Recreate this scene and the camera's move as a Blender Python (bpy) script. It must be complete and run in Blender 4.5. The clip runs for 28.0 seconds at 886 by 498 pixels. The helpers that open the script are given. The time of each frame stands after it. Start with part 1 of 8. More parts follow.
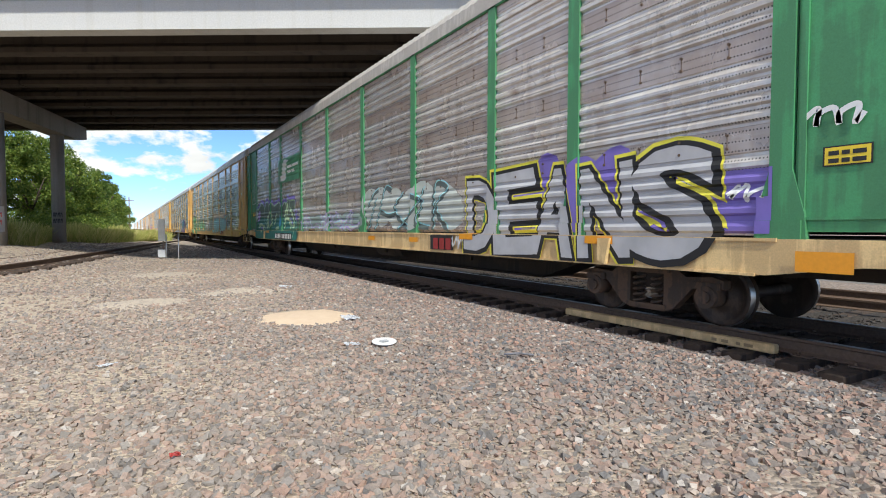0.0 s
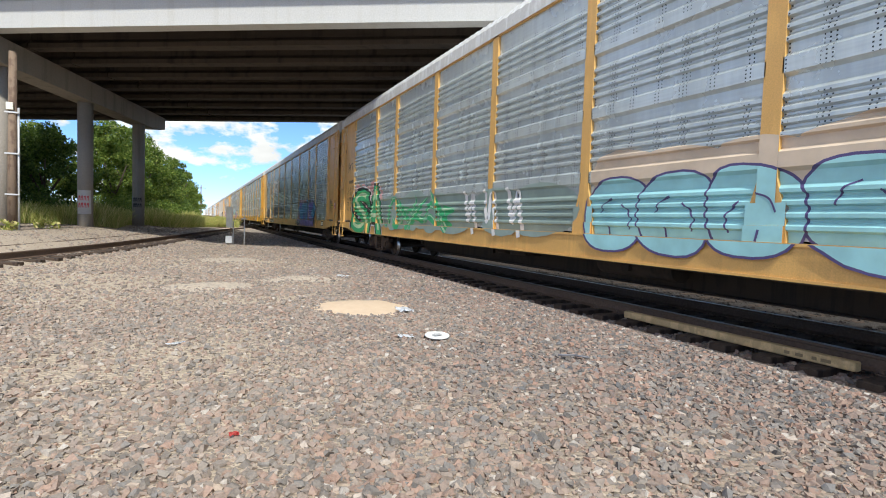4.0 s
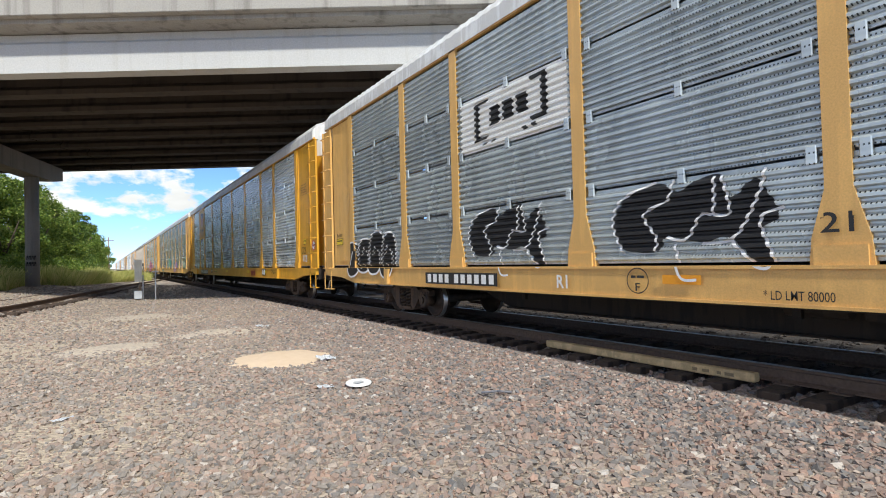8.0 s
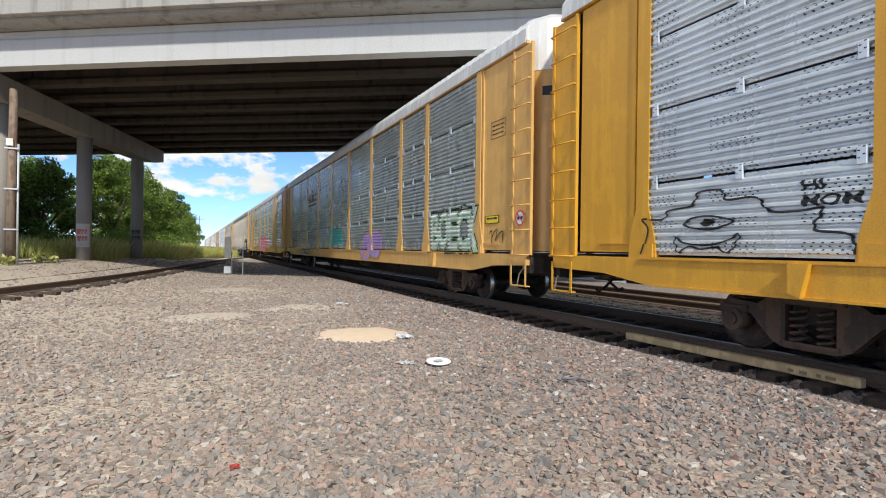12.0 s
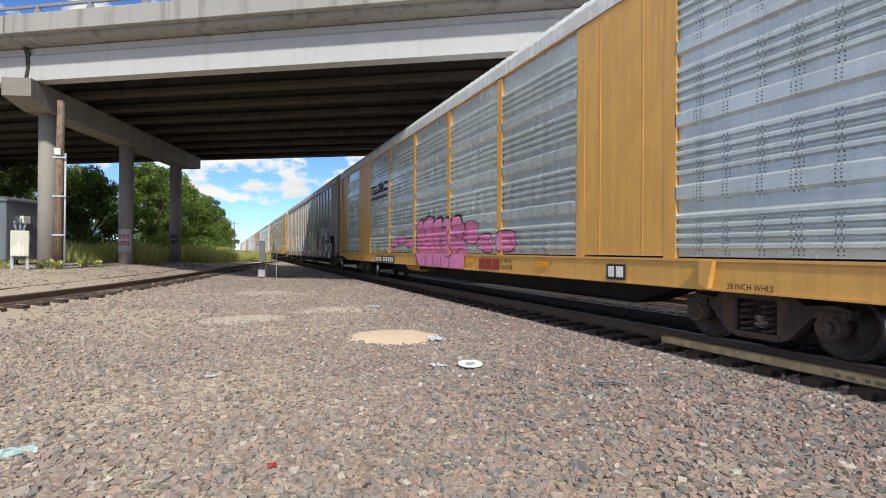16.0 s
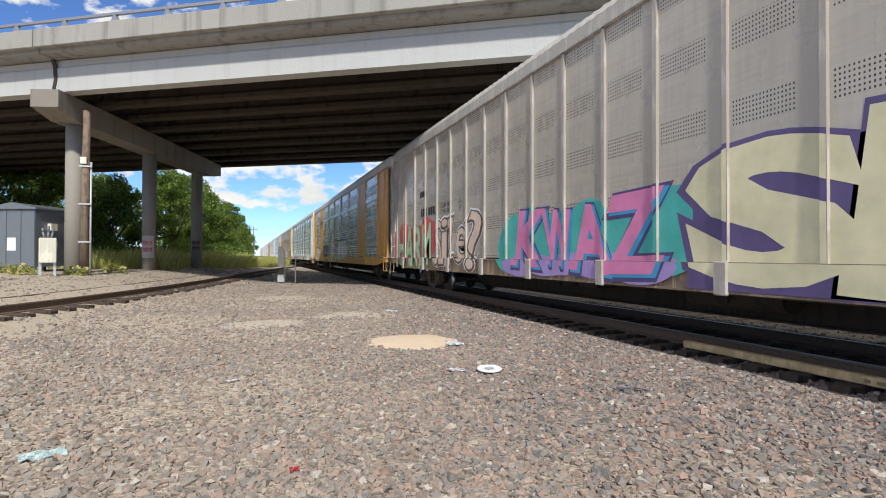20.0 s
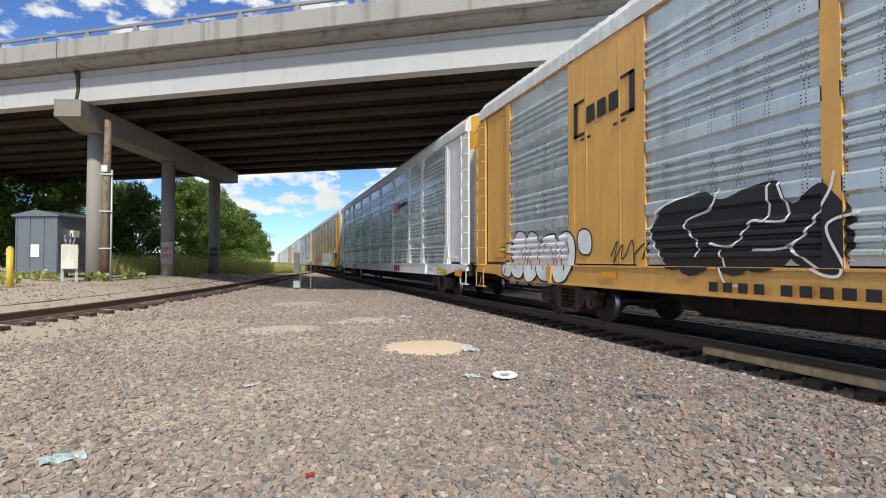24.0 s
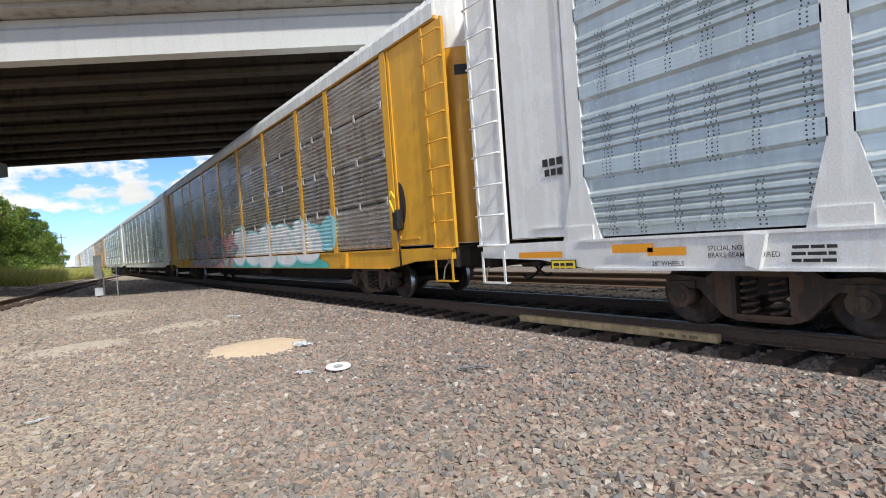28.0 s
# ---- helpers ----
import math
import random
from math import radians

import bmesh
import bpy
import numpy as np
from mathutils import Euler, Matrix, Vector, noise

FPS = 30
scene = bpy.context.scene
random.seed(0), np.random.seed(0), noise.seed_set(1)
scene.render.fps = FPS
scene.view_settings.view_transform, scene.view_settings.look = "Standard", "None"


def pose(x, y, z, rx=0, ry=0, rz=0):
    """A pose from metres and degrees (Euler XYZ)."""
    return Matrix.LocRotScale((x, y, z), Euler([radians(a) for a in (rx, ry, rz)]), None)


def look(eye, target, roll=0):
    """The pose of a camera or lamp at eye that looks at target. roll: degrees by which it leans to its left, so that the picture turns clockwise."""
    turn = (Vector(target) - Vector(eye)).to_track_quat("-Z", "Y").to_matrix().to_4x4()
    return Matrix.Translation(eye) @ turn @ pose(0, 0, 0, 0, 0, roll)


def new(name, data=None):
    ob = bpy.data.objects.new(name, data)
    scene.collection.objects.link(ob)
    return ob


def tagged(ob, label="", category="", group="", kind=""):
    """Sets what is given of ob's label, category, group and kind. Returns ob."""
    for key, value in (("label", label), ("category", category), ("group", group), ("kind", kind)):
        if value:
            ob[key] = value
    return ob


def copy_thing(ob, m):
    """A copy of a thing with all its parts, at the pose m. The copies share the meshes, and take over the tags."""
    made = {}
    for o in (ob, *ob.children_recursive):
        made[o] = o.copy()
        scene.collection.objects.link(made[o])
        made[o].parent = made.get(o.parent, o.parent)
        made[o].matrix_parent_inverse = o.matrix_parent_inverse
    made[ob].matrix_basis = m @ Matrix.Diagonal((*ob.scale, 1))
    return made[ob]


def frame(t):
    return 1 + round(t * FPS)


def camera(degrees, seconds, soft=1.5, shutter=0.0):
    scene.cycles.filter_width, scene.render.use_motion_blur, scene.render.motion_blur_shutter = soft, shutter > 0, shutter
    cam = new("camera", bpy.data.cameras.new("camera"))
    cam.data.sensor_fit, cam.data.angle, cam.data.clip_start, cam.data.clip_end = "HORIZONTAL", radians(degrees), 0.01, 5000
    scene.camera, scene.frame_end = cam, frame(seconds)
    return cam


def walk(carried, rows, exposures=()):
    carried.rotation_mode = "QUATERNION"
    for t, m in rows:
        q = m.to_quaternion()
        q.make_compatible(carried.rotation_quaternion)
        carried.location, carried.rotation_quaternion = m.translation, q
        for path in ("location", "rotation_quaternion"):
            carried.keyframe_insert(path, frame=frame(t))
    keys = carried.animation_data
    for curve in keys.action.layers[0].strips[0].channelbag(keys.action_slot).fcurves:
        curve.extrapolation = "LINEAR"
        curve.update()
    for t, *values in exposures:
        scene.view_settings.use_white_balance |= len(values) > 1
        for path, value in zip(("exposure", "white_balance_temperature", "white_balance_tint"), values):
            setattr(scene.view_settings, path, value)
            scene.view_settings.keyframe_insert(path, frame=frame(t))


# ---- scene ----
cam = camera(80.0, 28.0, soft=1.0)
PATH = [
    (0, (-6.219, 0.009, 1.352), (-5.192, 1.724, 1.276), 0.1),
    (0.5, (-6.208, 0.005, 1.357), (-5.181, 1.719, 1.274), -0.1),
    (1, (-6.208, 0.017, 1.354), (-5.182, 1.732, 1.262), -0.1),
    (1.5, (-6.202, 0.021, 1.359), (-5.177, 1.736, 1.262), -0.1),
    (2, (-6.214, 0.023, 1.345), (-5.19, 1.738, 1.248), -0.1),
    (2.5, (-6.218, 0.013, 1.347), (-5.21, 1.737, 1.246), -0.0),
    (3, (-6.215, 0.009, 1.348), (-5.263, 1.765, 1.253), 0.9),
    (3.5, (-6.22, 0.044, 1.348), (-5.369, 1.851, 1.248), 2.9),
    (5.5, (-6.167, 0.056, 1.386), (-5.297, 1.856, 1.365), -1.2),
    (6, (-6.178, 0.048, 1.386), (-5.313, 1.851, 1.419), -0.9),
    (6.5, (-6.187, 0.044, 1.388), (-5.324, 1.848, 1.446), -0.8),
    (7, (-6.178, 0.045, 1.388), (-5.312, 1.846, 1.45), -0.7),
    (7.5, (-6.096, 0.03, 1.389), (-5.126, 1.778, 1.445), -1.2),
    (8, (-6.048, 0.026, 1.397), (-4.973, 1.712, 1.439), -1.5),
    (8.5, (-6.065, 0.015, 1.403), (-4.937, 1.667, 1.437), -1.8),
    (9, (-6.084, 0.027, 1.377), (-4.948, 1.672, 1.422), -1.7),
    (9.5, (-6.109, 0.024, 1.4), (-4.943, 1.649, 1.439), -2.1),
    (10, (-6.185, 0.04, 1.391), (-5.04, 1.68, 1.438), -2.9),
    (10.5, (-6.201, 0.049, 1.36), (-5.215, 1.789, 1.356), -0.5),
    (11, (-6.202, 0.047, 1.353), (-5.266, 1.815, 1.349), 0.3),
    (11.5, (-6.21, 0.047, 1.348), (-5.322, 1.839, 1.346), 0.8),
    (12, (-6.223, 0.045, 1.348), (-5.376, 1.857, 1.346), 0.7),
    (12.5, (-6.236, 0.042, 1.348), (-5.402, 1.86, 1.348), 0.9),
    (14.5, (-6.246, 0.05, 1.342), (-5.483, 1.899, 1.346), 1.0),
    (15, (-6.24, 0.043, 1.342), (-5.489, 1.897, 1.347), 0.7),
    (15.5, (-6.24, 0.046, 1.342), (-5.494, 1.902, 1.349), 0.5),
    (16, (-6.241, 0.05, 1.34), (-5.497, 1.906, 1.348), 0.4),
    (16.5, (-6.243, 0.053, 1.347), (-5.5, 1.909, 1.355), 0.4),
    (17, (-6.239, 0.051, 1.353), (-5.497, 1.908, 1.359), 0.3),
    (17.5, (-6.245, 0.044, 1.35), (-5.508, 1.903, 1.366), 0.5),
    (18, (-6.248, 0.041, 1.347), (-5.523, 1.905, 1.365), 0.1),
    (18.5, (-6.247, 0.039, 1.346), (-5.533, 1.907, 1.366), 0.1),
    (19, (-6.251, 0.042, 1.347), (-5.544, 1.913, 1.368), 0.1),
    (19.5, (-6.254, 0.045, 1.342), (-5.559, 1.92, 1.366), 0.0),
    (20, (-6.26, 0.048, 1.343), (-5.576, 1.927, 1.368), 0.1),
    (20.5, (-6.258, 0.037, 1.349), (-5.58, 1.918, 1.372), 0.0),
    (21, (-6.256, 0.044, 1.342), (-5.595, 1.932, 1.37), -0.3),
    (21.5, (-6.262, 0.04, 1.347), (-5.606, 1.929, 1.377), -0.4),
    (23.5, (-6.279, 0.07, 1.332), (-5.644, 1.966, 1.38), -0.3),
    (24, (-6.259, 0.064, 1.337), (-5.627, 1.961, 1.384), -0.0),
    (24.5, (-6.179, 0.032, 1.343), (-5.305, 1.83, 1.39), -0.3),
    (25, (-6.102, 0.033, 1.34), (-5.074, 1.749, 1.366), -0.6),
    (25.5, (-6.05, 0.041, 1.346), (-4.987, 1.735, 1.31), -1.7),
    (25.6, (-6.049, 0.039, 1.362), (-4.978, 1.727, 1.32), -2.1),
    (26, (-6.044, 0.021, 1.344), (-4.914, 1.67, 1.283), -2.5),
    (26.5, (-6.046, 0.029, 1.33), (-4.872, 1.647, 1.273), -2.9),
    (27, (-6.06, 0.036, 1.333), (-4.867, 1.64, 1.275), -3.0),
    (27.5, (-6.078, 0.028, 1.346), (-4.88, 1.629, 1.287), -3.1),
    (28, (-6.141, 0.0, 1.395), (-4.968, 1.619, 1.359), -4.1),
]
walk(cam, [(t, look(eye, target, roll)) for t, eye, target, roll in PATH],
     exposures=[(0.0, 0.34, 6330, 6.5), (6.0, 0.32, 6330, 6.5), (10.0, 0.28, 6330, 6.5), (13.0, 0.20, 6330, 6.5), (18.0, 0.14, 6330, 6.5), (24.2, 0.14, 6330, 6.5), (25.5, 0.21, 6330, 6.5), (28.0, 0.24, 6330, 6.5)])

# ---- world and sun ----
SUN_DIR = Vector((-0.21, -1.09, 1.0)).normalized()   # towards the sun
world = bpy.data.worlds.new("world")
scene.world = world
world.use_nodes = True


def build_world():
    nt = world.node_tree
    nt.nodes.clear()
    N = nt.nodes.new
    L = nt.links.new
    out = N("ShaderNodeOutputWorld")
    bg = N("ShaderNodeBackground")
    bg.inputs["Strength"].default_value = 0.15
    sky = N("ShaderNodeTexSky")
    sky.sky_type = "NISHITA"
    sky.sun_disc = False
    sky.sun_elevation = math.asin(SUN_DIR.z)
    sky.sun_rotation = math.atan2(SUN_DIR.x, SUN_DIR.y)
    sky.altitude = 100
    sky.air_density = 0.75
    sky.dust_density = 0.05
    sky.ozone_density = 5.0
    tc = N("ShaderNodeTexCoord")
    # cumulus: stretched noise on the direction, flat bases
    mp = N("ShaderNodeMapping")
    mp.inputs["Scale"].default_value = (1.0, 1.0, 1.9)
    mp.inputs["Location"].default_value = (0.35, 0.1, 0.0)
    L(tc.outputs["Generated"], mp.inputs["Vector"])
    big = N("ShaderNodeTexNoise")
    big.inputs["Scale"].default_value = 15.0
    big.inputs["Detail"].default_value = 8
    big.inputs["Roughness"].default_value = 0.56
    L(mp.outputs["Vector"], big.inputs["Vector"])
    ramp = N("ShaderNodeValToRGB")
    ramp.color_ramp.elements[0].position = 0.50
    ramp.color_ramp.elements[0].color = (0, 0, 0, 1)
    ramp.color_ramp.elements[1].position = 0.59
    ramp.color_ramp.elements[1].color = (1, 1, 1, 1)
    # more cloud overhead than low over the horizon
    sep = N("ShaderNodeSeparateXYZ")
    L(tc.outputs["Generated"], sep.inputs["Vector"])
    high = N("ShaderNodeMapRange")
    high.inputs["From Min"].default_value = 0.22
    high.inputs["From Max"].default_value = 0.60
    high.inputs["To Min"].default_value = 0.0
    high.inputs["To Max"].default_value = 0.09
    L(sep.outputs["Z"], high.inputs["Value"])
    cover = N("ShaderNodeMath")
    cover.operation = "ADD"
    L(big.outputs["Fac"], cover.inputs[0])
    L(high.outputs["Result"], cover.inputs[1])
    L(cover.outputs["Value"], ramp.inputs["Fac"])
    fine = N("ShaderNodeTexNoise")
    fine.inputs["Scale"].default_value = 9.0
    fine.inputs["Detail"].default_value = 5
    L(mp.outputs["Vector"], fine.inputs["Vector"])
    shade = N("ShaderNodeMapRange")
    shade.inputs["From Min"].default_value = 0.3
    shade.inputs["From Max"].default_value = 0.7
    shade.inputs["To Min"].default_value = 4.6
    shade.inputs["To Max"].default_value = 6.6
    L(fine.outputs["Fac"], shade.inputs["Value"])
    white = N("ShaderNodeVectorMath")
    white.operation = "SCALE"
    white.inputs[0].default_value = (1.0, 0.985, 0.96)
    L(shade.outputs["Result"], white.inputs["Scale"])
    mix = N("ShaderNodeMix")
    mix.data_type = "RGBA"
    L(ramp.outputs["Color"], mix.inputs["Factor"])
    deep = N("ShaderNodeMix")
    deep.data_type = "RGBA"
    deep.blend_type = "MULTIPLY"
    deep.inputs["Factor"].default_value = 1.0
    deep.inputs["B"].default_value = (0.72, 0.81, 1.0, 1)
    L(sky.outputs["Color"], deep.inputs["A"])
    L(deep.outputs["Result"], mix.inputs["A"])
    L(white.outputs["Vector"], mix.inputs["B"])
    L(mix.outputs["Result"], bg.inputs["Color"])
    L(bg.outputs["Background"], out.inputs["Surface"])


build_world()
sun = new("sun", bpy.data.lights.new("sun", "SUN"))
sun.data.energy = 3.7
sun.data.angle = radians(3.0)
sun.data.color = (1.0, 0.95, 0.86)
sun.matrix_world = look((0, 0, 60), Vector((0, 0, 60)) - SUN_DIR)


# ---- materials ----
class Mat:
    """A small node-graph writer for procedural materials."""

    def __init__(self, name, rough=0.7, metal=0.0, spec=0.5):
        self.m = bpy.data.materials.new(name)
        self.m.use_nodes = True
        self.nt = self.m.node_tree
        self.b = self.nt.nodes["Principled BSDF"]
        self.b.inputs["Roughness"].default_value = rough
        self.b.inputs["Metallic"].default_value = metal
        self.b.inputs["Specular IOR Level"].default_value = spec
        self.tc = None

    def n(self, kind, **kw):
        node = self.nt.nodes.new(kind)
        for k, v in kw.items():
            node.inputs[k].default_value = v
        return node

    def l(self, a, b):
        self.nt.links.new(a, b)

    def coord(self, scale=(1, 1, 1), out="Object"):
        if self.tc is None:
            self.tc = self.n("ShaderNodeTexCoord")
        mp = self.n("ShaderNodeMapping")
        mp.inputs["Scale"].default_value = scale
        self.l(self.tc.outputs[out], mp.inputs["Vector"])
        return mp.outputs["Vector"]

    def noise(self, size, detail=4.0, scale=(1, 1, 1), rough=0.55):
        t = self.n("ShaderNodeTexNoise", Scale=size, Detail=detail, Roughness=rough)
        self.l(self.coord(scale), t.inputs["Vector"])
        return t.outputs["Fac"]

    def ramp(self, fac, stops):
        r = self.n("ShaderNodeValToRGB")
        e = r.color_ramp.elements
        while len(e) < len(stops):
            e.new(0.5)
        for el, (p, c) in zip(e, stops):
            el.position = p
            el.color = (*c, 1) if len(c) == 3 else c
        self.l(fac, r.inputs["Fac"])
        return r.outputs["Color"]

    def mix(self, fac, a, b, mode="MIX"):
        m = self.n("ShaderNodeMix")
        m.data_type = "RGBA"
        m.blend_type = mode
        for v, sock in ((fac, m.inputs["Factor"]), (a, m.inputs["A"]), (b, m.inputs["B"])):
            if isinstance(v, (int, float)):
                sock.default_value = v
            elif isinstance(v, tuple):
                sock.default_value = (*v, 1) if len(v) == 3 else v
            else:
                self.l(v, sock)
        return m.outputs["Result"]

    def math(self, op, a, b=0.0):
        m = self.n("ShaderNodeMath")
        m.operation = op
        for v, sock in ((a, m.inputs[0]), (b, m.inputs[1])):
            if isinstance(v, (int, float)):
                sock.default_value = v
            else:
                self.l(v, sock)
        return m.outputs[0]

    def color(self, c):
        if isinstance(c, tuple):
            self.b.inputs["Base Color"].default_value = (*c, 1)
        else:
            self.l(c, self.b.inputs["Base Color"])
        return self

    def rough(self, v):
        self.l(v, self.b.inputs["Roughness"])
        return self

    def bump(self, h, strength=0.4, dist=0.01):
        b = self.n("ShaderNodeBump", Strength=strength, Distance=dist)
        self.l(h, b.inputs["Height"])
        self.l(b.outputs["Normal"], self.b.inputs["Normal"])
        return self


def weathered(name, base, dirt=(0.12, 0.09, 0.06), amount=0.5, rough=0.55, metal=0.0, size=2.0, streak=True):
    """Paint or metal with blotches, vertical streaks and fine grain."""
    m = Mat(name, rough, metal)
    big = m.noise(size, 5)
    st = m.noise(3.0, 4, (3.0, 3.0, 0.18)) if streak else m.noise(6.0, 4)
    fine = m.noise(60, 3)
    f = m.math("MULTIPLY", m.math("MULTIPLY", big, st), 4.0)
    mask = m.ramp(f, [(0.78, (0, 0, 0)), (1.0, (1, 1, 1))])
    c = m.mix(m.math("MULTIPLY", mask, amount), base, dirt)
    tone = m.ramp(fine, [(0.3, (0.88, 0.88, 0.88)), (0.7, (1.06, 1.06, 1.06))])
    m.color(m.mix(1.0, c, tone, "MULTIPLY"))
    m.rough(m.math("ADD", m.math("MULTIPLY", big, 0.25), rough - 0.12))
    m.bump(fine, 0.12, 0.004)
    return m.m


def concrete(name, a, b, stain=(0.10, 0.09, 0.075), amount=0.5):
    m = Mat(name, 0.88)
    big = m.noise(0.45, 6)
    st = m.noise(1.2, 5, (2.2, 2.2, 0.12))
    fine = m.noise(22, 6)
    c = m.mix(big, a, b)
    mask = m.ramp(st, [(0.52, (0, 0, 0)), (0.72, (1, 1, 1))])
    c = m.mix(m.math("MULTIPLY", mask, amount), c, stain)
    tone = m.ramp(fine, [(0.25, (0.84, 0.84, 0.84)), (0.75, (1.08, 1.08, 1.08))])
    m.color(m.mix(1.0, c, tone, "MULTIPLY"))
    m.bump(fine, 0.3, 0.008)
    return m.m


def plain(name, c, rough=0.6, metal=0.0, vary=0.12, size=30.0):
    m = Mat(name, rough, metal)
    f = m.noise(size, 4)
    tone = m.ramp(f, [(0.25, (1 - vary,) * 3), (0.75, (1 + vary,) * 3)])
    m.color(m.mix(1.0, c, tone, "MULTIPLY"))
    m.bump(f, 0.1, 0.003)
    return m.m


def dust_mask(m):
    """Pale dust that thickens with the distance from the rails, in patches."""
    sep = m.n("ShaderNodeSeparateXYZ")
    m.l(m.coord(), sep.inputs["Vector"])
    away = m.math("MULTIPLY", m.math("ADD", sep.outputs["X"], 3.2), -0.10)
    along = m.math("MULTIPLY", m.math("SUBTRACT", sep.outputs["Y"], 4.0), 0.022)
    f = m.math("ADD", m.math("ADD", m.math("MINIMUM", away, 0.5), m.math("MINIMUM", along, 0.3)), m.math("SUBTRACT", m.noise(0.35, 6), 0.42))
    return m.ramp(f, [(0.0, (0, 0, 0)), (0.42, (1, 1, 1))])


def dark_bed_mask(m):
    """Where the track beds turn near black beyond the near rail, with a ragged edge."""
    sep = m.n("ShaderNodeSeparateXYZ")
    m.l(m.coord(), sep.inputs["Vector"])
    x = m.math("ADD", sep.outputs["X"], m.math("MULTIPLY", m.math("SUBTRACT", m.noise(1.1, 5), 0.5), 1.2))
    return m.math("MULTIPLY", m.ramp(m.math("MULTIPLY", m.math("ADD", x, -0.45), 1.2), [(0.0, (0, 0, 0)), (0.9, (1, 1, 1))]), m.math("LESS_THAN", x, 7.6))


def ground_material():
    m = Mat("gravel_ground", 0.95)
    cells = m.n("ShaderNodeTexVoronoi", Scale=24.0)
    m.l(m.coord(), cells.inputs["Vector"])
    tone = m.ramp(cells.outputs["Color"], [(0.0, (0.15, 0.13, 0.115)), (0.35, (0.23, 0.19, 0.16)), (0.6, (0.29, 0.22, 0.18)), (1.0, (0.42, 0.37, 0.32))])
    dust = dust_mask(m)
    fine = m.noise(35, 5)
    sand = m.mix(fine, (0.44, 0.355, 0.26), (0.58, 0.49, 0.385))
    c = m.mix(m.math("MULTIPLY", dust, 0.72), tone, sand)
    c = m.mix(m.math("MULTIPLY", dark_bed_mask(m), 0.9), c, (0.020, 0.018, 0.017))
    m.color(c)
    h = m.math("ADD", m.math("MULTIPLY", cells.outputs["Distance"], -1.0), m.math("MULTIPLY", fine, 0.3))
    m.bump(h, 0.9, 0.03)
    return m.m


def stone_material():
    m = Mat("ballast_stone", 0.9)
    geo = m.n("ShaderNodeNewGeometry")
    c = m.ramp(geo.outputs["Random Per Island"], [
        (0.0, (0.11, 0.105, 0.105)), (0.16, (0.20, 0.175, 0.16)), (0.34, (0.30, 0.20, 0.16)), (0.46, (0.21, 0.185, 0.17)),
        (0.60, (0.35, 0.22, 0.17)), (0.72, (0.27, 0.24, 0.215)), (0.84, (0.155, 0.155, 0.162)), (0.94, (0.40, 0.31, 0.25)), (1.0, (0.48, 0.45, 0.42))])
    c = m.mix(m.math("MULTIPLY", dust_mask(m), 0.30), c, (0.40, 0.34, 0.275))
    c = m.mix(m.math("MULTIPLY", dark_bed_mask(m), 0.9), c, (0.020, 0.018, 0.017))
    f = m.noise(70, 4)
    m.color(m.mix(1.0, c, m.ramp(f, [(0.25, (0.75, 0.75, 0.75)), (0.75, (1.15, 1.15, 1.15))]), "MULTIPLY"))
    m.bump(f, 0.35, 0.004)
    return m.m


def leaf_material(name, a, b, c):
    m = Mat(name, 0.6)
    geo = m.n("ShaderNodeNewGeometry")
    col = m.ramp(geo.outputs["Random Per Island"], [(0.0, a), (0.55, b), (1.0, c)])
    m.color(col)
    m.b.inputs["Transmission Weight"].default_value = 0.0
    tr = m.n("ShaderNodeBsdfTranslucent")
    m.l(col, tr.inputs["Color"])
    mx = m.n("ShaderNodeMixShader", Fac=0.35)
    m.l(m.b.outputs["BSDF"], mx.inputs[1])
    m.l(tr.outputs["BSDF"], mx.inputs[2])
    m.l(mx.outputs["Shader"], m.nt.nodes["Material Output"].inputs["Surface"])
    return m.m


M = {}
M["ground"] = ground_material()
M["stone"] = stone_material()
M["fascia"] = concrete("painted_fascia_concrete", (0.46, 0.46, 0.45), (0.53, 0.53, 0.52), (0.35, 0.32, 0.27), 0.35)
M["parapet"] = concrete("weathered_parapet_concrete", (0.30, 0.285, 0.26), (0.40, 0.38, 0.35), (0.10, 0.09, 0.08), 0.7)
# near-black base puts the shade under the deck into the colour, besides stain streaks
M["girder"] = concrete("shaded_stained_girder_concrete", (0.036, 0.027, 0.021), (0.075, 0.057, 0.044), (0.010, 0.008, 0.007), 0.85)
M["cap"] = concrete("stained_cap_concrete", (0.20, 0.175, 0.145), (0.30, 0.265, 0.225), (0.08, 0.065, 0.055), 0.5)
M["pier"] = concrete("pier_concrete", (0.26, 0.235, 0.20), (0.33, 0.30, 0.265), (0.13, 0.11, 0.09), 0.5)
M["rail_web"] = plain("rusty_rail_steel", (0.13, 0.085, 0.06), 0.85, 0.0, 0.3)
M["rail_head"] = plain("polished_rail_head", (0.34, 0.32, 0.31), 0.42, 1.0, 0.15)
M["tie"] = weathered("creosoted_tie_wood", (0.032, 0.022, 0.016), (0.085, 0.058, 0.042), 0.7, 0.9, 0, 6)
M["galv_rail"] = plain("grey_bridge_rail_metal", (0.33, 0.33, 0.36), 0.5, 0.6)


# ---- mesh helpers ----
def box(bm, x0, x1, y0, y1, z0, z1, mat=0, bevel=0.0):
    vs = [bm.verts.new((x, y, z)) for z in (z0, z1) for y in (y0, y1) for x in (x0, x1)]
    idx = ((0, 2, 3, 1), (4, 5, 7, 6), (0, 1, 5, 4), (2, 6, 7, 3), (0, 4, 6, 2), (1, 3, 7, 5))
    fs = [bm.faces.new([vs[i] for i in q]) for q in idx]
    for f in fs:
        f.material_index = mat
    if bevel > 0:
        es = list({e for f in fs for e in f.edges})
        bmesh.ops.bevel(bm, geom=es, offset=bevel, segments=1, affect="EDGES", profile=0.5)
    return fs


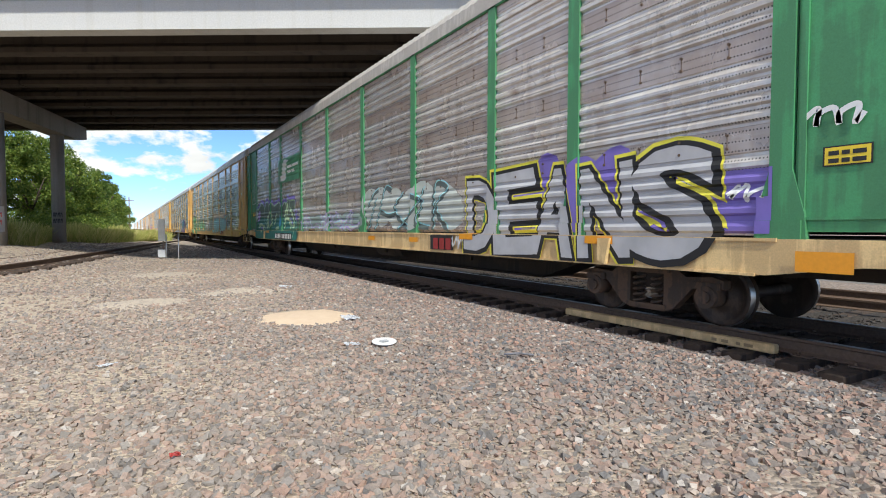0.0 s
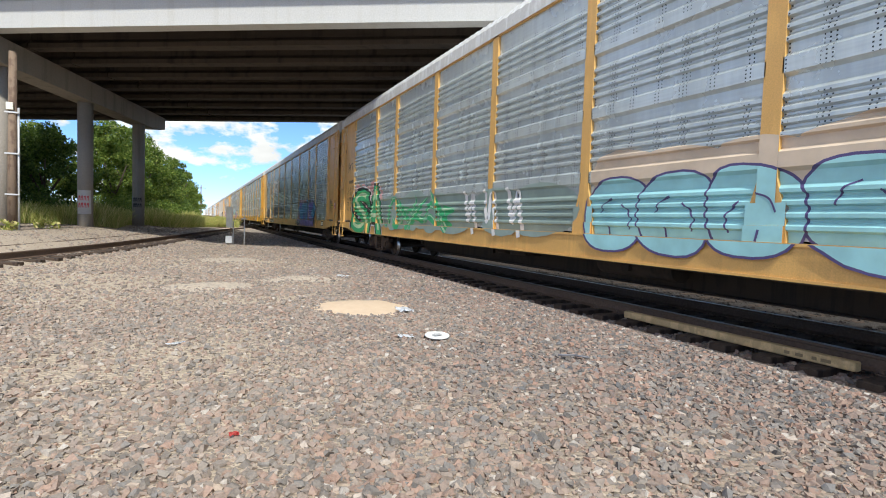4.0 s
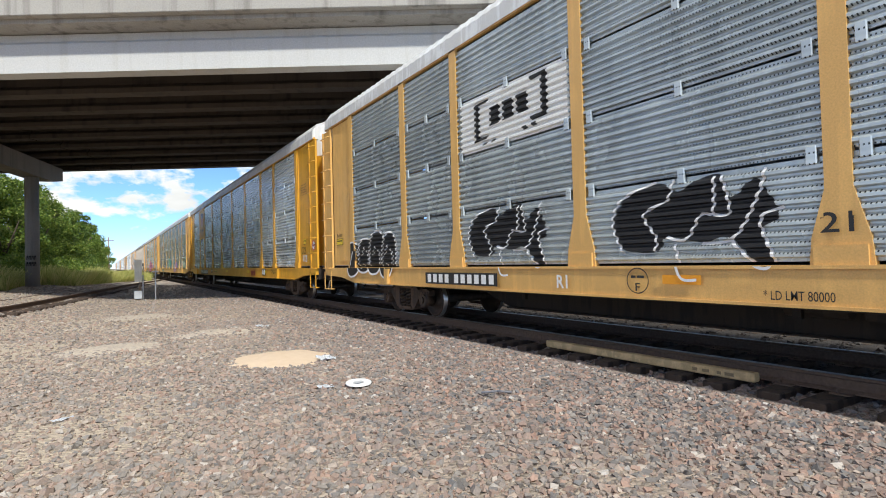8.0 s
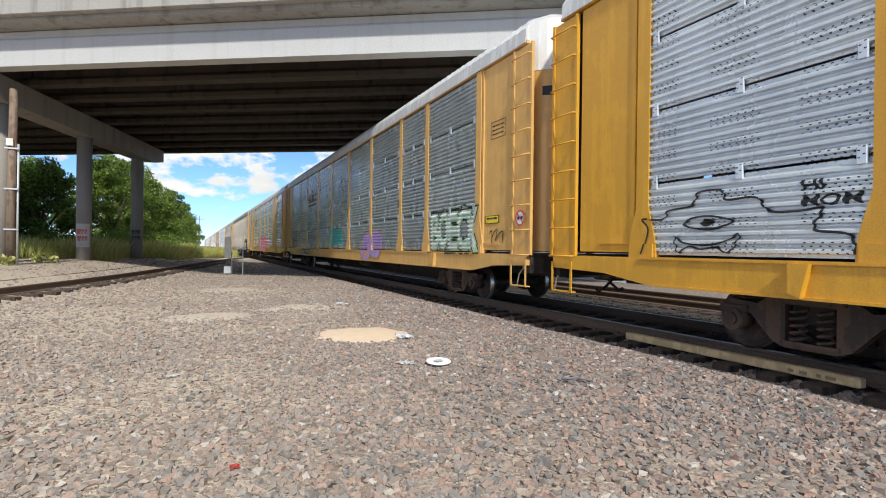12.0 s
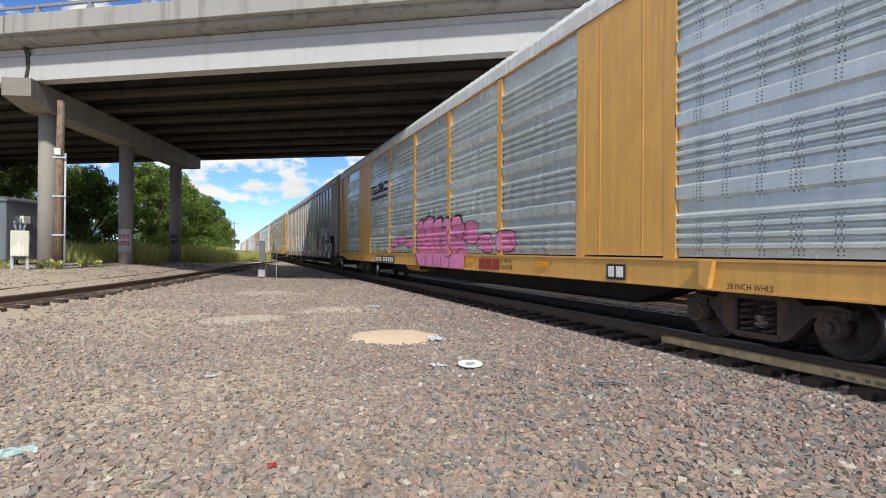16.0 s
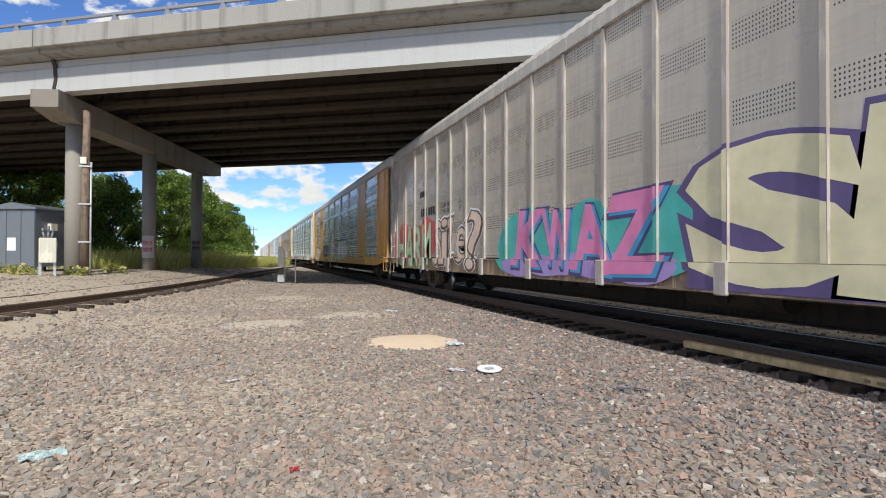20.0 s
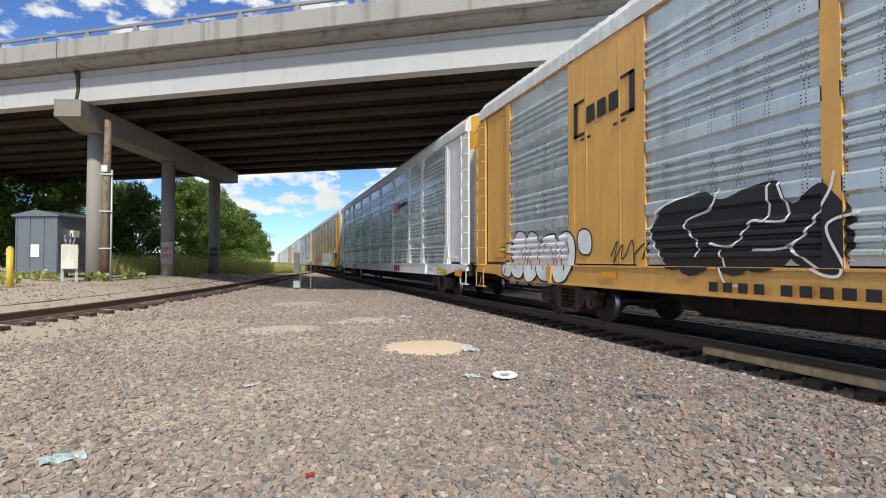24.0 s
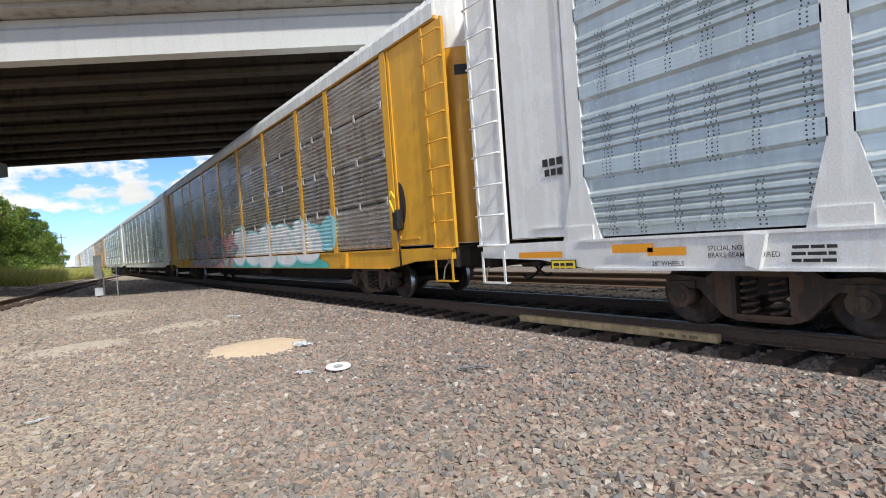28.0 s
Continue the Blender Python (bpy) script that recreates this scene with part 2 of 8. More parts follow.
def tube(bm, a, b, r, seg=10, r2=None, cap=True):
    a, b = Vector(a), Vector(b)
    d = (b - a)
    q = d.to_track_quat("Z", "Y").to_matrix()
    r2 = r if r2 is None else r2
    ring = []
    for p, rr in ((a, r), (b, r2)):
        ring.append([bm.verts.new(p + q @ Vector((rr * math.cos(k * math.tau / seg), rr * math.sin(k * math.tau / seg), 0))) for k in range(seg)])
    for k in range(seg):
        f = bm.faces.new((ring[0][k], ring[0][(k + 1) % seg], ring[1][(k + 1) % seg], ring[1][k]))
        f.smooth = True
    if cap:
        bm.faces.new(list(reversed(ring[0])))
        bm.faces.new(ring[1])


def prism(bm, outline, axis, a, b, mat=0):
    """Extrudes a 2D outline from a to b along the axis ('x', 'y' or 'z'); outline in the other two, in order."""
    def put(p, v):
        return {"x": (v, p[0], p[1]), "y": (p[0], v, p[1]), "z": (p[0], p[1], v)}[axis]
    r0 = [bm.verts.new(put(p, a)) for p in outline]
    r1 = [bm.verts.new(put(p, b)) for p in outline]
    n = len(outline)
    fs = [bm.faces.new((r0[k], r0[(k + 1) % n], r1[(k + 1) % n], r1[k])) for k in range(n)]
    fs += [bm.faces.new(list(reversed(r0))), bm.faces.new(r1)]
    for f in fs:
        f.material_index = mat
    return fs


def finish(bm):
    bmesh.ops.recalc_face_normals(bm, faces=bm.faces)
    me = bpy.data.meshes.new("mesh")
    bm.to_mesh(me)
    bm.free()
    return me


def part(name, bm, material, parent=None, label=""):
    """Links a bmesh (or a ready mesh) as one mesh object under a thing or a part."""
    me = finish(bm) if isinstance(bm, bmesh.types.BMesh) else bm
    if material is not None and not me.materials:
        for mt in (material if isinstance(material, (list, tuple)) else [material]):
            me.materials.append(mt)
    ob = new(name, me)
    if parent is not None:
        ob.parent = parent
    if label:
        ob["label"] = label
    return ob


def empty(name, m=None, label="", category="", group="", kind=""):
    ob = new(name)
    ob.empty_display_size = 0.2
    if m is not None:
        ob.matrix_world = m
    return tagged(ob, label, category, group, kind)


def raw_mesh(verts, faces, sizes=None):
    """Fast mesh from numpy arrays: verts (n, 3), faces (m, k)."""
    me = bpy.data.meshes.new("mesh")
    me.vertices.add(len(verts))
    me.vertices.foreach_set("co", np.asarray(verts, dtype=np.float32).ravel())
    k = faces.shape[1]
    me.loops.add(faces.size)
    me.loops.foreach_set("vertex_index", faces.astype(np.int32).ravel())
    me.polygons.add(len(faces))
    me.polygons.foreach_set("loop_start", np.arange(0, faces.size, k, dtype=np.int32))
    me.update(calc_edges=True)
    return me


def smooth(v):
    v = min(max(v, 0.0), 1.0)
    return v * v * (3 - 2 * v)


# ---- plan ----
RAIL = 0.18            # top of rail over the ground
TRACK_X = 0.7525       # centre of the train's track
CAR_L = 28.6           # pitch of the cars
SPEED = 8.994
S0 = 29.65             # first gap at the start
SIDE = [(-13.2, 8.0), (-12.0, 11.0), (-10.6, 15.0), (-9.45, 19.5), (-8.4, 24.5), (-7.0, 32.0), (-5.3, 42.0), (-3.0, 56.0), (0.0, 74.0), (0.75, 86.0)]


def side_x(y):
    if y <= SIDE[0][1]:
        (xa, ya), (xb, yb) = SIDE[0], SIDE[1]
        return xa + (xb - xa) * (y - ya) / (yb - ya)
    for (xa, ya), (xb, yb) in zip(SIDE, SIDE[1:]):
        if y <= yb:
            return xa + (xb - xa) * (y - ya) / (yb - ya)
    return 0.75


def ground_z(x, y):
    amp = 0.68 * (1 - smooth((y - 32) / 42))
    d = (side_x(y) - x) * 0.93
    bed = -0.075 * smooth((x + 1.05) / 0.4) * (1 - smooth((x - 7.2) / 0.6))
    return amp * smooth((d + 4) / 9) + bed


def build_ground():
    def steps(lo, hi, fine0, fine1, fs):
        v = list(np.arange(fine0, fine1 + 1e-6, fs))
        step, p = fs, fine1
        while p < hi:
            step *= 1.35
            p += step
            v.append(min(p, hi))
        step, p = fs, fine0
        lowv = []
        while p > lo:
            step *= 1.35
            p -= step
            lowv.append(max(p, lo))
        return lowv[::-1] + v
    xs = steps(-1500, 1500, -24, 12, 0.5)
    ys = steps(-1500, 2500, -4, 60, 0.5)
    vs = []
    for y in ys:
        for x in xs:
            z = ground_z(x, y)
            if -24 < x < -1.2 and -4 < y < 60:
                z += 0.03 * noise.noise((x * 0.5, y * 0.5, 0)) + 0.012 * noise.noise((x * 1.7, y * 1.7, 3))
            vs.append((x, y, z))
    nx = len(xs)
    fs = np.array([(j * nx + i, j * nx + i + 1, (j + 1) * nx + i + 1, (j + 1) * nx + i) for j in range(len(ys) - 1) for i in range(nx - 1)])
    me = raw_mesh(np.array(vs), fs)
    me.shade_smooth()
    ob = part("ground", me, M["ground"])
    tagged(ob, "pale gravel and sandy ballast ground beside the railway", "ground", kind="structure")


build_ground()

RAIL_PROFILE = [(-0.07, -0.17), (0.07, -0.17), (0.07, -0.158), (0.012, -0.135), (0.012, -0.045), (0.036, -0.034), (0.036, -0.006), (0.028, 0.0), (-0.028, 0.0), (-0.036, -0.006), (-0.036, -0.034), (-0.012, -0.045), (-0.012, -0.135), (-0.07, -0.158)]


def sweep_rail(bm, line):
    """Rail section along a line of (x, y, z) with the running surface at z."""
    rings = []
    for i, p in enumerate(line):
        a, b = Vector(line[max(i - 1, 0)]), Vector(line[min(i + 1, len(line) - 1)])
        d = (b - a).normalized()
        n = Vector((d.y, -d.x, 0)).normalized()
        rings.append([bm.verts.new(Vector(p) + n * u + Vector((0, 0, w))) for u, w in RAIL_PROFILE])
    k = len(RAIL_PROFILE)
    for r0, r1 in zip(rings, rings[1:]):
        for j in range(k):
            f = bm.faces.new((r0[j], r0[(j + 1) % k], r1[(j + 1) % k], r1[j]))
            f.material_index = 1 if j in (6, 7, 8) else 0
    bm.faces.new(list(reversed(rings[0])))
    bm.faces.new(rings[-1])


def build_track(name, centre, label, z_of=None, rusty=False):
    track = empty(name, None, label, "railway track", kind="structure")
    for side in (-1, 1):
        bm = bmesh.new()
        line = []
        for i, (x, y) in enumerate(centre):
            (xa, ya), (xb, yb) = centre[max(i - 1, 0)], centre[min(i + 1, len(centre) - 1)]
            d = Vector((xb - xa, yb - ya)).normalized()
            px, py = x + side * 0.7525 * d.y, y - side * 0.7525 * d.x
            line.append((px, py, (z_of(x, y) if z_of else 0) + RAIL))
        sweep_rail(bm, line)
        part("rail", bm, [M["rail_web"], M["rail_web"] if rusty else M["rail_head"]], track, "rusty little-used steel rail" if rusty else "worn steel rail with a polished running surface")
    return track


main_track = build_track("track_main", [(TRACK_X, y) for y in (-120, -20, 0, 20, 60, 120, 400)], "straight railway track on dark wooden ties")
side_line = [(side_x(y), y) for y in np.arange(-10, 86, 3.0)]
side_track = build_track("track_side", side_line, "rusty siding track curving towards the main line", lambda x, y: ground_z(x, y) - 0.085, True)
far_track = build_track("track_far", [(TRACK_X + 4.3, y) for y in (-120, -20, 20, 60, 400)], "second railway track behind the train", None, True)


# ---- bridge ----
BRIDGE_DIR = Vector((0.845, -0.535, 0))
BRIDGE_N = Vector((0.535, 0.845, 0))
BRIDGE_Z = 7.25


def build_bridge():
    # local x along the bridge, y across it away from the camera, z from the girder soffit
    m = Matrix(((BRIDGE_DIR.x, BRIDGE_N.x, 0, -12.99), (BRIDGE_DIR.y, BRIDGE_N.y, 0, 22.84), (0, 0, 1, BRIDGE_Z), (0, 0, 0, 1)))
    b = empty("road_bridge", m, "concrete highway overpass with pale fascia and dark girders", "bridge", kind="structure")
    W = 15.9
    for span0, span1 in ((-30.0, -0.03), (0.03, 40.0)):
        n = 9
        for k in range(n):
            y = k * (W - 0.5) / (n - 1) + 0.25
            bm = bmesh.new()
            prof = [(y - 0.25, 0), (y + 0.25, 0), (y + 0.25, 0.16), (y + 0.09, 0.32), (y + 0.09, 0.90), (y + 0.2, 1.02), (y + 0.2, 1.17), (y - 0.2, 1.17), (y - 0.2, 1.02), (y - 0.09, 0.90), (y - 0.09, 0.32), (y - 0.25, 0.16)]
            if k == 0:
                prof = [(y - 0.25, 0), (y + 0.25, 0), (y + 0.25, 0.16), (y + 0.09, 0.32), (y + 0.09, 0.90), (y + 0.2, 1.17), (y - 0.16, 1.17), (y - 0.16, 0.96), (y - 0.25, 0.86)]
            prism(bm, prof, "x", span0, span1)
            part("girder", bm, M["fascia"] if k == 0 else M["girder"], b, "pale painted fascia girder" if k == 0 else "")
        bm = bmesh.new()
        box(bm, span0, span1, -0.60, W + 0.60, 1.20, 1.40)
        part("deck", bm, M["parapet"], b)
        # added sheet under the deck, its dark colour painting the shade between girders
        bm = bmesh.new()
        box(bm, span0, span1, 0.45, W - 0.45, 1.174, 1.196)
        part("soffit", bm, M["girder"], b, "deck soffit coloured dark for the shade between the girders")
        for y0, y1 in ((-0.86, -0.604), (W + 0.604, W + 0.86)):
            bm = bmesh.new()
            box(bm, span0, span1, y0, y1, 1.32, 1.95, bevel=0.02)
            part("parapet", bm, M["parapet"], b, "stained concrete parapet")
    bm = bmesh.new()
    prism(bm, [(-0.22, 1.31), (-0.10, 1.31), (0.10, 0.95), (0.12, 0.45), (0.02, 0.0), (-0.12, 0.0), (-0.02, 0.45), (-0.06, 0.92)], "y", -0.03, 0.02)
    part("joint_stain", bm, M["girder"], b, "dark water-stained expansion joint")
    for y in (-0.73, W + 0.73):
        bm = bmesh.new()
        box(bm, -30, 40, y - 0.05, y + 0.05, 2.17, 2.26)
        part("hand_rail", bm, M["galv_rail"], b, "grey metal parapet rail")
        for k in range(34):
            bm = bmesh.new()
            x = -29.5 + k * 2.05
            prism(bm, [(x - 0.15, 1.95), (x + 0.15, 1.95), (x + 0.05, 2.18), (x - 0.05, 2.18)], "y", y - 0.05, y + 0.05)
            part("rail_post", bm, M["galv_rail"], b)
    return b


bridge = build_bridge()

CAP_A, CAP_B = Vector((-13.2, 22.5, 0)), Vector((-8.6, 37.8, 0))   # ends of the bent cap


def build_bent(shift=0.0):
    d = (CAP_B - CAP_A)
    length = d.length
    ang = math.degrees(math.atan2(d.y, d.x))
    at = CAP_A + BRIDGE_DIR * shift
    bent = empty("bridge_bent", pose(at.x, at.y, 0, 0, 0, ang), "concrete bent with a heavy cap on round columns", "bridge pier", kind="structure")
    bm = bmesh.new()
    prism(bm, [(0, 6.62), (1.1, 6.36), (length - 1.1, 6.36), (length, 6.55), (length, 7.245), (0, 7.245)], "y", -0.48, 0.48)
    part("cap", bm, M["cap"], bent)
    for x in (1.74, 7.55, 13.35):
        bm = bmesh.new()
        tube(bm, (x, 0, -0.3), (x, 0, 6.38), 0.315, 28)
        part("column", bm, M["pier"], bent)
    return bent


build_bent()
build_bent(39.0)
build_bent(-29.0)

# ---- train ----
BAYS = [-12.0, -9.22, -7.27, -4.36, -1.45, 1.45, 4.36, 7.27, 9.22, 12.0]   # post centres along a car
SILL0, DECK, EAVE = 0.72, 1.10, 4.94                                   # heights over the rail
PX = 1.50                                                              # plane of the side panels


def panel_material(name, base, dirt, amount=0.5, dots="columns", rust=0.0, metal=0.35, bands=0.0):
    """Galvanised corrugated sheet: blotches, streaks, and rows of small punched holes."""
    m = Mat(name, 0.42, metal)
    info = m.n("ShaderNodeObjectInfo")
    big = m.noise(1.1, 5)
    st = m.noise(2.0, 5, (4.0, 4.0, 0.25))
    hz = m.noise(2.5, 4, (1.0, 0.25, 9.0))
    f = m.math("MULTIPLY", m.math("ADD", m.math("MULTIPLY", big, st), m.math("MULTIPLY", hz, 0.35)), 2.0)
    mask = m.ramp(f, [(0.62, (0, 0, 0)), (1.0, (1, 1, 1))])
    c = m.mix(m.math("MULTIPLY", mask, amount), base, dirt)
    tone = m.ramp(info.outputs["Random"], [(0.0, (0.86, 0.87, 0.89)), (1.0, (1.12, 1.11, 1.10))])
    c = m.mix(1.0, c, tone, "MULTIPLY")
    if rust:
        r = m.ramp(m.noise(2.3, 6, (1, 1, 2.5)), [(0.66 - 0.10 * rust, (0, 0, 0)), (0.80, (1, 1, 1))])
        c = m.mix(m.math("MULTIPLY", r, 0.7), c, (0.20, 0.10, 0.055))
    if bands:
        # flat joint strips between the ribs carry a brown film
        s2 = m.n("ShaderNodeSeparateXYZ")
        m.l(m.coord(), s2.inputs["Vector"])
        wv = m.math("COSINE", m.math("MULTIPLY", m.math("SUBTRACT", s2.outputs["Z"], bands), math.tau / 0.946))
        film = m.math("MULTIPLY", m.math("GREATER_THAN", wv, 0.62), m.ramp(m.noise(1.6, 5, (1, 0.5, 1)), [(0.3, (0.45, 0.45, 0.45)), (0.6, (1, 1, 1))]))
        c = m.mix(m.math("MULTIPLY", film, 0.8), c, (0.36, 0.27, 0.22))
    sep = m.n("ShaderNodeSeparateXYZ")
    m.l(m.coord(), sep.inputs["Vector"])

    def wave(axis, period, cut, shift=0.0):
        s = m.math("SINE", m.math("ADD", m.math("MULTIPLY", sep.outputs[axis], math.tau / period), shift))
        return m.math("GREATER_THAN", s, cut)
    if dots == "columns":
        hole = m.math("MULTIPLY", wave("Y", 0.055, 0.55), wave("Z", 0.042, 0.35))
        cols = m.math("MULTIPLY", wave("Y", 0.42, 0.62), wave("Z", 1.02, -0.75, 0.6))
        hole = m.math("MULTIPLY", hole, cols)
    elif dots == "rows":
        hole = m.math("MULTIPLY", wave("Y", 0.036, 0.35), wave("Z", 0.0983, 0.86, 0.4))
    elif dots == "big":
        stag = m.math("ADD", m.math("MULTIPLY", sep.outputs["Y"], math.tau / 0.085), m.math("MULTIPLY", m.math("GREATER_THAN", m.math("SINE", m.math("MULTIPLY", sep.outputs["Z"], math.tau / 0.07)), 0.0), 3.14))
        hole = m.math("MULTIPLY", m.math("GREATER_THAN", m.math("SINE", stag), 0.62), m.math("GREATER_THAN", m.math("SINE", m.math("MULTIPLY", sep.outputs["Z"], 2 * math.tau / 0.07)), 0.35))
        hole = m.math("MULTIPLY", hole, m.math("MULTIPLY", wave("Y", 1.05, -0.25, 1.0), wave("Z", 0.295, 0.2, 0.8)))
    else:
        hole = m.math("MULTIPLY", wave("Y", 0.045, 0.3), wave("Z", 0.055, 0.2))
        hole = m.math("MULTIPLY", hole, m.math("MULTIPLY", wave("Y", 1.17, -0.55, 0.9), wave("Z", 0.95, 0.45, 1.2)))
    c = m.mix(m.math("MULTIPLY", hole, 0.92), c, (0.012, 0.012, 0.013))
    m.color(c)
    m.rough(m.math("ADD", m.math("MULTIPLY", big, 0.25), 0.13))
    m.bump(m.noise(40, 3), 0.08, 0.004)
    return m.m


P_SILVER = panel_material("galvanised_sheet", (0.64, 0.70, 0.705), (0.37, 0.415, 0.42), 0.45, "columns")
P_SILVER_R = panel_material("galvanised_slat_sheet", (0.56, 0.61, 0.615), (0.30, 0.335, 0.34), 0.5, "rows")
P_SILVER_B = panel_material("punched_slat_sheet", (0.73, 0.77, 0.785), (0.50, 0.54, 0.555), 0.4, "big")
P_RUSTY = panel_material("rust_streaked_sheet", (0.66, 0.635, 0.61), (0.42, 0.36, 0.31), 0.6, "rows", rust=0.6, bands=3.04)
P_BROWN = panel_material("grimy_slat_sheet", (0.56, 0.53, 0.50), (0.30, 0.24, 0.19), 0.75, "rows", rust=0.6)
P_TAN = panel_material("tan_grey_painted_sheet", (0.51, 0.46, 0.395), (0.37, 0.33, 0.28), 0.5, "grid", metal=0.05)

Y1 = weathered("faded_yellow_paint", (0.74, 0.44, 0.14), (0.50, 0.29, 0.10), 0.3, 0.40)
Y2 = weathered("golden_yellow_paint", (0.72, 0.375, 0.035), (0.48, 0.24, 0.03), 0.3, 0.40)
Y3 = weathered("peach_orange_paint", (0.72, 0.40, 0.105), (0.50, 0.26, 0.075), 0.3, 0.40)
YS = weathered("cream_yellow_paint", (0.80, 0.58, 0.28), (0.42, 0.27, 0.13), 0.5, 0.55)
GRN = weathered("weathered_green_paint", (0.075, 0.31, 0.13), (0.06, 0.16, 0.08), 0.5, 0.5)
WHT = weathered("white_paint", (0.80, 0.80, 0.795), (0.56, 0.53, 0.49), 0.25, 0.42)
TAN = weathered("tan_grey_paint", (0.54, 0.485, 0.435), (0.28, 0.25, 0.22), 0.5, 0.55)
ROOF = weathered("white_roof_sheet", (0.72, 0.73, 0.73), (0.42, 0.40, 0.37), 0.4, 0.5, 0.1)
ROOF_T = weathered("tan_roof_sheet", (0.50, 0.47, 0.43), (0.30, 0.27, 0.24), 0.4, 0.55)
UNDER = weathered("grimy_underframe_steel", (0.022, 0.018, 0.015), (0.05, 0.035, 0.025), 0.6, 0.85)
TRUCK = weathered("rusty_truck_casting", (0.075, 0.055, 0.043), (0.16, 0.10, 0.065), 0.7, 0.8, 0.1, 5)
WHEEL = weathered("brown_wheel_steel", (0.10, 0.075, 0.06), (0.045, 0.035, 0.03), 0.6, 0.6, 0.5, 5)
TREAD = plain("bright_wheel_tread", (0.5, 0.5, 0.5), 0.3, 1.0, 0.06)
BLACK = plain("black_paint", (0.012, 0.012, 0.013), 0.5)
LBLACK = plain("black_letter_paint", (0.02, 0.02, 0.021), 0.55)
LWHITE = plain("white_letter_paint", (0.80, 0.80, 0.78), 0.55)
LORANGE = plain("orange_reflector_tape", (0.80, 0.33, 0.02), 0.35, 0, 0.06)
LYELLOW = plain("yellow_label", (0.82, 0.60, 0.04), 0.4, 0, 0.06)
LRED = plain("dark_red_letter_paint", (0.30, 0.03, 0.03), 0.5)
LBLUE = plain("navy_blue_paint", (0.03, 0.045, 0.20), 0.5)
HOSE = plain("black_rubber_hose", (0.02, 0.02, 0.02), 0.7)
RODW = plain("pale_yellow_rod_paint", (0.70, 0.60, 0.42), 0.5)
PAINT = {}


def spray(name, c):
    if name not in PAINT:
        m = Mat("spray_" + name, 0.5)
        f = m.noise(2.2, 5)
        m.color(m.mix(1.0, c, m.ramp(f, [(0.25, (0.78, 0.78, 0.78)), (0.75, (1.15, 1.15, 1.15))]), "MULTIPLY"))
        PAINT[name] = m.m
    return PAINT[name]


SP = {
    "chrome": spray("silver_grey", (0.47, 0.47, 0.49)), "black": spray("black", (0.014, 0.014, 0.016)), "yellow": spray("lemon_yellow", (0.80, 0.72, 0.07)),
    "purple": spray("violet", (0.20, 0.15, 0.50)), "white": spray("white", (0.80, 0.80, 0.80)), "teal": spray("teal", (0.08, 0.46, 0.42)),
    "pink": spray("pink", (0.74, 0.24, 0.46)), "cyan": spray("pale_cyan", (0.35, 0.66, 0.70)), "blue": spray("sky_blue", (0.06, 0.36, 0.66)),
    "mint": spray("pale_mint", (0.46, 0.66, 0.46)), "green": spray("bottle_green", (0.03, 0.22, 0.15)), "bright_green": spray("bright_green", (0.05, 0.42, 0.17)),
    "cream": spray("cream", (0.76, 0.70, 0.46)), "navy": spray("dark_indigo", (0.09, 0.07, 0.20)), "red": spray("coral_red", (0.62, 0.10, 0.11)),
    "beige": spray("beige", (0.64, 0.52, 0.40)), "lime": spray("lime_green", (0.36, 0.48, 0.20)), "ghost": spray("faded_grey_green", (0.28, 0.36, 0.33)),
    "deep_teal": spray("deep_teal", (0.025, 0.20, 0.17)), "moss": spray("dark_grey_green", (0.085, 0.13, 0.11)), "pale": spray("pale_grey_green", (0.50, 0.53, 0.49)), "soot": spray("soot_grey", (0.10, 0.13, 0.125)),
    "umber": spray("umber_brown", (0.15, 0.095, 0.07)), "cream_rose": spray("cream_rose", (0.76, 0.60, 0.50)), "indigo": spray("dusty_indigo", (0.12, 0.085, 0.22)), "slate": spray("slate_blue_grey", (0.25, 0.28, 0.36)), "leaf": spray("yellow_green", (0.55, 0.70, 0.42)),
    "rose": spray("dusty_rose", (0.60, 0.33, 0.32)), "salmon": spray("salmon", (0.70, 0.36, 0.30)), "lilac": spray("lilac", (0.42, 0.30, 0.62)),
}

CACHE = {}


def cached(key, build):
    if key not in CACHE:
        bm = bmesh.new()
        build(bm)
        me = finish(bm)
        me.materials.append(BLACK)
        CACHE[key] = me
    return CACHE[key]


def spart(name, me, mat, parent, loc=(0, 0, 0), rot=0.0, label=""):
    """A part on shared mesh data, with its own material."""
    ob = new(name, me)
    ob.parent = parent
    ob.location = loc
    ob.rotation_euler = (0, 0, rot)
    ob.material_slots[0].link = "OBJECT"
    ob.material_slots[0].material = mat
    if label:
        ob["label"] = label
    return ob


# side profiles: (height, depth out of the panel plane)
def ridges(z, n, pitch, d):
    out = []
    for k in range(n):
        a = z + k * pitch
        out += [(a, 0.0), (a + 0.16 * pitch, d), (a + 0.46 * pitch, d), (a + 0.80 * pitch, 0.0)]
    return out


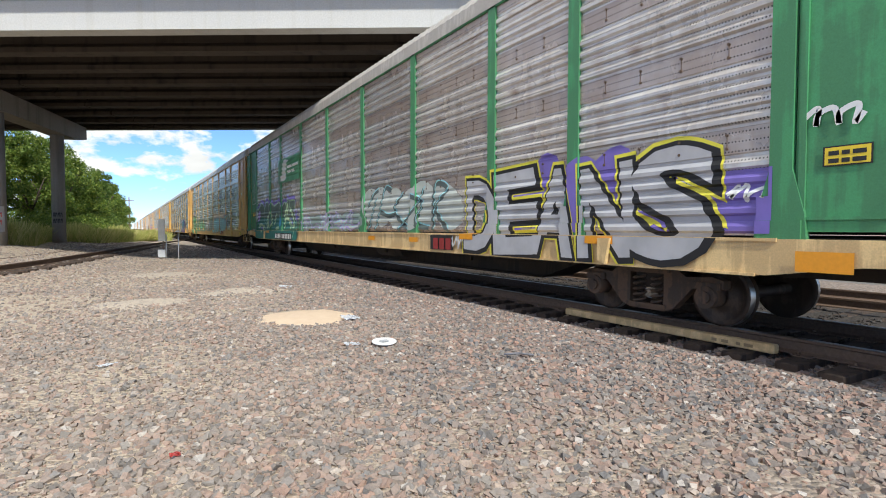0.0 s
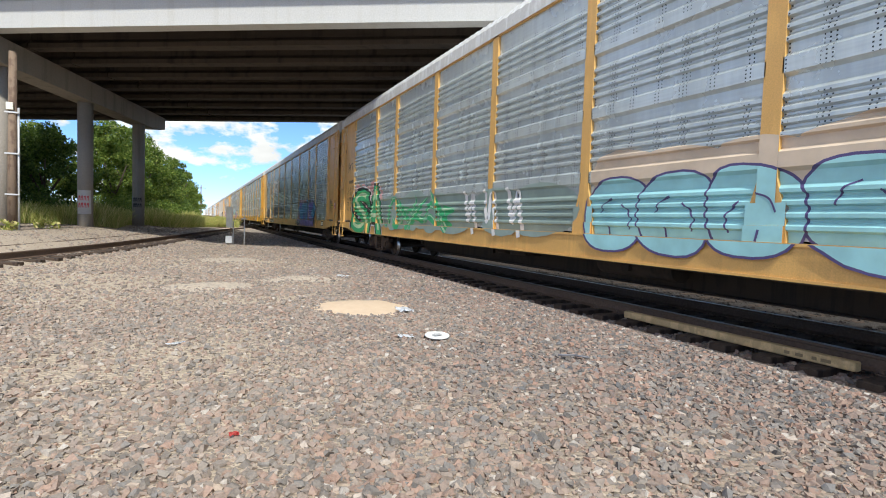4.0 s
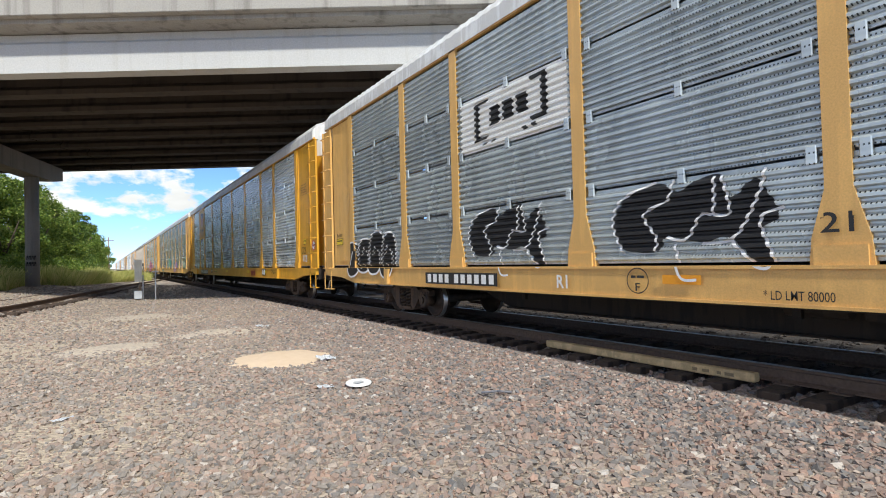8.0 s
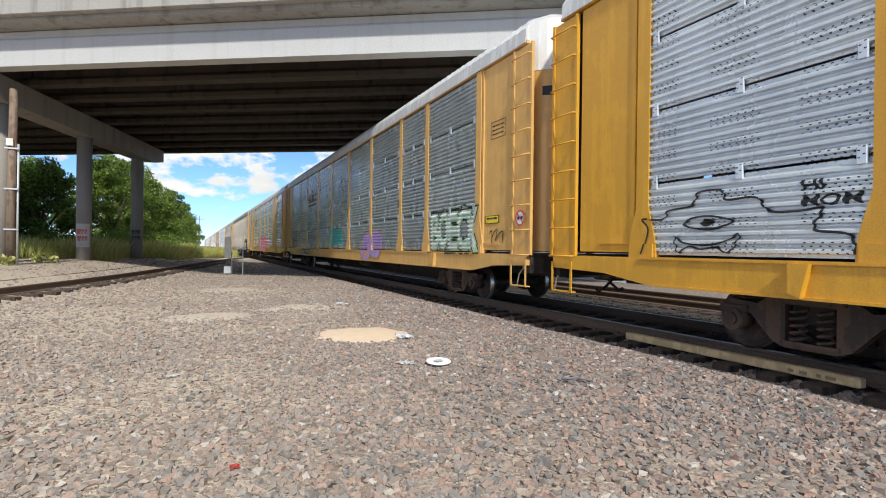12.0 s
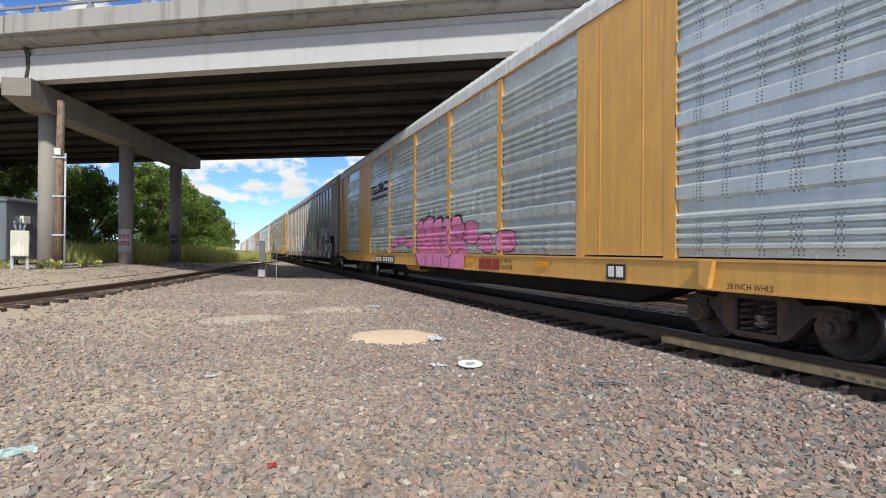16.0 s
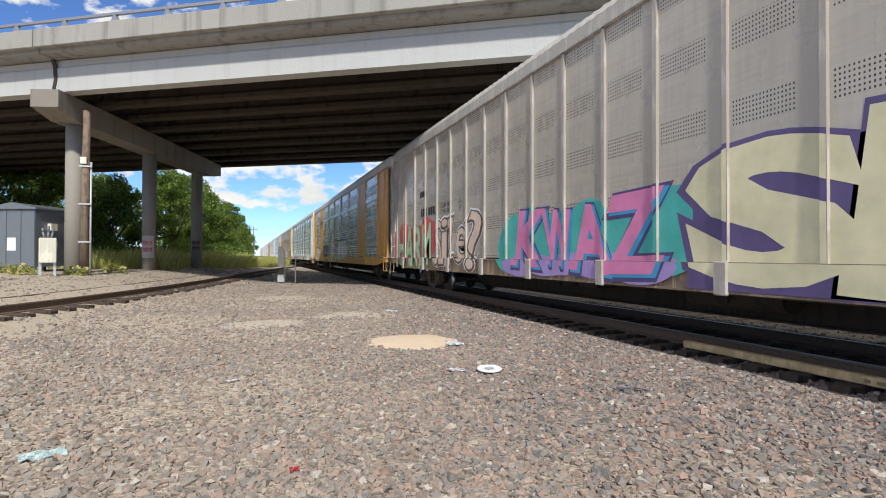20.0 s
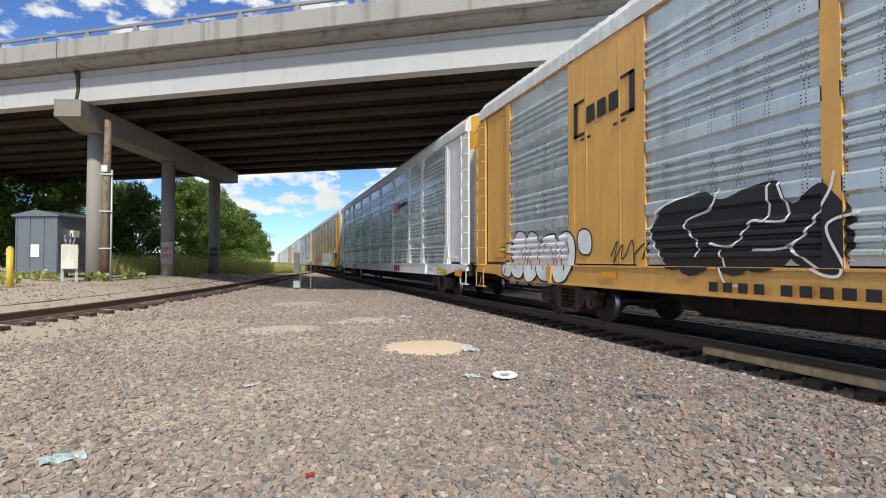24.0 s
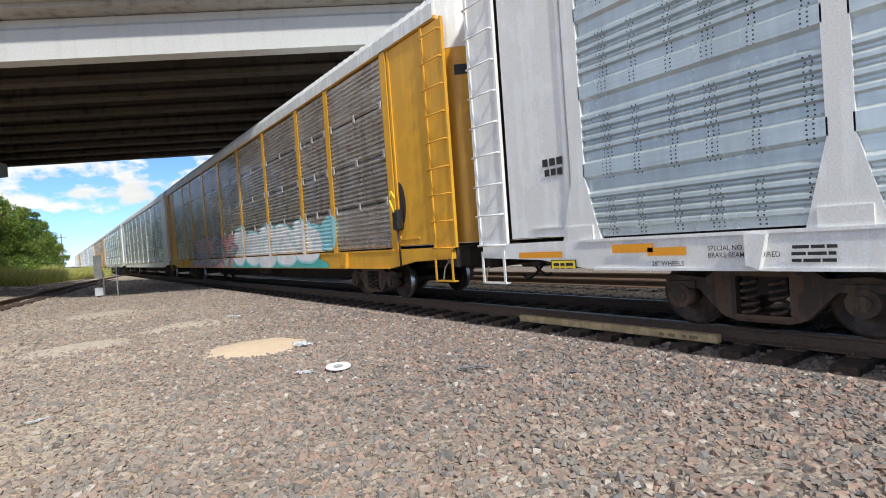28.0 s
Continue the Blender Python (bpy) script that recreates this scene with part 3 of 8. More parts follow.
def profile(style):
    if style == "stack":
        rows, pts = [], []
        h = (EAVE - DECK - 0.03) / 4
        for r in range(4):
            z = DECK + 0.02 + r * h
            rows.append([(z, 0.0)] + ridges(z + 0.03, 9, (h - 0.08) / 9, 0.040) + [(z + h - 0.028, 0.0)])
        return rows
    if style == "group":
        p, z = [(DECK + 0.01, 0.0)], DECK + 0.10
        for g in range(4):
            p += ridges(z, 4, 0.128, 0.044)
            z += 4 * 0.128 + 0.05
            if g < 3:
                p += [(z + 0.06, 0.0), (z + 0.10, 0.050), (z + 0.26, 0.050), (z + 0.30, 0.0)]
                z += 0.40
        p.append((EAVE, 0.0))
        return [p]
    if style == "dense":
        p, z = [(DECK + 0.01, 0.0)] + ridges(DECK + 0.03, 1, 0.16, 0.036), DECK + 0.215
        while z + 0.78 < EAVE:
            p += ridges(z, 4, 0.158, 0.036)
            z += 4 * 0.158 + 0.004
            p += [(z, 0.0), (z + 0.01, 0.014), (z + 0.27, 0.014), (z + 0.28, 0.0)]
            z += 0.31
        p += [(z, 0.0)] if z < EAVE - 0.05 else []
        p += ridges(z + 0.02, max(int((EAVE - z - 0.06) / 0.158), 0), 0.158, 0.036)
        p.append((EAVE, 0.0))
        return [p]
    return [[(DECK + 0.01, 0.0), (EAVE, 0.0)]]


PROFILES = {s: profile(s) for s in ("stack", "group", "dense", "flat")}


def panel_mesh(style, row, width):
    def build(bm):
        pts = PROFILES[style][row]
        w = width
        ends = 0.06
        cols = [(-w / 2, 0.0), (-w / 2 + ends, 1.0), (w / 2 - ends, 1.0), (w / 2, 0.0)]
        grid = [[bm.verts.new((-(PX + d * k), y, z)) for z, d in pts] for y, k in cols]
        for a, b in zip(grid, grid[1:]):
            for j in range(len(pts) - 1):
                bm.faces.new((a[j], b[j], b[j + 1], a[j + 1]))
        back = [bm.verts.new((-PX + 0.02, y, z)) for y in (-w / 2, w / 2) for z in (pts[0][0], pts[-1][0])]
        bm.faces.new((back[0], back[1], back[3], back[2]))
    return cached(("panel", style, row, round(width, 3)), build)


def depth_at(style, z):
    for row in PROFILES[style]:
        if row[0][0] <= z <= row[-1][0]:
            for (za, da), (zb, db) in zip(row, row[1:]):
                if za <= z <= zb:
                    return da + (db - da) * (z - za) / max(zb - za, 1e-6)
    return 0.0


def post_mesh(gusset):
    def build(bm):
        w, top = 0.105, EAVE + 0.05
        if gusset == "big":
            line = [(-w, top), (w, top), (w, 1.85), (0.30, DECK - 0.03), (0.26, DECK - 0.10), (-0.26, DECK - 0.10), (-0.30, DECK - 0.03), (-w, 1.85)]
        elif gusset == "flare":
            line = [(-w, top), (w, top), (w, 1.75), (0.22, 1.32), (0.24, DECK - 0.02), (-0.24, DECK - 0.02), (-0.22, 1.32), (-w, 1.75)]
        elif gusset == "rib":
            line = [(-0.035, top), (0.035, top), (0.035, DECK - 0.02), (-0.035, DECK - 0.02)]
        else:
            line = [(-w, top), (w, top), (w, DECK - 0.02), (-w, DECK - 0.02)]
        prism(bm, line, "x", -(PX + 0.05), -(PX - 0.02))
        if gusset in ("flare", "big"):
            box(bm, -(PX + 0.075), -(PX + 0.048), -0.2, 0.2, DECK - 0.02, DECK + 0.16)
    return cached(("post", gusset), build)


def roof_mesh():
    def build(bm):
        # curved roof with cross corrugations, its edges over the eaves
        arc = [(-1.565, EAVE + 0.02), (-1.55, EAVE + 0.27), (-1.40, EAVE + 0.47), (-1.0, EAVE + 0.64), (-0.5, EAVE + 0.73), (0.0, EAVE + 0.76)]
        arc = arc + [(-x, z) for x, z in arc[-2::-1]]
        ys = np.arange(-13.77, 13.78, 0.135)
        rows = []
        for i, y in enumerate(ys):
            up = 0.022 if i % 2 else 0.0
            rows.append([bm.verts.new((x, y, z + (up if 0 < k < len(arc) - 1 else 0))) for k, (x, z) in enumerate(arc)])
        for a, b in zip(rows, rows[1:]):
            for k in range(len(arc) - 1):
                bm.faces.new((a[k], a[k + 1], b[k + 1], b[k]))
        bm.faces.new(rows[0])
        bm.faces.new(list(reversed(rows[-1])))
    return cached("roof", build)


def wheelset_mesh():
    if "wheelset" in CACHE:
        return CACHE["wheelset"]
    bm = bmesh.new()
    R = 0.37

    def lathe(prof, seg=28):
        rings = []
        for x, r in prof:
            rings.append([bm.verts.new((x, r * math.cos(k * math.tau / seg), r * math.sin(k * math.tau / seg))) for k in range(seg)])
        for n, (a, b) in enumerate(zip(rings, rings[1:])):
            for k in range(seg):
                f = bm.faces.new((a[k], a[(k + 1) % seg], b[(k + 1) % seg], b[k]))
                f.material_index = prof_tread[n]
                f.smooth = True
    for s in (-1, 1):
        pr = [(0.0, 0.08), (0.83, 0.08), (0.83, 0.13), (0.80, 0.16), (0.775, 0.29), (0.815, 0.315), (0.815, R), (0.72, R + 0.005), (0.695, R + 0.028), (0.675, R + 0.02), (0.68, 0.31), (0.72, 0.16), (0.70, 0.08)]
        prof_tread = [0, 0, 0, 0, 0, 0, 1, 0, 0, 0, 0, 0]
        lathe([(s * x, r) for x, r in pr])
        prof_tread = [0] * 5
        lathe([(s * 0.83, 0.075), (s * 1.05, 0.075), (s * 1.05, 0.0)], 12)
    me = finish(bm)
    me.materials.append(WHEEL)
    me.materials.append(TREAD)
    CACHE["wheelset"] = me
    return me


def side_frame_mesh():
    def build(bm):
        h = 0.86
        for sgn in (-1, 1):
            pts = [(-1.06, 0.48), (-1.06, 0.57), (-0.92, 0.61), (-0.58, 0.58), (-0.40, 0.70), (-0.26, 0.70), (-0.26, 0.12), (-0.40, 0.17), (-0.66, 0.45)]
            prism(bm, [(sgn * y, z) for y, z in pts], "x", -1.07, -0.93)
        box(bm, -1.07, -0.93, -0.26, 0.26, 0.60, 0.70)
        box(bm, -1.07, -0.93, -0.26, 0.26, 0.12, 0.19)
        # bolster opening rim, bearing housings, and lower ribs stand proud of the casting
        for y in (-h, h):
            tube(bm, (-1.13, y, 0.37), (-0.9, y, 0.37), 0.135, 16)
            tube(bm, (-1.16, y, 0.37), (-1.13, y, 0.37), 0.075, 12)
            box(bm, -1.10, -0.92, y - 0.17, y + 0.17, 0.46, 0.54)
        box(bm, -1.10, -1.06, -0.30, 0.30, 0.155, 0.20)
        box(bm, -1.10, -1.06, -0.36, 0.36, 0.62, 0.68)
    return cached("side_frame", build)


def spring_mesh():
    def build(bm):
        turns, seg = 5, 14
        pts = [Vector((0.075 * math.cos(k * math.tau / seg), 0.075 * math.sin(k * math.tau / seg), 0.38 * k / (turns * seg))) for k in range(turns * seg + 1)]
        rings = []
        for i, p in enumerate(pts):
            out = Vector((p.x, p.y, 0)).normalized()
            rings.append([bm.verts.new(p + (out * math.cos(a) + Vector((0, 0, 1)) * math.sin(a)) * 0.021) for a in (0, math.tau / 4, math.tau / 2, 3 * math.tau / 4)])
        for a, b in zip(rings, rings[1:]):
            for k in range(4):
                f = bm.faces.new((a[k], a[(k + 1) % 4], b[(k + 1) % 4], b[k]))
                f.smooth = True
    return cached("spring", build)


WHEELSETS = []


def build_truck(car, y, keyed):
    bm_key = "bolster"

    def bol(bm):
        box(bm, -1.0, 1.0, -0.22, 0.22, 0.40, 0.62)
        box(bm, -0.35, 0.35, -0.5, 0.5, 0.55, 0.70)
    truck = spart("truck", cached(bm_key, bol), UNDER, car, (0, y, 0), 0, "rusty cast-steel wheel truck")
    spart("side_frame", side_frame_mesh(), TRUCK, truck)
    spart("side_frame", side_frame_mesh(), TRUCK, truck, (0, 0, 0), math.pi)
    for yy in (-0.14, 0.14):
        spart("spring", spring_mesh(), TRUCK, truck, (-1.02, yy, 0.19))
    for s in (-1, 1):
        ob = new("wheelset", wheelset_mesh())
        ob.parent = truck
        ob.location = (0, s * 0.86, 0.37)
        if keyed:
            WHEELSETS.append((ob, s * 0.86))

    def shoe(bm):
        box(bm, -0.80, -0.68, -0.06, 0.06, 0.22, 0.48, bevel=0.01)
    for s in (-1, 1):
        spart("brake_shoe", cached("shoe", shoe), UNDER, truck, (0, s * 0.40, 0))


def end_kit(car, s, spec):
    """Everything at one end of a car; s = -1 leading, +1 trailing."""
    body, sill = spec["body"], spec["sill"]

    def sheet(bm):
        box(bm, -PX - 0.01, -PX + 0.03, 0.02, 1.20, DECK + 0.05, EAVE - 0.02)
        box(bm, -PX - 0.03, -PX - 0.008, 0.12, 0.75, DECK + 0.16, DECK + 0.19)
        box(bm, -PX - 0.035, -PX - 0.009, 0.05, 0.11, DECK + 0.2, EAVE - 0.03)
    ob = spart("end_sheet", cached("end_sheet", sheet), body, car, (0, s * 12.1, 0))
    if s < 0:
        ob.scale = (1, -1, 1)

    if spec.get("plain_end"):
        def filler(bm):
            box(bm, -PX - 0.004, -PX + 0.05, 11.96, 13.36, DECK - 0.02, EAVE)
        spart("end_filler", cached("filler", filler), spec["panel"], car, (0, 0 if s > 0 else -25.32, 0))

    def ladder_panel(bm):
        box(bm, -PX - 0.04, -PX - 0.01, -0.262, 0.262, DECK - 0.02, EAVE - 0.04)
    lp = spart("ladder_panel", cached("ladder_panel", ladder_panel), body, car, (0, s * 13.68, 0))

    def stile(bm):
        box(bm, -PX - 0.065, -PX - 0.01, -0.025, 0.025, DECK - 0.03, EAVE - 0.03)
    for y in (-0.29, 0.29):
        spart("stile", cached("stile", stile), body, lp, (0, y, 0))

    def rung(bm):
        tube(bm, (-PX - 0.12, -0.29, 0), (-PX - 0.12, 0.29, 0), 0.013, 6)
        for y in (-0.28, 0.28):
            tube(bm, (-PX - 0.06, y, 0), (-PX - 0.12, y, 0), 0.018, 6)
    for k in range(9):
        spart("rung", cached("rung", rung), body, lp, (0, 0, DECK - 0.03 + k * 0.455))

    def slit(bm):
        box(bm, -PX + 0.06, -PX + 0.10, -0.16, 0.16, DECK + 0.05, EAVE)
    spart("door_track", cached("slit", slit), body if spec.get("plain_end") else UNDER, car, (0, s * 13.3, 0))

    def door(bm):
        # rounded clam-shell end door
        arc = [(-1.44, 13.45)] + [(-1.44 + 0.62 * (1 - math.cos(a)), 13.45 + 0.68 * math.sin(a)) for a in np.linspace(0.15, math.pi / 2, 7)] + [(0.0, 14.13)]
        r0 = [bm.verts.new((x, y, DECK + 0.04)) for x, y in arc]
        r1 = [bm.verts.new((x, y, EAVE + 0.44)) for x, y in arc]
        for k in range(len(arc) - 1):
            bm.faces.new((r0[k], r0[k + 1], r1[k + 1], r1[k])).smooth = True
        m0 = [bm.verts.new((-x, y, DECK + 0.04)) for x, y in arc]
        m1 = [bm.verts.new((-x, y, EAVE + 0.44)) for x, y in arc]
        for k in range(len(arc) - 1):
            bm.faces.new((m0[k + 1], m0[k], m1[k], m1[k + 1])).smooth = True
        bmesh.ops.remove_doubles(bm, verts=bm.verts, dist=0.001)
    dr = spart("end_door", cached("end_door", door), spec.get("door", body), car, (0, 0, 0), 0 if s > 0 else math.pi)

    slot_z = spec.get("slot_z", 3.99)

    def slot(bm):
        pts = [(-1.44 + 0.62 * (1 - math.cos(a)), 13.45 + 0.68 * math.sin(a)) for a in np.linspace(0.75, 1.4, 6)]
        prev = None
        for x, y in pts:
            n = Vector((x + 0.82, y - 13.45, 0)).normalized() * 0.006
            pair = [bm.verts.new((x + n.x, y + n.y, z)) for z in (slot_z, slot_z + 0.17)]
            if prev:
                bm.faces.new((prev[0], pair[0], pair[1], prev[1]))
            prev = pair
    if s < 0:
        def slot_left(bm):
            slot(bm)
            for v in bm.verts:
                v.co.y = -v.co.y
        spart("door_window", cached(("slot_left", slot_z), slot_left), BLACK, dr, (0, 0, 0), math.pi, "dark slot in the end door")
    else:
        spart("door_window", cached(("slot", slot_z), slot), BLACK, dr, (0, 0, 0), 0, "dark slot in the end door")

    def band(bm):
        pts = [(-1.44, 13.45)] + [(-1.44 + 0.62 * (1 - math.cos(a)), 13.45 + 0.68 * math.sin(a)) for a in np.linspace(0.15, math.pi / 2, 7)] + [(0.0, 14.13)]
        prev = None
        for x, y in pts:
            n = Vector((min(x + 0.82, 0), max(y - 13.45, 0.0), 0))
            n = (n.normalized() if n.length else Vector((-1, 0, 0))) * 0.008
            pair = [bm.verts.new((x + n.x, y + n.y, z)) for z in (EAVE - 0.48, EAVE + 0.45)]
            if prev:
                bm.faces.new((prev[0], pair[0], pair[1], prev[1]))
            prev = pair

    def band_left(bm):
        band(bm)
        for v in bm.verts:
            v.co.y = -v.co.y
    if spec.get("band") is not None:
        if s < 0:
            spart("door_band", cached("band_left", band_left), spec["band"], dr, (0, 0, 0), math.pi)
        else:
            spart("door_band", cached("band", band), spec["band"], dr)

    def platform(bm):
        box(bm, -1.52, 1.52, -0.55, 0.20, DECK - 0.06, DECK - 0.005)
        box(bm, -1.50, 1.50, 0.10, 0.20, DECK - 0.36, DECK - 0.05)
    spart("end_sill", cached(("end_sill", s), lambda bm: (platform(bm), [setattr(v.co, "y", v.co.y * s) for v in bm.verts])), UNDER, car, (0, s * 13.72, 0))

    def step(bm):
        for y in (-0.24, 0.24):
            box(bm, -1.60, -1.585, y - 0.022, y + 0.022, 0.50, DECK - 0.12)
        box(bm, -1.60, -1.50, -0.26, 0.26, 0.49, 0.51)
    spart("stirrup_step", cached("step", step), sill, car, (0, s * 13.66, 0))

    def coupler(bm):
        box(bm, -0.14, 0.14, -0.1, 0.45, 0.66, 0.92)
        box(bm, -0.20, 0.17, 0.45, 0.72, 0.62, 0.96, bevel=0.04)
    spart("coupler", cached("coupler", coupler), TRUCK, car, (0, s * 13.58, 0), 0 if s > 0 else math.pi)

    def lever(bm):
        tube(bm, (-1.35, 0.26, 0.80), (-0.2, 0.26, 0.84), 0.014, 6)
        tube(bm, (-1.35, 0.26, 0.80), (-1.42, 0.28, 0.70), 0.014, 6)
        tube(bm, (-1.42, 0.28, 0.70), (-1.45, 0.30, 0.48), 0.014, 6)
        tube(bm, (-1.30, 0.26, 0.80), (-1.28, 0.34, 0.86), 0.03, 8)
    spart("cut_lever", cached("lever", lever), spec.get("lever", RODW), car, (0, s * 13.72, 0), 0 if s > 0 else 0, "painted uncoupling lever")

    def hose(bm):
        pts = [(-0.3, 0.1, 0.72), (-0.33, 0.3, 0.52), (-0.3, 0.52, 0.42), (-0.22, 0.7, 0.47)]
        for a, b in zip(pts, pts[1:]):
            tube(bm, a, b, 0.025, 6)
    spart("air_hose", cached("hose", hose), HOSE, car, (0, s * 13.72, 0), 0 if s > 0 else math.pi)


def build_car(k, spec):
    car = empty("autorack_car", pose(TRACK_X, S0 + CAR_L * k - 14.3, RAIL), spec["label"], "railway car", "cars of the train")
    near = k < 10
    body, sill = spec["body"], spec["sill"]
    style = spec["style"]
    bays = spec.get("bays", BAYS)
    for i, (a, b) in enumerate(zip(bays, bays[1:])):
        w, mid = b - a - 0.06, (a + b) / 2
        if i in spec.get("sheets", ()):
            def sheet(bm, w=w):
                box(bm, -PX - 0.045, -PX + 0.02, -w / 2, w / 2, DECK + 0.02, EAVE)
                for y in (-w / 4, w / 4):
                    box(bm, -PX - 0.052, -PX - 0.044, y - 0.008, y + 0.008, DECK + 0.03, EAVE - 0.02)
            spart("sheet_panel", cached(("sheet", round(w, 2)), sheet), body, car, (0, mid, 0), 0, "smooth painted steel panel")
            continue
        if i in {j for j, r in spec.get("half_sheets", ())}:
            def half(bm, w=w):
                box(bm, -PX - 0.045, -PX + 0.02, -w / 2, w / 2, DECK + 0.02 + (EAVE - DECK - 0.03) / 2, EAVE)
            spart("sheet_panel", cached(("half", round(w, 2)), half), body, car, (0, mid, 0), 0, "smooth yellow painted half-height panel")
        for r in range(len(PROFILES[style])):
            if (i, r) in spec.get("half_sheets", ()):
                continue
            spart("side_panel", panel_mesh(style, r, w), spec["panel"], car, (0, mid, 0))
        if style == "stack" and near:
            def clip(bm):
                box(bm, -PX - 0.05, -PX - 0.018, -0.045, 0.045, -0.085, 0.085, bevel=0.008)
            h = (EAVE - DECK - 0.03) / 4
            for r in (1, 2, 3):
                if (i, r) in spec.get("half_sheets", ()):
                    continue
                z = DECK + 0.006 + r * h
                for y in (mid, a + 0.2, b - 0.2) if spec.get("clips", True) else (mid,):
                    spart("clip", cached("clip", clip), spec["panel"], car, (0, y, z))
    ribs = spec.get("ribs")
    for y in (bays if not ribs else ribs):
        spart("post", post_mesh("rib" if ribs else spec["gusset"]), body, car, (0, y, 0))
    if spec.get("feet"):
        def foot(bm):
            box(bm, -1.64, -1.585, -0.10, 0.10, SILL0 - 0.04, DECK - 0.0, bevel=0.015)
        for y in ribs[1:-1:2]:
            spart("post_foot", cached("foot", foot), body, car, (0, y, 0))
    # far side in one sheet, roof, deck, sills
    def far_wall(bm):
        pts = PROFILES["group"][0]
        a = [bm.verts.new((PX + d, -13.3, z)) for z, d in pts]
        b = [bm.verts.new((PX + d, 13.3, z)) for z, d in pts]
        for j in range(len(pts) - 1):
            bm.faces.new((a[j], b[j], b[j + 1], a[j + 1]))
        bm.faces.new([bm.verts.new(p) for p in ((PX - 0.03, -13.3, DECK), (PX - 0.03, 13.3, DECK), (PX - 0.03, 13.3, EAVE), (PX - 0.03, -13.3, EAVE))])
    spart("far_side_panel", cached("far_wall", far_wall), spec["panel"], car)
    if near:
        for y in bays:
            spart("far_post", post_mesh("none"), body, car, (0, y, 0), math.pi)
    spart("roof", roof_mesh(), spec.get("roof", ROOF), car)

    def eave(bm):
        box(bm, -PX - 0.05, -PX + 0.02, -13.8, 13.8, EAVE + 0.0, EAVE + 0.06)
    spart("eave_rail", cached("eave", eave), body, car)

    def deck(bm):
        box(bm, -1.46, 1.46, -13.6, 13.6, DECK - 0.08, DECK - 0.01)
        box(bm, -0.35, 0.35, -13.5, 13.5, 0.62, DECK - 0.085)
        prism(bm, [(-8.3, 0.63), (-7.3, 0.30), (7.3, 0.30), (8.3, 0.63)], "x", -0.34, 0.34)
        box(bm, -0.42, 0.42, -7.3, 7.3, 0.28, 0.305)
        for y in (-6.2, -3.4, 0, 3.4, 6.2):
            box(bm, -1.45, 1.45, y - 0.08, y + 0.08, 0.78, DECK - 0.085)
    spart("underframe", cached("deck", deck), UNDER, car)

    def side_sill(bm):
        prism(bm, [(-13.9, DECK - 0.02), (13.9, DECK - 0.02), (13.9, SILL0 + 0.16), (12.7, SILL0 + 0.12), (11.9, SILL0), (-11.9, SILL0), (-12.7, SILL0 + 0.12), (-13.9, SILL0 + 0.16)], "x", -1.58, -1.50)
        box(bm, -1.60, -1.40, -12.0, 12.0, DECK - 0.045, DECK - 0.012)
        box(bm, -1.60, -1.50, -11.8, 11.8, SILL0 - 0.015, SILL0 + 0.015)
    spart("side_sill", cached("side_sill", side_sill), sill, car)
    ob = spart("side_sill", cached("side_sill", side_sill), sill, car, (0, 0, 0), math.pi)
    if near:
        def bracket(bm):
            prism(bm, [(-0.10, SILL0 + 0.34), (0.10, SILL0 + 0.34), (0.10, SILL0 + 0.05), (-0.02, SILL0 + 0.0)], "x", -1.66, -1.575)
        for y in (-9.9, 9.9):
            spart("sill_bracket", cached("bracket", bracket), sill, car, (0, y, 0))

        def tank(bm):
            tube(bm, (-0.85, -0.75, 0.66), (-0.85, 0.75, 0.66), 0.21, 16)
        spart("air_tank", cached("tank", tank), spec.get("tank", UNDER), car, (0, 3.0 if spec.get("tank") else -2.0, 0))

        def pipe(bm):
            tube(bm, (-1.1, -8.8, 0.66), (-1.1, 8.8, 0.66), 0.02, 6)
            for y in (-6, -2, 2, 6):
                box(bm, -1.13, -1.07, y - 0.04, y + 0.04, 0.55, 0.95)
        spart("brake_pipe", cached("pipe", pipe), UNDER, car)

        def valve(bm):
            box(bm, -1.0, -0.6, -0.3, 0.3, 0.56, 0.95, bevel=0.02)
            tube(bm, (-0.95, 0.4, 0.7), (-0.95, 0.95, 0.7), 0.14, 12)
        spart("brake_valve", cached("valve", valve), UNDER, car, (0, 1.2, 0))
        for s in (-1, 1):
            end_kit(car, s, spec)
    else:
        def plain_end(bm):
            box(bm, -PX - 0.05, PX + 0.05, 0, 1.55, DECK, EAVE + 0.02)
        spart("end_section", cached("plain_end", plain_end), body, car, (0, 12.1, 0))
        spart("end_section", cached("plain_end", plain_end), body, car, (0, -12.1, 0), math.pi)
    for y in (-10.12, 10.12):
        build_truck(car, y, near)
    return car


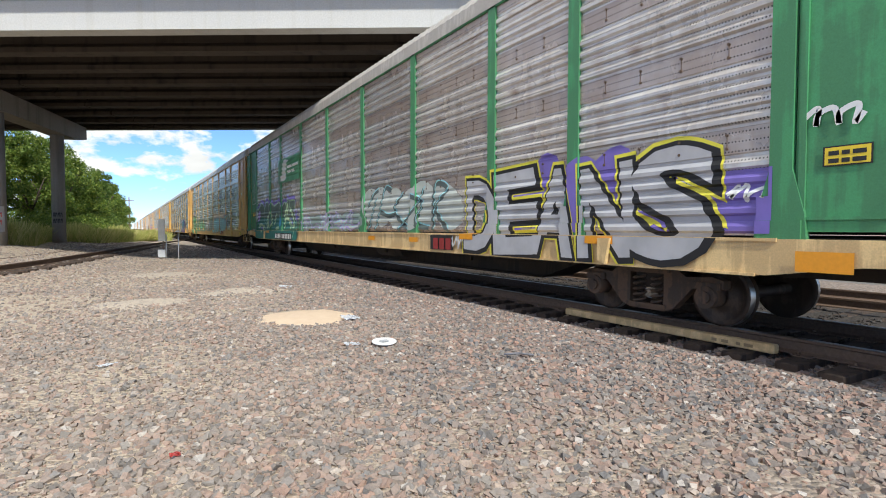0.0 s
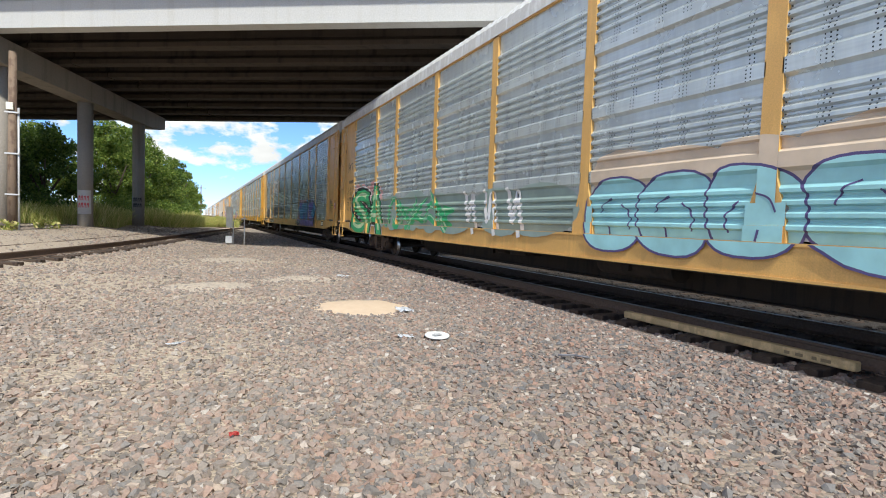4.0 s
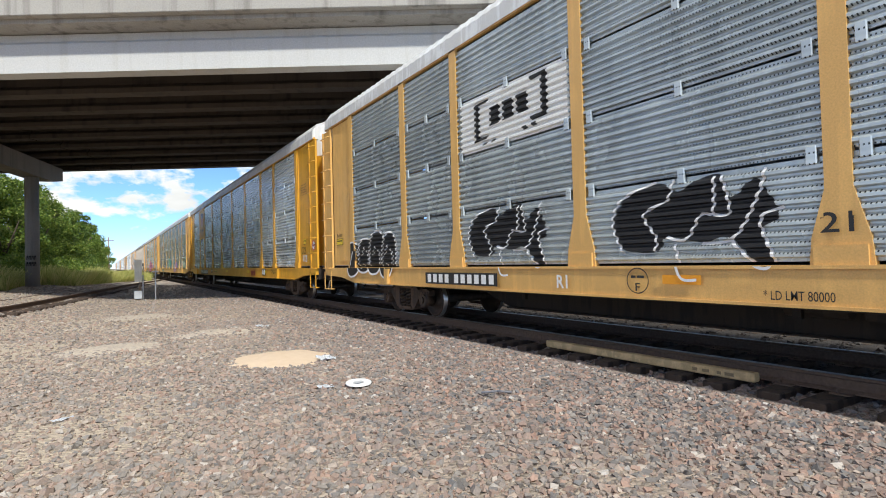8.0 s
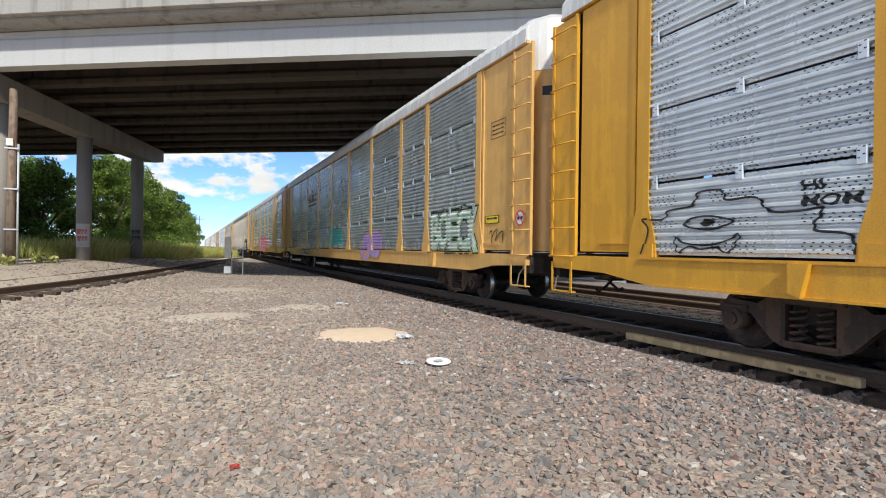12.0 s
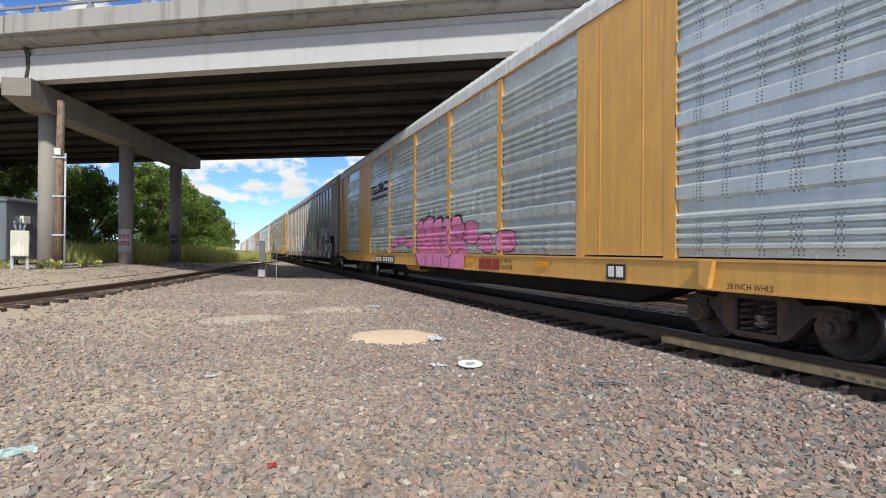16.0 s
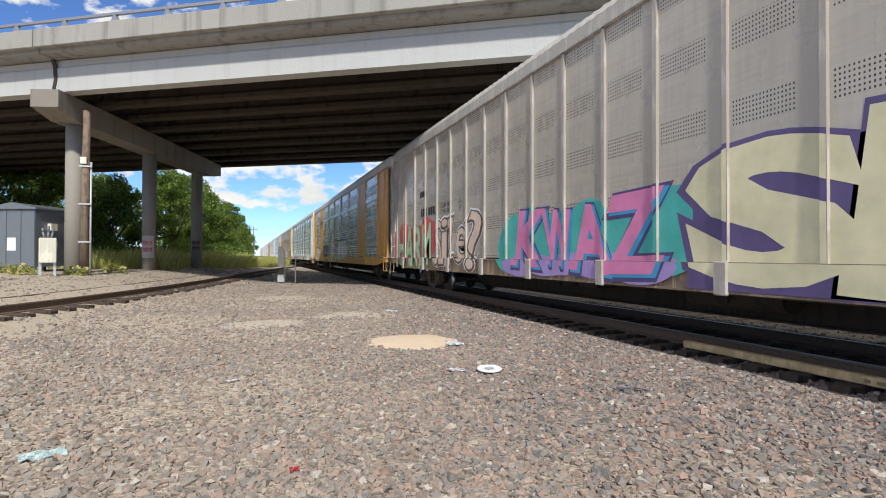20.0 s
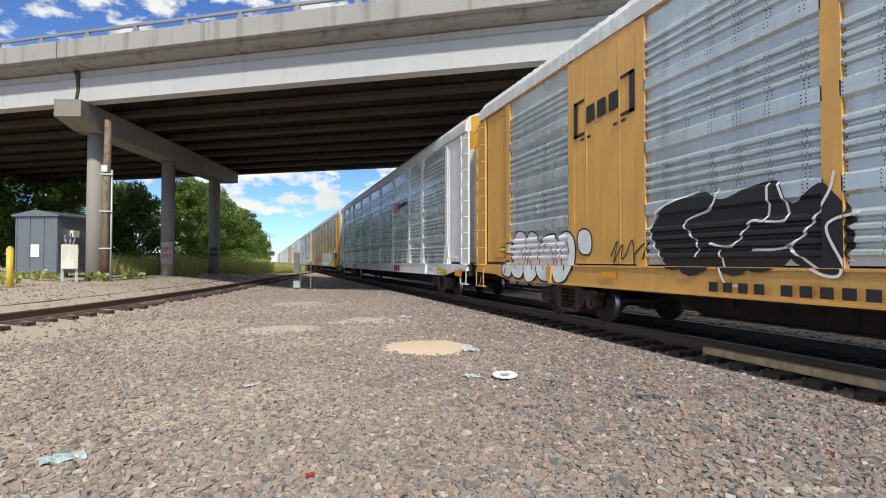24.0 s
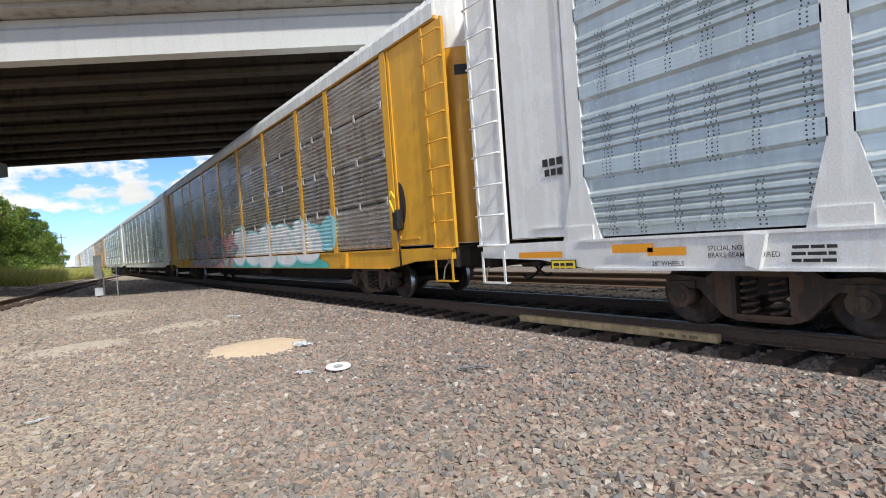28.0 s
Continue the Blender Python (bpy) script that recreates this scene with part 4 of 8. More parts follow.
SILL_T = weathered("peach_tan_sill", (0.40, 0.29, 0.20), (0.12, 0.08, 0.05), 0.6, 0.6)
SPECS = [
    dict(body=GRN, sill=YS, panel=P_RUSTY, style="dense", gusset="flare", label="green autorack railway car with rusty corrugated sides and graffiti", roof=ROOF_T),
    dict(body=Y1, sill=Y1, panel=P_SILVER, style="group", gusset="flare", label="faded yellow autorack railway car with silver ribbed sides", band=None, slot_z=3.10),
    dict(body=Y1, sill=Y1, panel=P_SILVER_R, style="stack", gusset="flare", label="peach-yellow autorack railway car with slatted silver sides and black graffiti", band=WHT),
    dict(body=Y2, sill=Y2, panel=P_SILVER_B, style="stack", gusset="flare", half_sheets=((7, 2), (7, 3)), label="golden yellow autorack railway car with punched silver slats", band=WHT),
    dict(body=Y1, sill=Y1, panel=P_SILVER_R, style="stack", gusset="flare", label="faded yellow autorack railway car with slatted silver sides and outlined tags", band=WHT),
    dict(body=Y3, sill=Y3, panel=P_SILVER, style="group", gusset="none", sheets=(1, 7), label="orange-yellow autorack railway car with a large pink throw-up", tank=Y2),
    dict(body=TAN, sill=SILL_T, feet=True, panel=P_TAN, style="flat", gusset="none", ribs=list(np.linspace(-13.13, 13.13, 23)), bays=list(np.linspace(-13.13, 13.13, 23)), plain_end=True, roof=ROOF_T, label="tan-grey autorack railway car with thin ribs and bright murals"),
    dict(body=Y3, sill=Y3, panel=P_SILVER, style="group", gusset="none", sheets=(1, 7), label="orange-yellow autorack railway car with black and white graffiti", door=WHT),
    dict(body=WHT, sill=WHT, panel=P_SILVER, style="group", gusset="big", label="clean white autorack railway car with silver ribbed sides", band=Y2),
    dict(body=Y2, sill=Y2, panel=P_BROWN, style="stack", gusset="none", label="golden yellow autorack railway car with grimy brown slatted sides", band=WHT),
]
FAR = [
    dict(body=WHT, sill=WHT, panel=P_SILVER_R, style="stack", gusset="flare", label="pale autorack railway car far along the train"),
    dict(body=WHT, sill=WHT, panel=P_SILVER, style="group", gusset="big", label="white autorack railway car far along the train"),
    dict(body=Y3, sill=Y3, panel=P_BROWN, style="stack", gusset="none", label="orange autorack railway car far along the train"),
    dict(body=WHT, sill=WHT, panel=P_SILVER, style="group", gusset="none", label="pale tan autorack railway car far along the train"),
]
CARS = [build_car(k, sp) for k, sp in enumerate(SPECS)]
CARS += [build_car(10 + n, FAR[n % 4]) for n in range(9)]


def hand_brake(car):
    """Brake housing and lever in a rounded recess at the leading end."""
    def recess(bm):
        pts = [(0.0, 1.55)] + [(-0.20 * math.sin(a), 1.95 - 0.42 * math.cos(a)) for a in np.linspace(0.2, math.pi - 0.1, 10)] + [(0.0, 2.38)]
        prism(bm, pts, "x", -PX - 0.022, -PX - 0.012)
    hb = spart("brake_recess", cached("recess", recess), UNDER, car, (0, -12.25, 0), 0, "dark rounded hand-brake recess")

    def housing(bm):
        box(bm, -PX - 0.16, -PX - 0.02, -0.16, 0.06, 1.45, 1.85, bevel=0.03)
        tube(bm, (-PX - 0.1, -0.06, 0.75), (-PX - 0.1, -0.05, 1.45), 0.02, 6)
    spart("brake_housing", cached("housing", housing), BLACK, hb, (0, 0.05, 0))

    def handle(bm):
        pts = [(-PX - 0.17, 0.0, 1.8), (-PX - 0.19, 0.10, 2.05), (-PX - 0.19, 0.02, 2.2), (-PX - 0.17, -0.08, 2.05)]
        for a, b in zip(pts, pts[1:]):
            tube(bm, a, b, 0.02, 6)
    spart("brake_lever", cached("brake_handle", handle), LYELLOW, hb)


hand_brake(CARS[9])


def joint_bolts(car):
    """Pairs of rusty bolts along the flat joint strips of the green car."""
    def pair(bm):
        for z in (-0.07, 0.07):
            tube(bm, (-PX - 0.012, 0, z), (-PX - 0.032, 0, z), 0.017, 6)
        box(bm, -PX - 0.017, -PX - 0.0145, -0.004, 0.004, -0.055, 0.055)
    for a, b in zip(BAYS, BAYS[1:]):
        n = max(int((b - a) / 0.55), 2)
        for z in (2.09, 3.04, 3.985):
            for i in range(1, n):
                spart("bolt_pair", cached("bolt_pair", pair), TRUCK, car, (0, a + (b - a) * i / n, z))


joint_bolts(CARS[0])


def end_brake(car):
    """Dark brake platform, gear case, chain and stencil plate at the leading end of the tan car."""
    bm = bmesh.new(); box(bm, -PX - 0.30, -PX - 0.02, -12.46, -11.42, 1.56, 1.76, bevel=0.012)
    sh = part("brake_platform", bm, BLACK, car, "black steel brake platform with a white tag")
    bm = bmesh.new(); box(bm, -PX - 0.13, -PX - 0.02, -11.72, -11.44, 1.765, 1.95, bevel=0.008); part("bracket", bm, BLACK, sh)
    bm = bmesh.new(); box(bm, -PX - 0.26, -PX - 0.03, -12.86, -12.47, 1.55, 1.80, bevel=0.03); tube(bm, (-PX - 0.26, -12.66, 1.84), (-PX - 0.03, -12.66, 1.84), 0.15, 14)
    gc = part("gear_case", bm, BLACK, car, "black brake gear case")
    bm = bmesh.new(); tube(bm, (-PX - 0.27, -12.66, 1.88), (-PX - 0.30, -12.93, 1.70), 0.016, 6); tube(bm, (-PX - 0.30, -12.93, 1.70), (-PX - 0.30, -12.95, 1.55), 0.022, 6); part("brake_lever", bm, LWHITE, gc, "white-tipped lever")
    bm = bmesh.new(); box(bm, -PX - 0.125, -PX - 0.112, -12.67, -11.76, 0.74, 1.085); pl = part("stencil_plate", bm, UNDER, car, "black plate with white stencilled writing")
    bm = bmesh.new(); box(bm, -PX - 0.12, -PX - 0.03, -12.84, -12.68, 0.62, 1.54, bevel=0.01); part("brake_post", bm, BLACK, car)

    def link(bm):
        seg = [(0.03 * math.sin(a), 0.045 * math.cos(a)) for a in np.linspace(0, math.tau, 9)]
        for (a, b), (c, d) in zip(seg, seg[1:]):
            tube(bm, (-PX - 0.10, b, a), (-PX - 0.10, d, c), 0.009, 5, cap=False)
    for i in range(15):
        u = i / 14
        spart("chain_link", cached("chain_link", link), TRUCK, car, (0.02 * (i % 2), -11.75 - 0.95 * u, 0.52 - 0.55 * u * (1 - u) - 0.05 * u))
    bm = bmesh.new(); tube(bm, (-PX - 0.08, -8.6, 0.58), (-PX - 0.08, -11.75, 0.53), 0.012, 6); part("brake_rod", bm, TRUCK, car)
    # white tag on the platform
    V, F = ribbon(curve_through([(u, 1.66 + 0.055 * math.sin(23 * u) * math.cos(7 * u)) for u in np.linspace(-11.55, -12.3, 26)], 5), 0.018)
    me = bpy.data.meshes.new("mesh")
    me.from_pydata([(-PX - 0.303, y, z) for y, z in V], [], F)
    part("paint_stroke", me, SP["white"], sh)
    for body, z0, z1, ya, yb in (("NO 2A BRAKE BEAM", 1.01, 1.05, -11.82, -12.4), ("A 89     MIN", 0.90, 0.965, -11.84, -12.35), ("B 93 1/4 MIN", 0.79, 0.855, -11.84, -12.37)):
        v0, _ = glyph(body)
        v, f = glyph(body, 0.006)
        lo, hi = v0.min(0), v0.max(0)
        u = (v - lo) / (hi - lo)
        me = bpy.data.meshes.new("mesh")
        me.from_pydata([(-PX - 0.128, ya + (yb - ya) * a, z0 + (z1 - z0) * b) for a, b in u], [], f)
        part("lettering", me, LWHITE, pl)

# ---- railway details ----
TIMBER = weathered("sun_bleached_timber", (0.66, 0.48, 0.25), (0.28, 0.19, 0.10), 0.4, 0.85, 0, 5)
SAND = Mat("pale_sand", 0.95)
_f = SAND.noise(9, 6)
SAND.color(SAND.mix(_f, (0.54, 0.40, 0.275), (0.68, 0.54, 0.40)))
SAND.bump(SAND.noise(45, 5), 0.5, 0.01)
SAND = SAND.m
PLASTIC = plain("white_plastic", (0.82, 0.82, 0.81), 0.35, 0, 0.03)
PAPER = plain("crumpled_white_paper", (0.74, 0.76, 0.80), 0.8, 0, 0.08)
CUP = plain("pale_green_cup_paper", (0.68, 0.80, 0.80), 0.6, 0, 0.15, 12)
REDBIT = plain("red_plastic", (0.55, 0.08, 0.07), 0.5)
STEELBOX = weathered("galvanised_cabinet_steel", (0.20, 0.22, 0.245), (0.19, 0.20, 0.20), 0.35, 0.45, 0.4)
POLEWOOD = weathered("dark_pole_wood", (0.15, 0.10, 0.072), (0.32, 0.24, 0.17), 0.5, 0.9, 0, 3)
BOLLARD = weathered("safety_yellow_paint", (0.78, 0.56, 0.07), (0.40, 0.28, 0.06), 0.35, 0.5)
CREAM = weathered("cream_metal_box", (0.80, 0.78, 0.66), (0.4, 0.35, 0.25), 0.3, 0.5)
PVC = plain("grey_conduit", (0.52, 0.53, 0.54), 0.5, 0.2)
ROADC = concrete("pale_road_concrete", (0.46, 0.45, 0.43), (0.56, 0.55, 0.53), (0.25, 0.24, 0.22), 0.3)


DUST = Mat("dusty_gravel_sand", 0.95)
_g = DUST.noise(14, 6)
_c = DUST.n("ShaderNodeTexVoronoi", Scale=30.0)
DUST.l(DUST.coord(), _c.inputs["Vector"])
DUST.color(DUST.mix(DUST.ramp(_g, [(0.42, (0, 0, 0)), (0.6, (1, 1, 1))]), (0.50, 0.42, 0.33), DUST.ramp(_c.outputs["Color"], [(0.0, (0.26, 0.22, 0.19)), (1.0, (0.50, 0.43, 0.36))])))
DUST.bump(_g, 0.6, 0.015)
DUST = DUST.m


def tie_mesh():
    def build(bm):
        box(bm, -1.32, 1.32, -0.115, 0.115, -0.17, 0.0, bevel=0.012)
    return cached("tie", build)


def plate_mesh():
    def build(bm):
        box(bm, -0.17, 0.17, -0.09, 0.09, 0.0, 0.014)
        for x, y in ((-0.1, 0.05), (0.1, -0.05)):
            box(bm, x - 0.012, x + 0.012, y - 0.012, y + 0.012, 0.012, 0.04)
    return cached("tie_plate", build)


def lay_ties(track, centre, y0, y1, step, plates=False, z_of=None):
    rng = random.Random(5)
    y = y0
    while y < y1:
        x, x2 = centre(y), centre(y + 0.5)
        ang = math.atan2(-(x2 - x), 0.5)
        z = (z_of(x, y) if z_of else 0.0) + 0.008 + rng.uniform(-0.006, 0.0)
        t = spart("tie", tie_mesh(), M["tie"], track, (x + rng.uniform(-0.05, 0.05), y + rng.uniform(-0.03, 0.03), z), ang + rng.uniform(-0.02, 0.02))
        if plates:
            for s in (-1, 1):
                spart("tie_plate", plate_mesh(), M["rail_web"], track, (x + s * 0.7525, y, 0.008))
        y += step


lay_ties(main_track, lambda y: TRACK_X, -5.0, 22.0, 0.52, True)
lay_ties(main_track, lambda y: TRACK_X, 22.0, 80.0, 0.52)
lay_ties(side_track, side_x, 11.0, 70.0, 0.56, False, lambda x, y: ground_z(x, y) - 0.07)
lay_ties(far_track, lambda y: TRACK_X + 4.3, -6.0, 36.0, 0.56, False, lambda x, y: -0.07)

bm = bmesh.new()
box(bm, -0.055, 0.055, 0, 3.12, 0, 0.10, bevel=0.012)
beam = part("timber_beam", bm, TIMBER)
beam.location = (-0.24, 3.0, 0.012)
beam.rotation_euler = (0, 0, radians(0.4))
tagged(beam, "long bleached timber lying along the outside of the rail", "timber")
bm = bmesh.new()
for k, w in enumerate((0.10, 0.05, 0.08, 0.06)):
    y0 = 0.22 + k * 0.14
    box(bm, -0.058, -0.0555, y0, y0 + w, 0.03, 0.065)
part("writing_bar", bm, plain("faded_stencil", (0.24, 0.17, 0.09)), beam, "faint dark stencilled writing")

bm = bmesh.new()
box(bm, 9.5, 18.0, -60, 140, -0.05, 0.05)
tagged(part("pavement_road", bm, ROADC), "pale concrete access road beyond the tracks", "road", kind="structure")
bm = bmesh.new()
box(bm, 19.5, 19.8, -70, 160, -0.1, 0.95)
tagged(part("wall_low", bm, M["pier"]), "low concrete wall beyond the access road", "wall", kind="structure")


# ---- ballast stones ----
def scatter_stones(name, boxes, label, seed):
    """boxes: (x0, x1, y0, y1, stones per square metre, smallest, largest)."""
    rng = np.random.default_rng(seed)
    shapes = []
    base = np.array([(x, y, z) for z in (-1, 1) for y in (-1, 1) for x in (-1, 1)], dtype=float)
    quads = np.array([(0, 2, 3, 1), (4, 5, 7, 6), (0, 1, 5, 4), (2, 6, 7, 3), (0, 4, 6, 2), (1, 3, 7, 5)])
    for _ in range(24):
        shapes.append(base * rng.uniform(0.6, 1.0, (8, 1)) + rng.uniform(-0.36, 0.36, (8, 3)))
    shapes = np.array(shapes) * 0.5
    allv, allf, off = [], [], 0
    for x0, x1, y0, y1, dens, s0, s1 in boxes:
        n = int((x1 - x0) * (y1 - y0) * dens)
        px, py = rng.uniform(x0, x1, n), rng.uniform(y0, y1, n)
        bare = np.array([noise.noise((a * 0.45, b * 0.45, 7.0)) + 0.3 * noise.noise((a * 1.8, b * 1.8, 2.0)) - 0.05 * (a + 5) for a, b in zip(px, py)])
        keep = rng.random(n) > np.clip(bare * 1.1, 0.0, 0.72)
        keep &= ~(((px + 3.9) / 0.62) ** 2 + ((py - 7.95) / 0.72) ** 2 < 1)
        on_tie = (px > -0.6) & (np.abs((py + 5.0 + 0.26) % 0.52 - 0.26) < 0.14)
        keep &= ~on_tie
        px, py = px[keep], py[keep]
        n = len(px)
        size = s0 + (s1 - s0) * rng.random(n) ** 2.6
        pz = np.array([ground_z(a, b) for a, b in zip(px, py)])
        pz += np.array([0.03 * noise.noise((a * 0.5, b * 0.5, 0)) + 0.012 * noise.noise((a * 1.7, b * 1.7, 3)) if a < -1.2 else 0 for a, b in zip(px, py)])
        ax = rng.normal(size=(n, 4))
        ax /= np.linalg.norm(ax, axis=1)[:, None]
        w, x, y, z = ax.T
        R = np.stack([1 - 2 * (y * y + z * z), 2 * (x * y - z * w), 2 * (x * z + y * w), 2 * (x * y + z * w), 1 - 2 * (x * x + z * z), 2 * (y * z - x * w), 2 * (x * z - y * w), 2 * (y * z + x * w), 1 - 2 * (x * x + y * y)], -1).reshape(n, 3, 3)
        sh = shapes[rng.integers(0, len(shapes), n)] * (size[:, None, None] * rng.uniform(0.7, 1.3, (n, 1, 3)))
        v = np.einsum("nij,nkj->nki", R, sh)
        v[:, :, 2] *= 0.75
        v += np.stack([px, py, pz + size * 0.12], -1)[:, None, :]
        f = quads[None] + (np.arange(n) * 8)[:, None, None] + off
        allv.append(v.reshape(-1, 3))
        allf.append(f.reshape(-1, 4))
        off += n * 8
    me = raw_mesh(np.concatenate(allv), np.concatenate(allf))
    me.shade_flat()
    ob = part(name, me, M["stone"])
    tagged(ob, label, "ballast", kind="stuff")


scatter_stones("ballast_stones", [
    (-8.6, -0.9, 0.9, 4.5, 1750, 0.012, 0.060),
    (-4.0, -0.9, -1.2, 0.9, 1500, 0.012, 0.060),
    (-8.8, -0.9, 4.5, 8.5, 1050, 0.015, 0.058),
    (-9.5, -0.9, 8.5, 14.0, 330, 0.026, 0.066),
    (-9.5, -0.9, 14.0, 24.0, 120, 0.032, 0.07),
    (-12.0, -8.7, 2.0, 10.0, 420, 0.018, 0.055),
    (-0.9, 2.4, -1.5, 9.0, 420, 0.022, 0.068),
    (-0.9, 2.4, 9.0, 22.0, 170, 0.03, 0.07),
    (2.4, 7.2, -1.5, 14.0, 120, 0.03, 0.075),
    (-14.0, -9.5, 10.0, 30.0, 45, 0.02, 0.07),
    (-9.5, -0.9, 24.0, 44.0, 45, 0.035, 0.08),
], "loose grey, pink and brown crushed-stone railway ballast", 11)


# ---- sand, litter ----
def sand_patch(x, y, rx, ry, h, ang, seed, label):
    bm = bmesh.new()
    rings, seg = 7, 36
    rows = []
    for i in range(rings + 1):
        f = i / rings
        ring = []
        for k in range(seg):
            a = k * math.tau / seg
            wob = 1 + 0.22 * noise.noise((math.cos(a) * 1.4 + seed, math.sin(a) * 1.4, seed * 3.1)) + 0.10 * noise.noise((math.cos(a) * 4 + seed, math.sin(a) * 4, 5))
            px, py = rx * f * wob * math.cos(a), ry * f * wob * math.sin(a)
            z = h * (1 - f ** 2.2) + 0.016 * noise.noise((px * 3, py * 3, seed)) * (1 - f) - 0.02 * f
            ring.append(bm.verts.new((px, py, z)))
        rows.append(ring)
    for a, b in zip(rows, rows[1:]):
        for k in range(seg):
            if a is rows[0]:
                continue
            bm.faces.new((a[k], a[(k + 1) % seg], b[(k + 1) % seg], b[k])).smooth = True
    bm.faces.new(rows[1]).smooth = True
    for v in rows[0]:
        bm.verts.remove(v)
    ob = part("sand_patch", bm, SAND if h > 0.04 else DUST)
    ob.location = (x, y, ground_z(x, y) + (0.012 if h > 0.04 else 0.004))
    ob.rotation_euler = (0, 0, radians(ang))
    tagged(ob, label, "sand", "sand patches")


sand_patch(-3.9, 7.95, 0.80, 0.78, 0.055, 20, 1.0, "low mound of pale spilled sand on the ballast")
sand_patch(-3.85, 12.1, 1.15, 0.8, 0.03, 0, 2.0, "thin sandy patch worn into the gravel")
sand_patch(-5.3, 17.5, 1.5, 1.2, 0.03, 0, 3.0, "thin sandy patch worn into the gravel")
sand_patch(-6.05, 11.0, 0.95, 0.8, 0.03, 0, 4.0, "thin sandy patch worn into the gravel")

bm = bmesh.new()
prof = [(0.0, 0.004), (0.105, 0.004), (0.115, 0.016), (0.14, 0.018), (0.145, 0.008), (0.14, 0.0)]
rows = [[bm.verts.new((r * math.cos(k * math.tau / 32), r * math.sin(k * math.tau / 32), z)) for k in range(32)] for r, z in prof[1:]]
for a, b in zip(rows, rows[1:]):
    for k in range(32):
        bm.faces.new((a[k], a[(k + 1) % 32], b[(k + 1) % 32], b[k])).smooth = True
bm.faces.new(rows[0])
lid = part("litter_disc", bm, PLASTIC)
lid.matrix_world = pose(-3.69, 5.55, 0.045, 3, -2, 20)
tagged(lid, "round white plastic lid lying on the gravel", "litter")
bm = bmesh.new()
prism(bm, [(-0.05, -0.03), (0.04, -0.045), (0.06, 0.02), (0.0, 0.05), (-0.055, 0.03)], "z", 0.019, 0.021)
part("stain", bm, plain("grey_stain", (0.42, 0.43, 0.45)), lid, "grey stain on the lid")


def scrap(name, x, y, w, h, mat, label, seed, cat="litter", lift=0.03, ang=0.0):
    bm = bmesh.new()
    n = 6
    grid = [[bm.verts.new(((i / n - 0.5) * w, (j / n - 0.5) * h, 0.25 * min(w, h) * noise.noise((i * 0.7 + seed, j * 0.7, seed)))) for i in range(n + 1)] for j in range(n + 1)]
    for j in range(n):
        for i in range(n):
            bm.faces.new((grid[j][i], grid[j][i + 1], grid[j + 1][i + 1], grid[j + 1][i]))
    bmesh.ops.solidify(bm, geom=bm.faces[:], thickness=0.003)
    ob = part(name, bm, mat)
    ob.matrix_world = pose(x, y, lift + ground_z(x, y), 5, 4, ang)
    tagged(ob, label, cat)


scrap("paper_scrap", -4.01, 5.72, 0.18, 0.10, PAPER, "torn white paper scrap on the gravel", 1)
scrap("paper_scrap", -3.42, 7.35, 0.24, 0.20, PAPER, "crumpled pale paper at the edge of the sand", 2, lift=0.05)
scrap("paper_scrap", -6.40, 6.05, 0.22, 0.06, PAPER, "narrow white paper strip on the gravel", 3, ang=40)
scrap("flattened_cup", -7.54, 4.23, 0.26, 0.14, CUP, "flattened pale green and white paper cup", 4, ang=25)
scrap("plastic_scrap", -6.0, 3.43, 0.06, 0.05, REDBIT, "small red plastic fragment among the stones", 5)
scrap("paper_scrap", -3.1, 12.2, 0.3, 0.2, PAPER, "pale paper scrap on the gravel", 6)
scrap("paper_scrap", -10.75, 36.6, 0.9, 0.4, PAPER, "crumpled white sheet lying near the bridge column", 7, lift=0.12)
bm = bmesh.new()
tube(bm, (-0.16, 0, 0), (0.0, 0.015, 0.008), 0.013, 7)
tube(bm, (0.0, 0.015, 0.008), (0.15, -0.01, 0.0), 0.013, 7, 0.009)
st = part("stick", bm, plain("grey_driftwood", (0.16, 0.16, 0.18), 0.8))
st.matrix_world = pose(-2.74, 4.27, 0.05, 0, 0, -35)
tagged(st, "short dark stick lying on the ballast", "stick")

# ---- switch marker, cabinet, pole, bollards ----
mk = empty("track_marker", pose(-4.85, 26.2, 0.0), "white track marker panel on a thin post with a grey box", "trackside marker")
bm = bmesh.new(); tube(bm, (0, 0, -0.1), (0, 0, 1.0), 0.03, 8); part("post", bm, POLEWOOD, mk)
bm = bmesh.new(); box(bm, -0.20, 0.08, -0.03, 0.03, 0.80, 1.76, bevel=0.01); part("panel", bm, CREAM, mk, "cream white marker panel")
bm = bmesh.new(); box(bm, -0.22, 0.08, -0.12, 0.12, 0.08, 0.42, bevel=0.015); part("box", bm, PVC, mk, "grey metal junction box")
bm = bmesh.new(); tube(bm, (0.12, 0.05, 0), (0.12, 0.05, 1.1), 0.025, 8); part("conduit", bm, PVC, mk)
sp = empty("thin_post", pose(-4.3, 25.6, 0.0), "thin rusty steel post beside the siding", "post")
bm = bmesh.new(); tube(bm, (0, 0, -0.1), (0, 0, 1.35), 0.022, 8); part("shaft", bm, PVC, sp)
bm = bmesh.new(); box(bm, -0.12, 0.12, -0.02, 0.02, 1.2, 1.26); part("cross_arm", bm, PVC, sp)

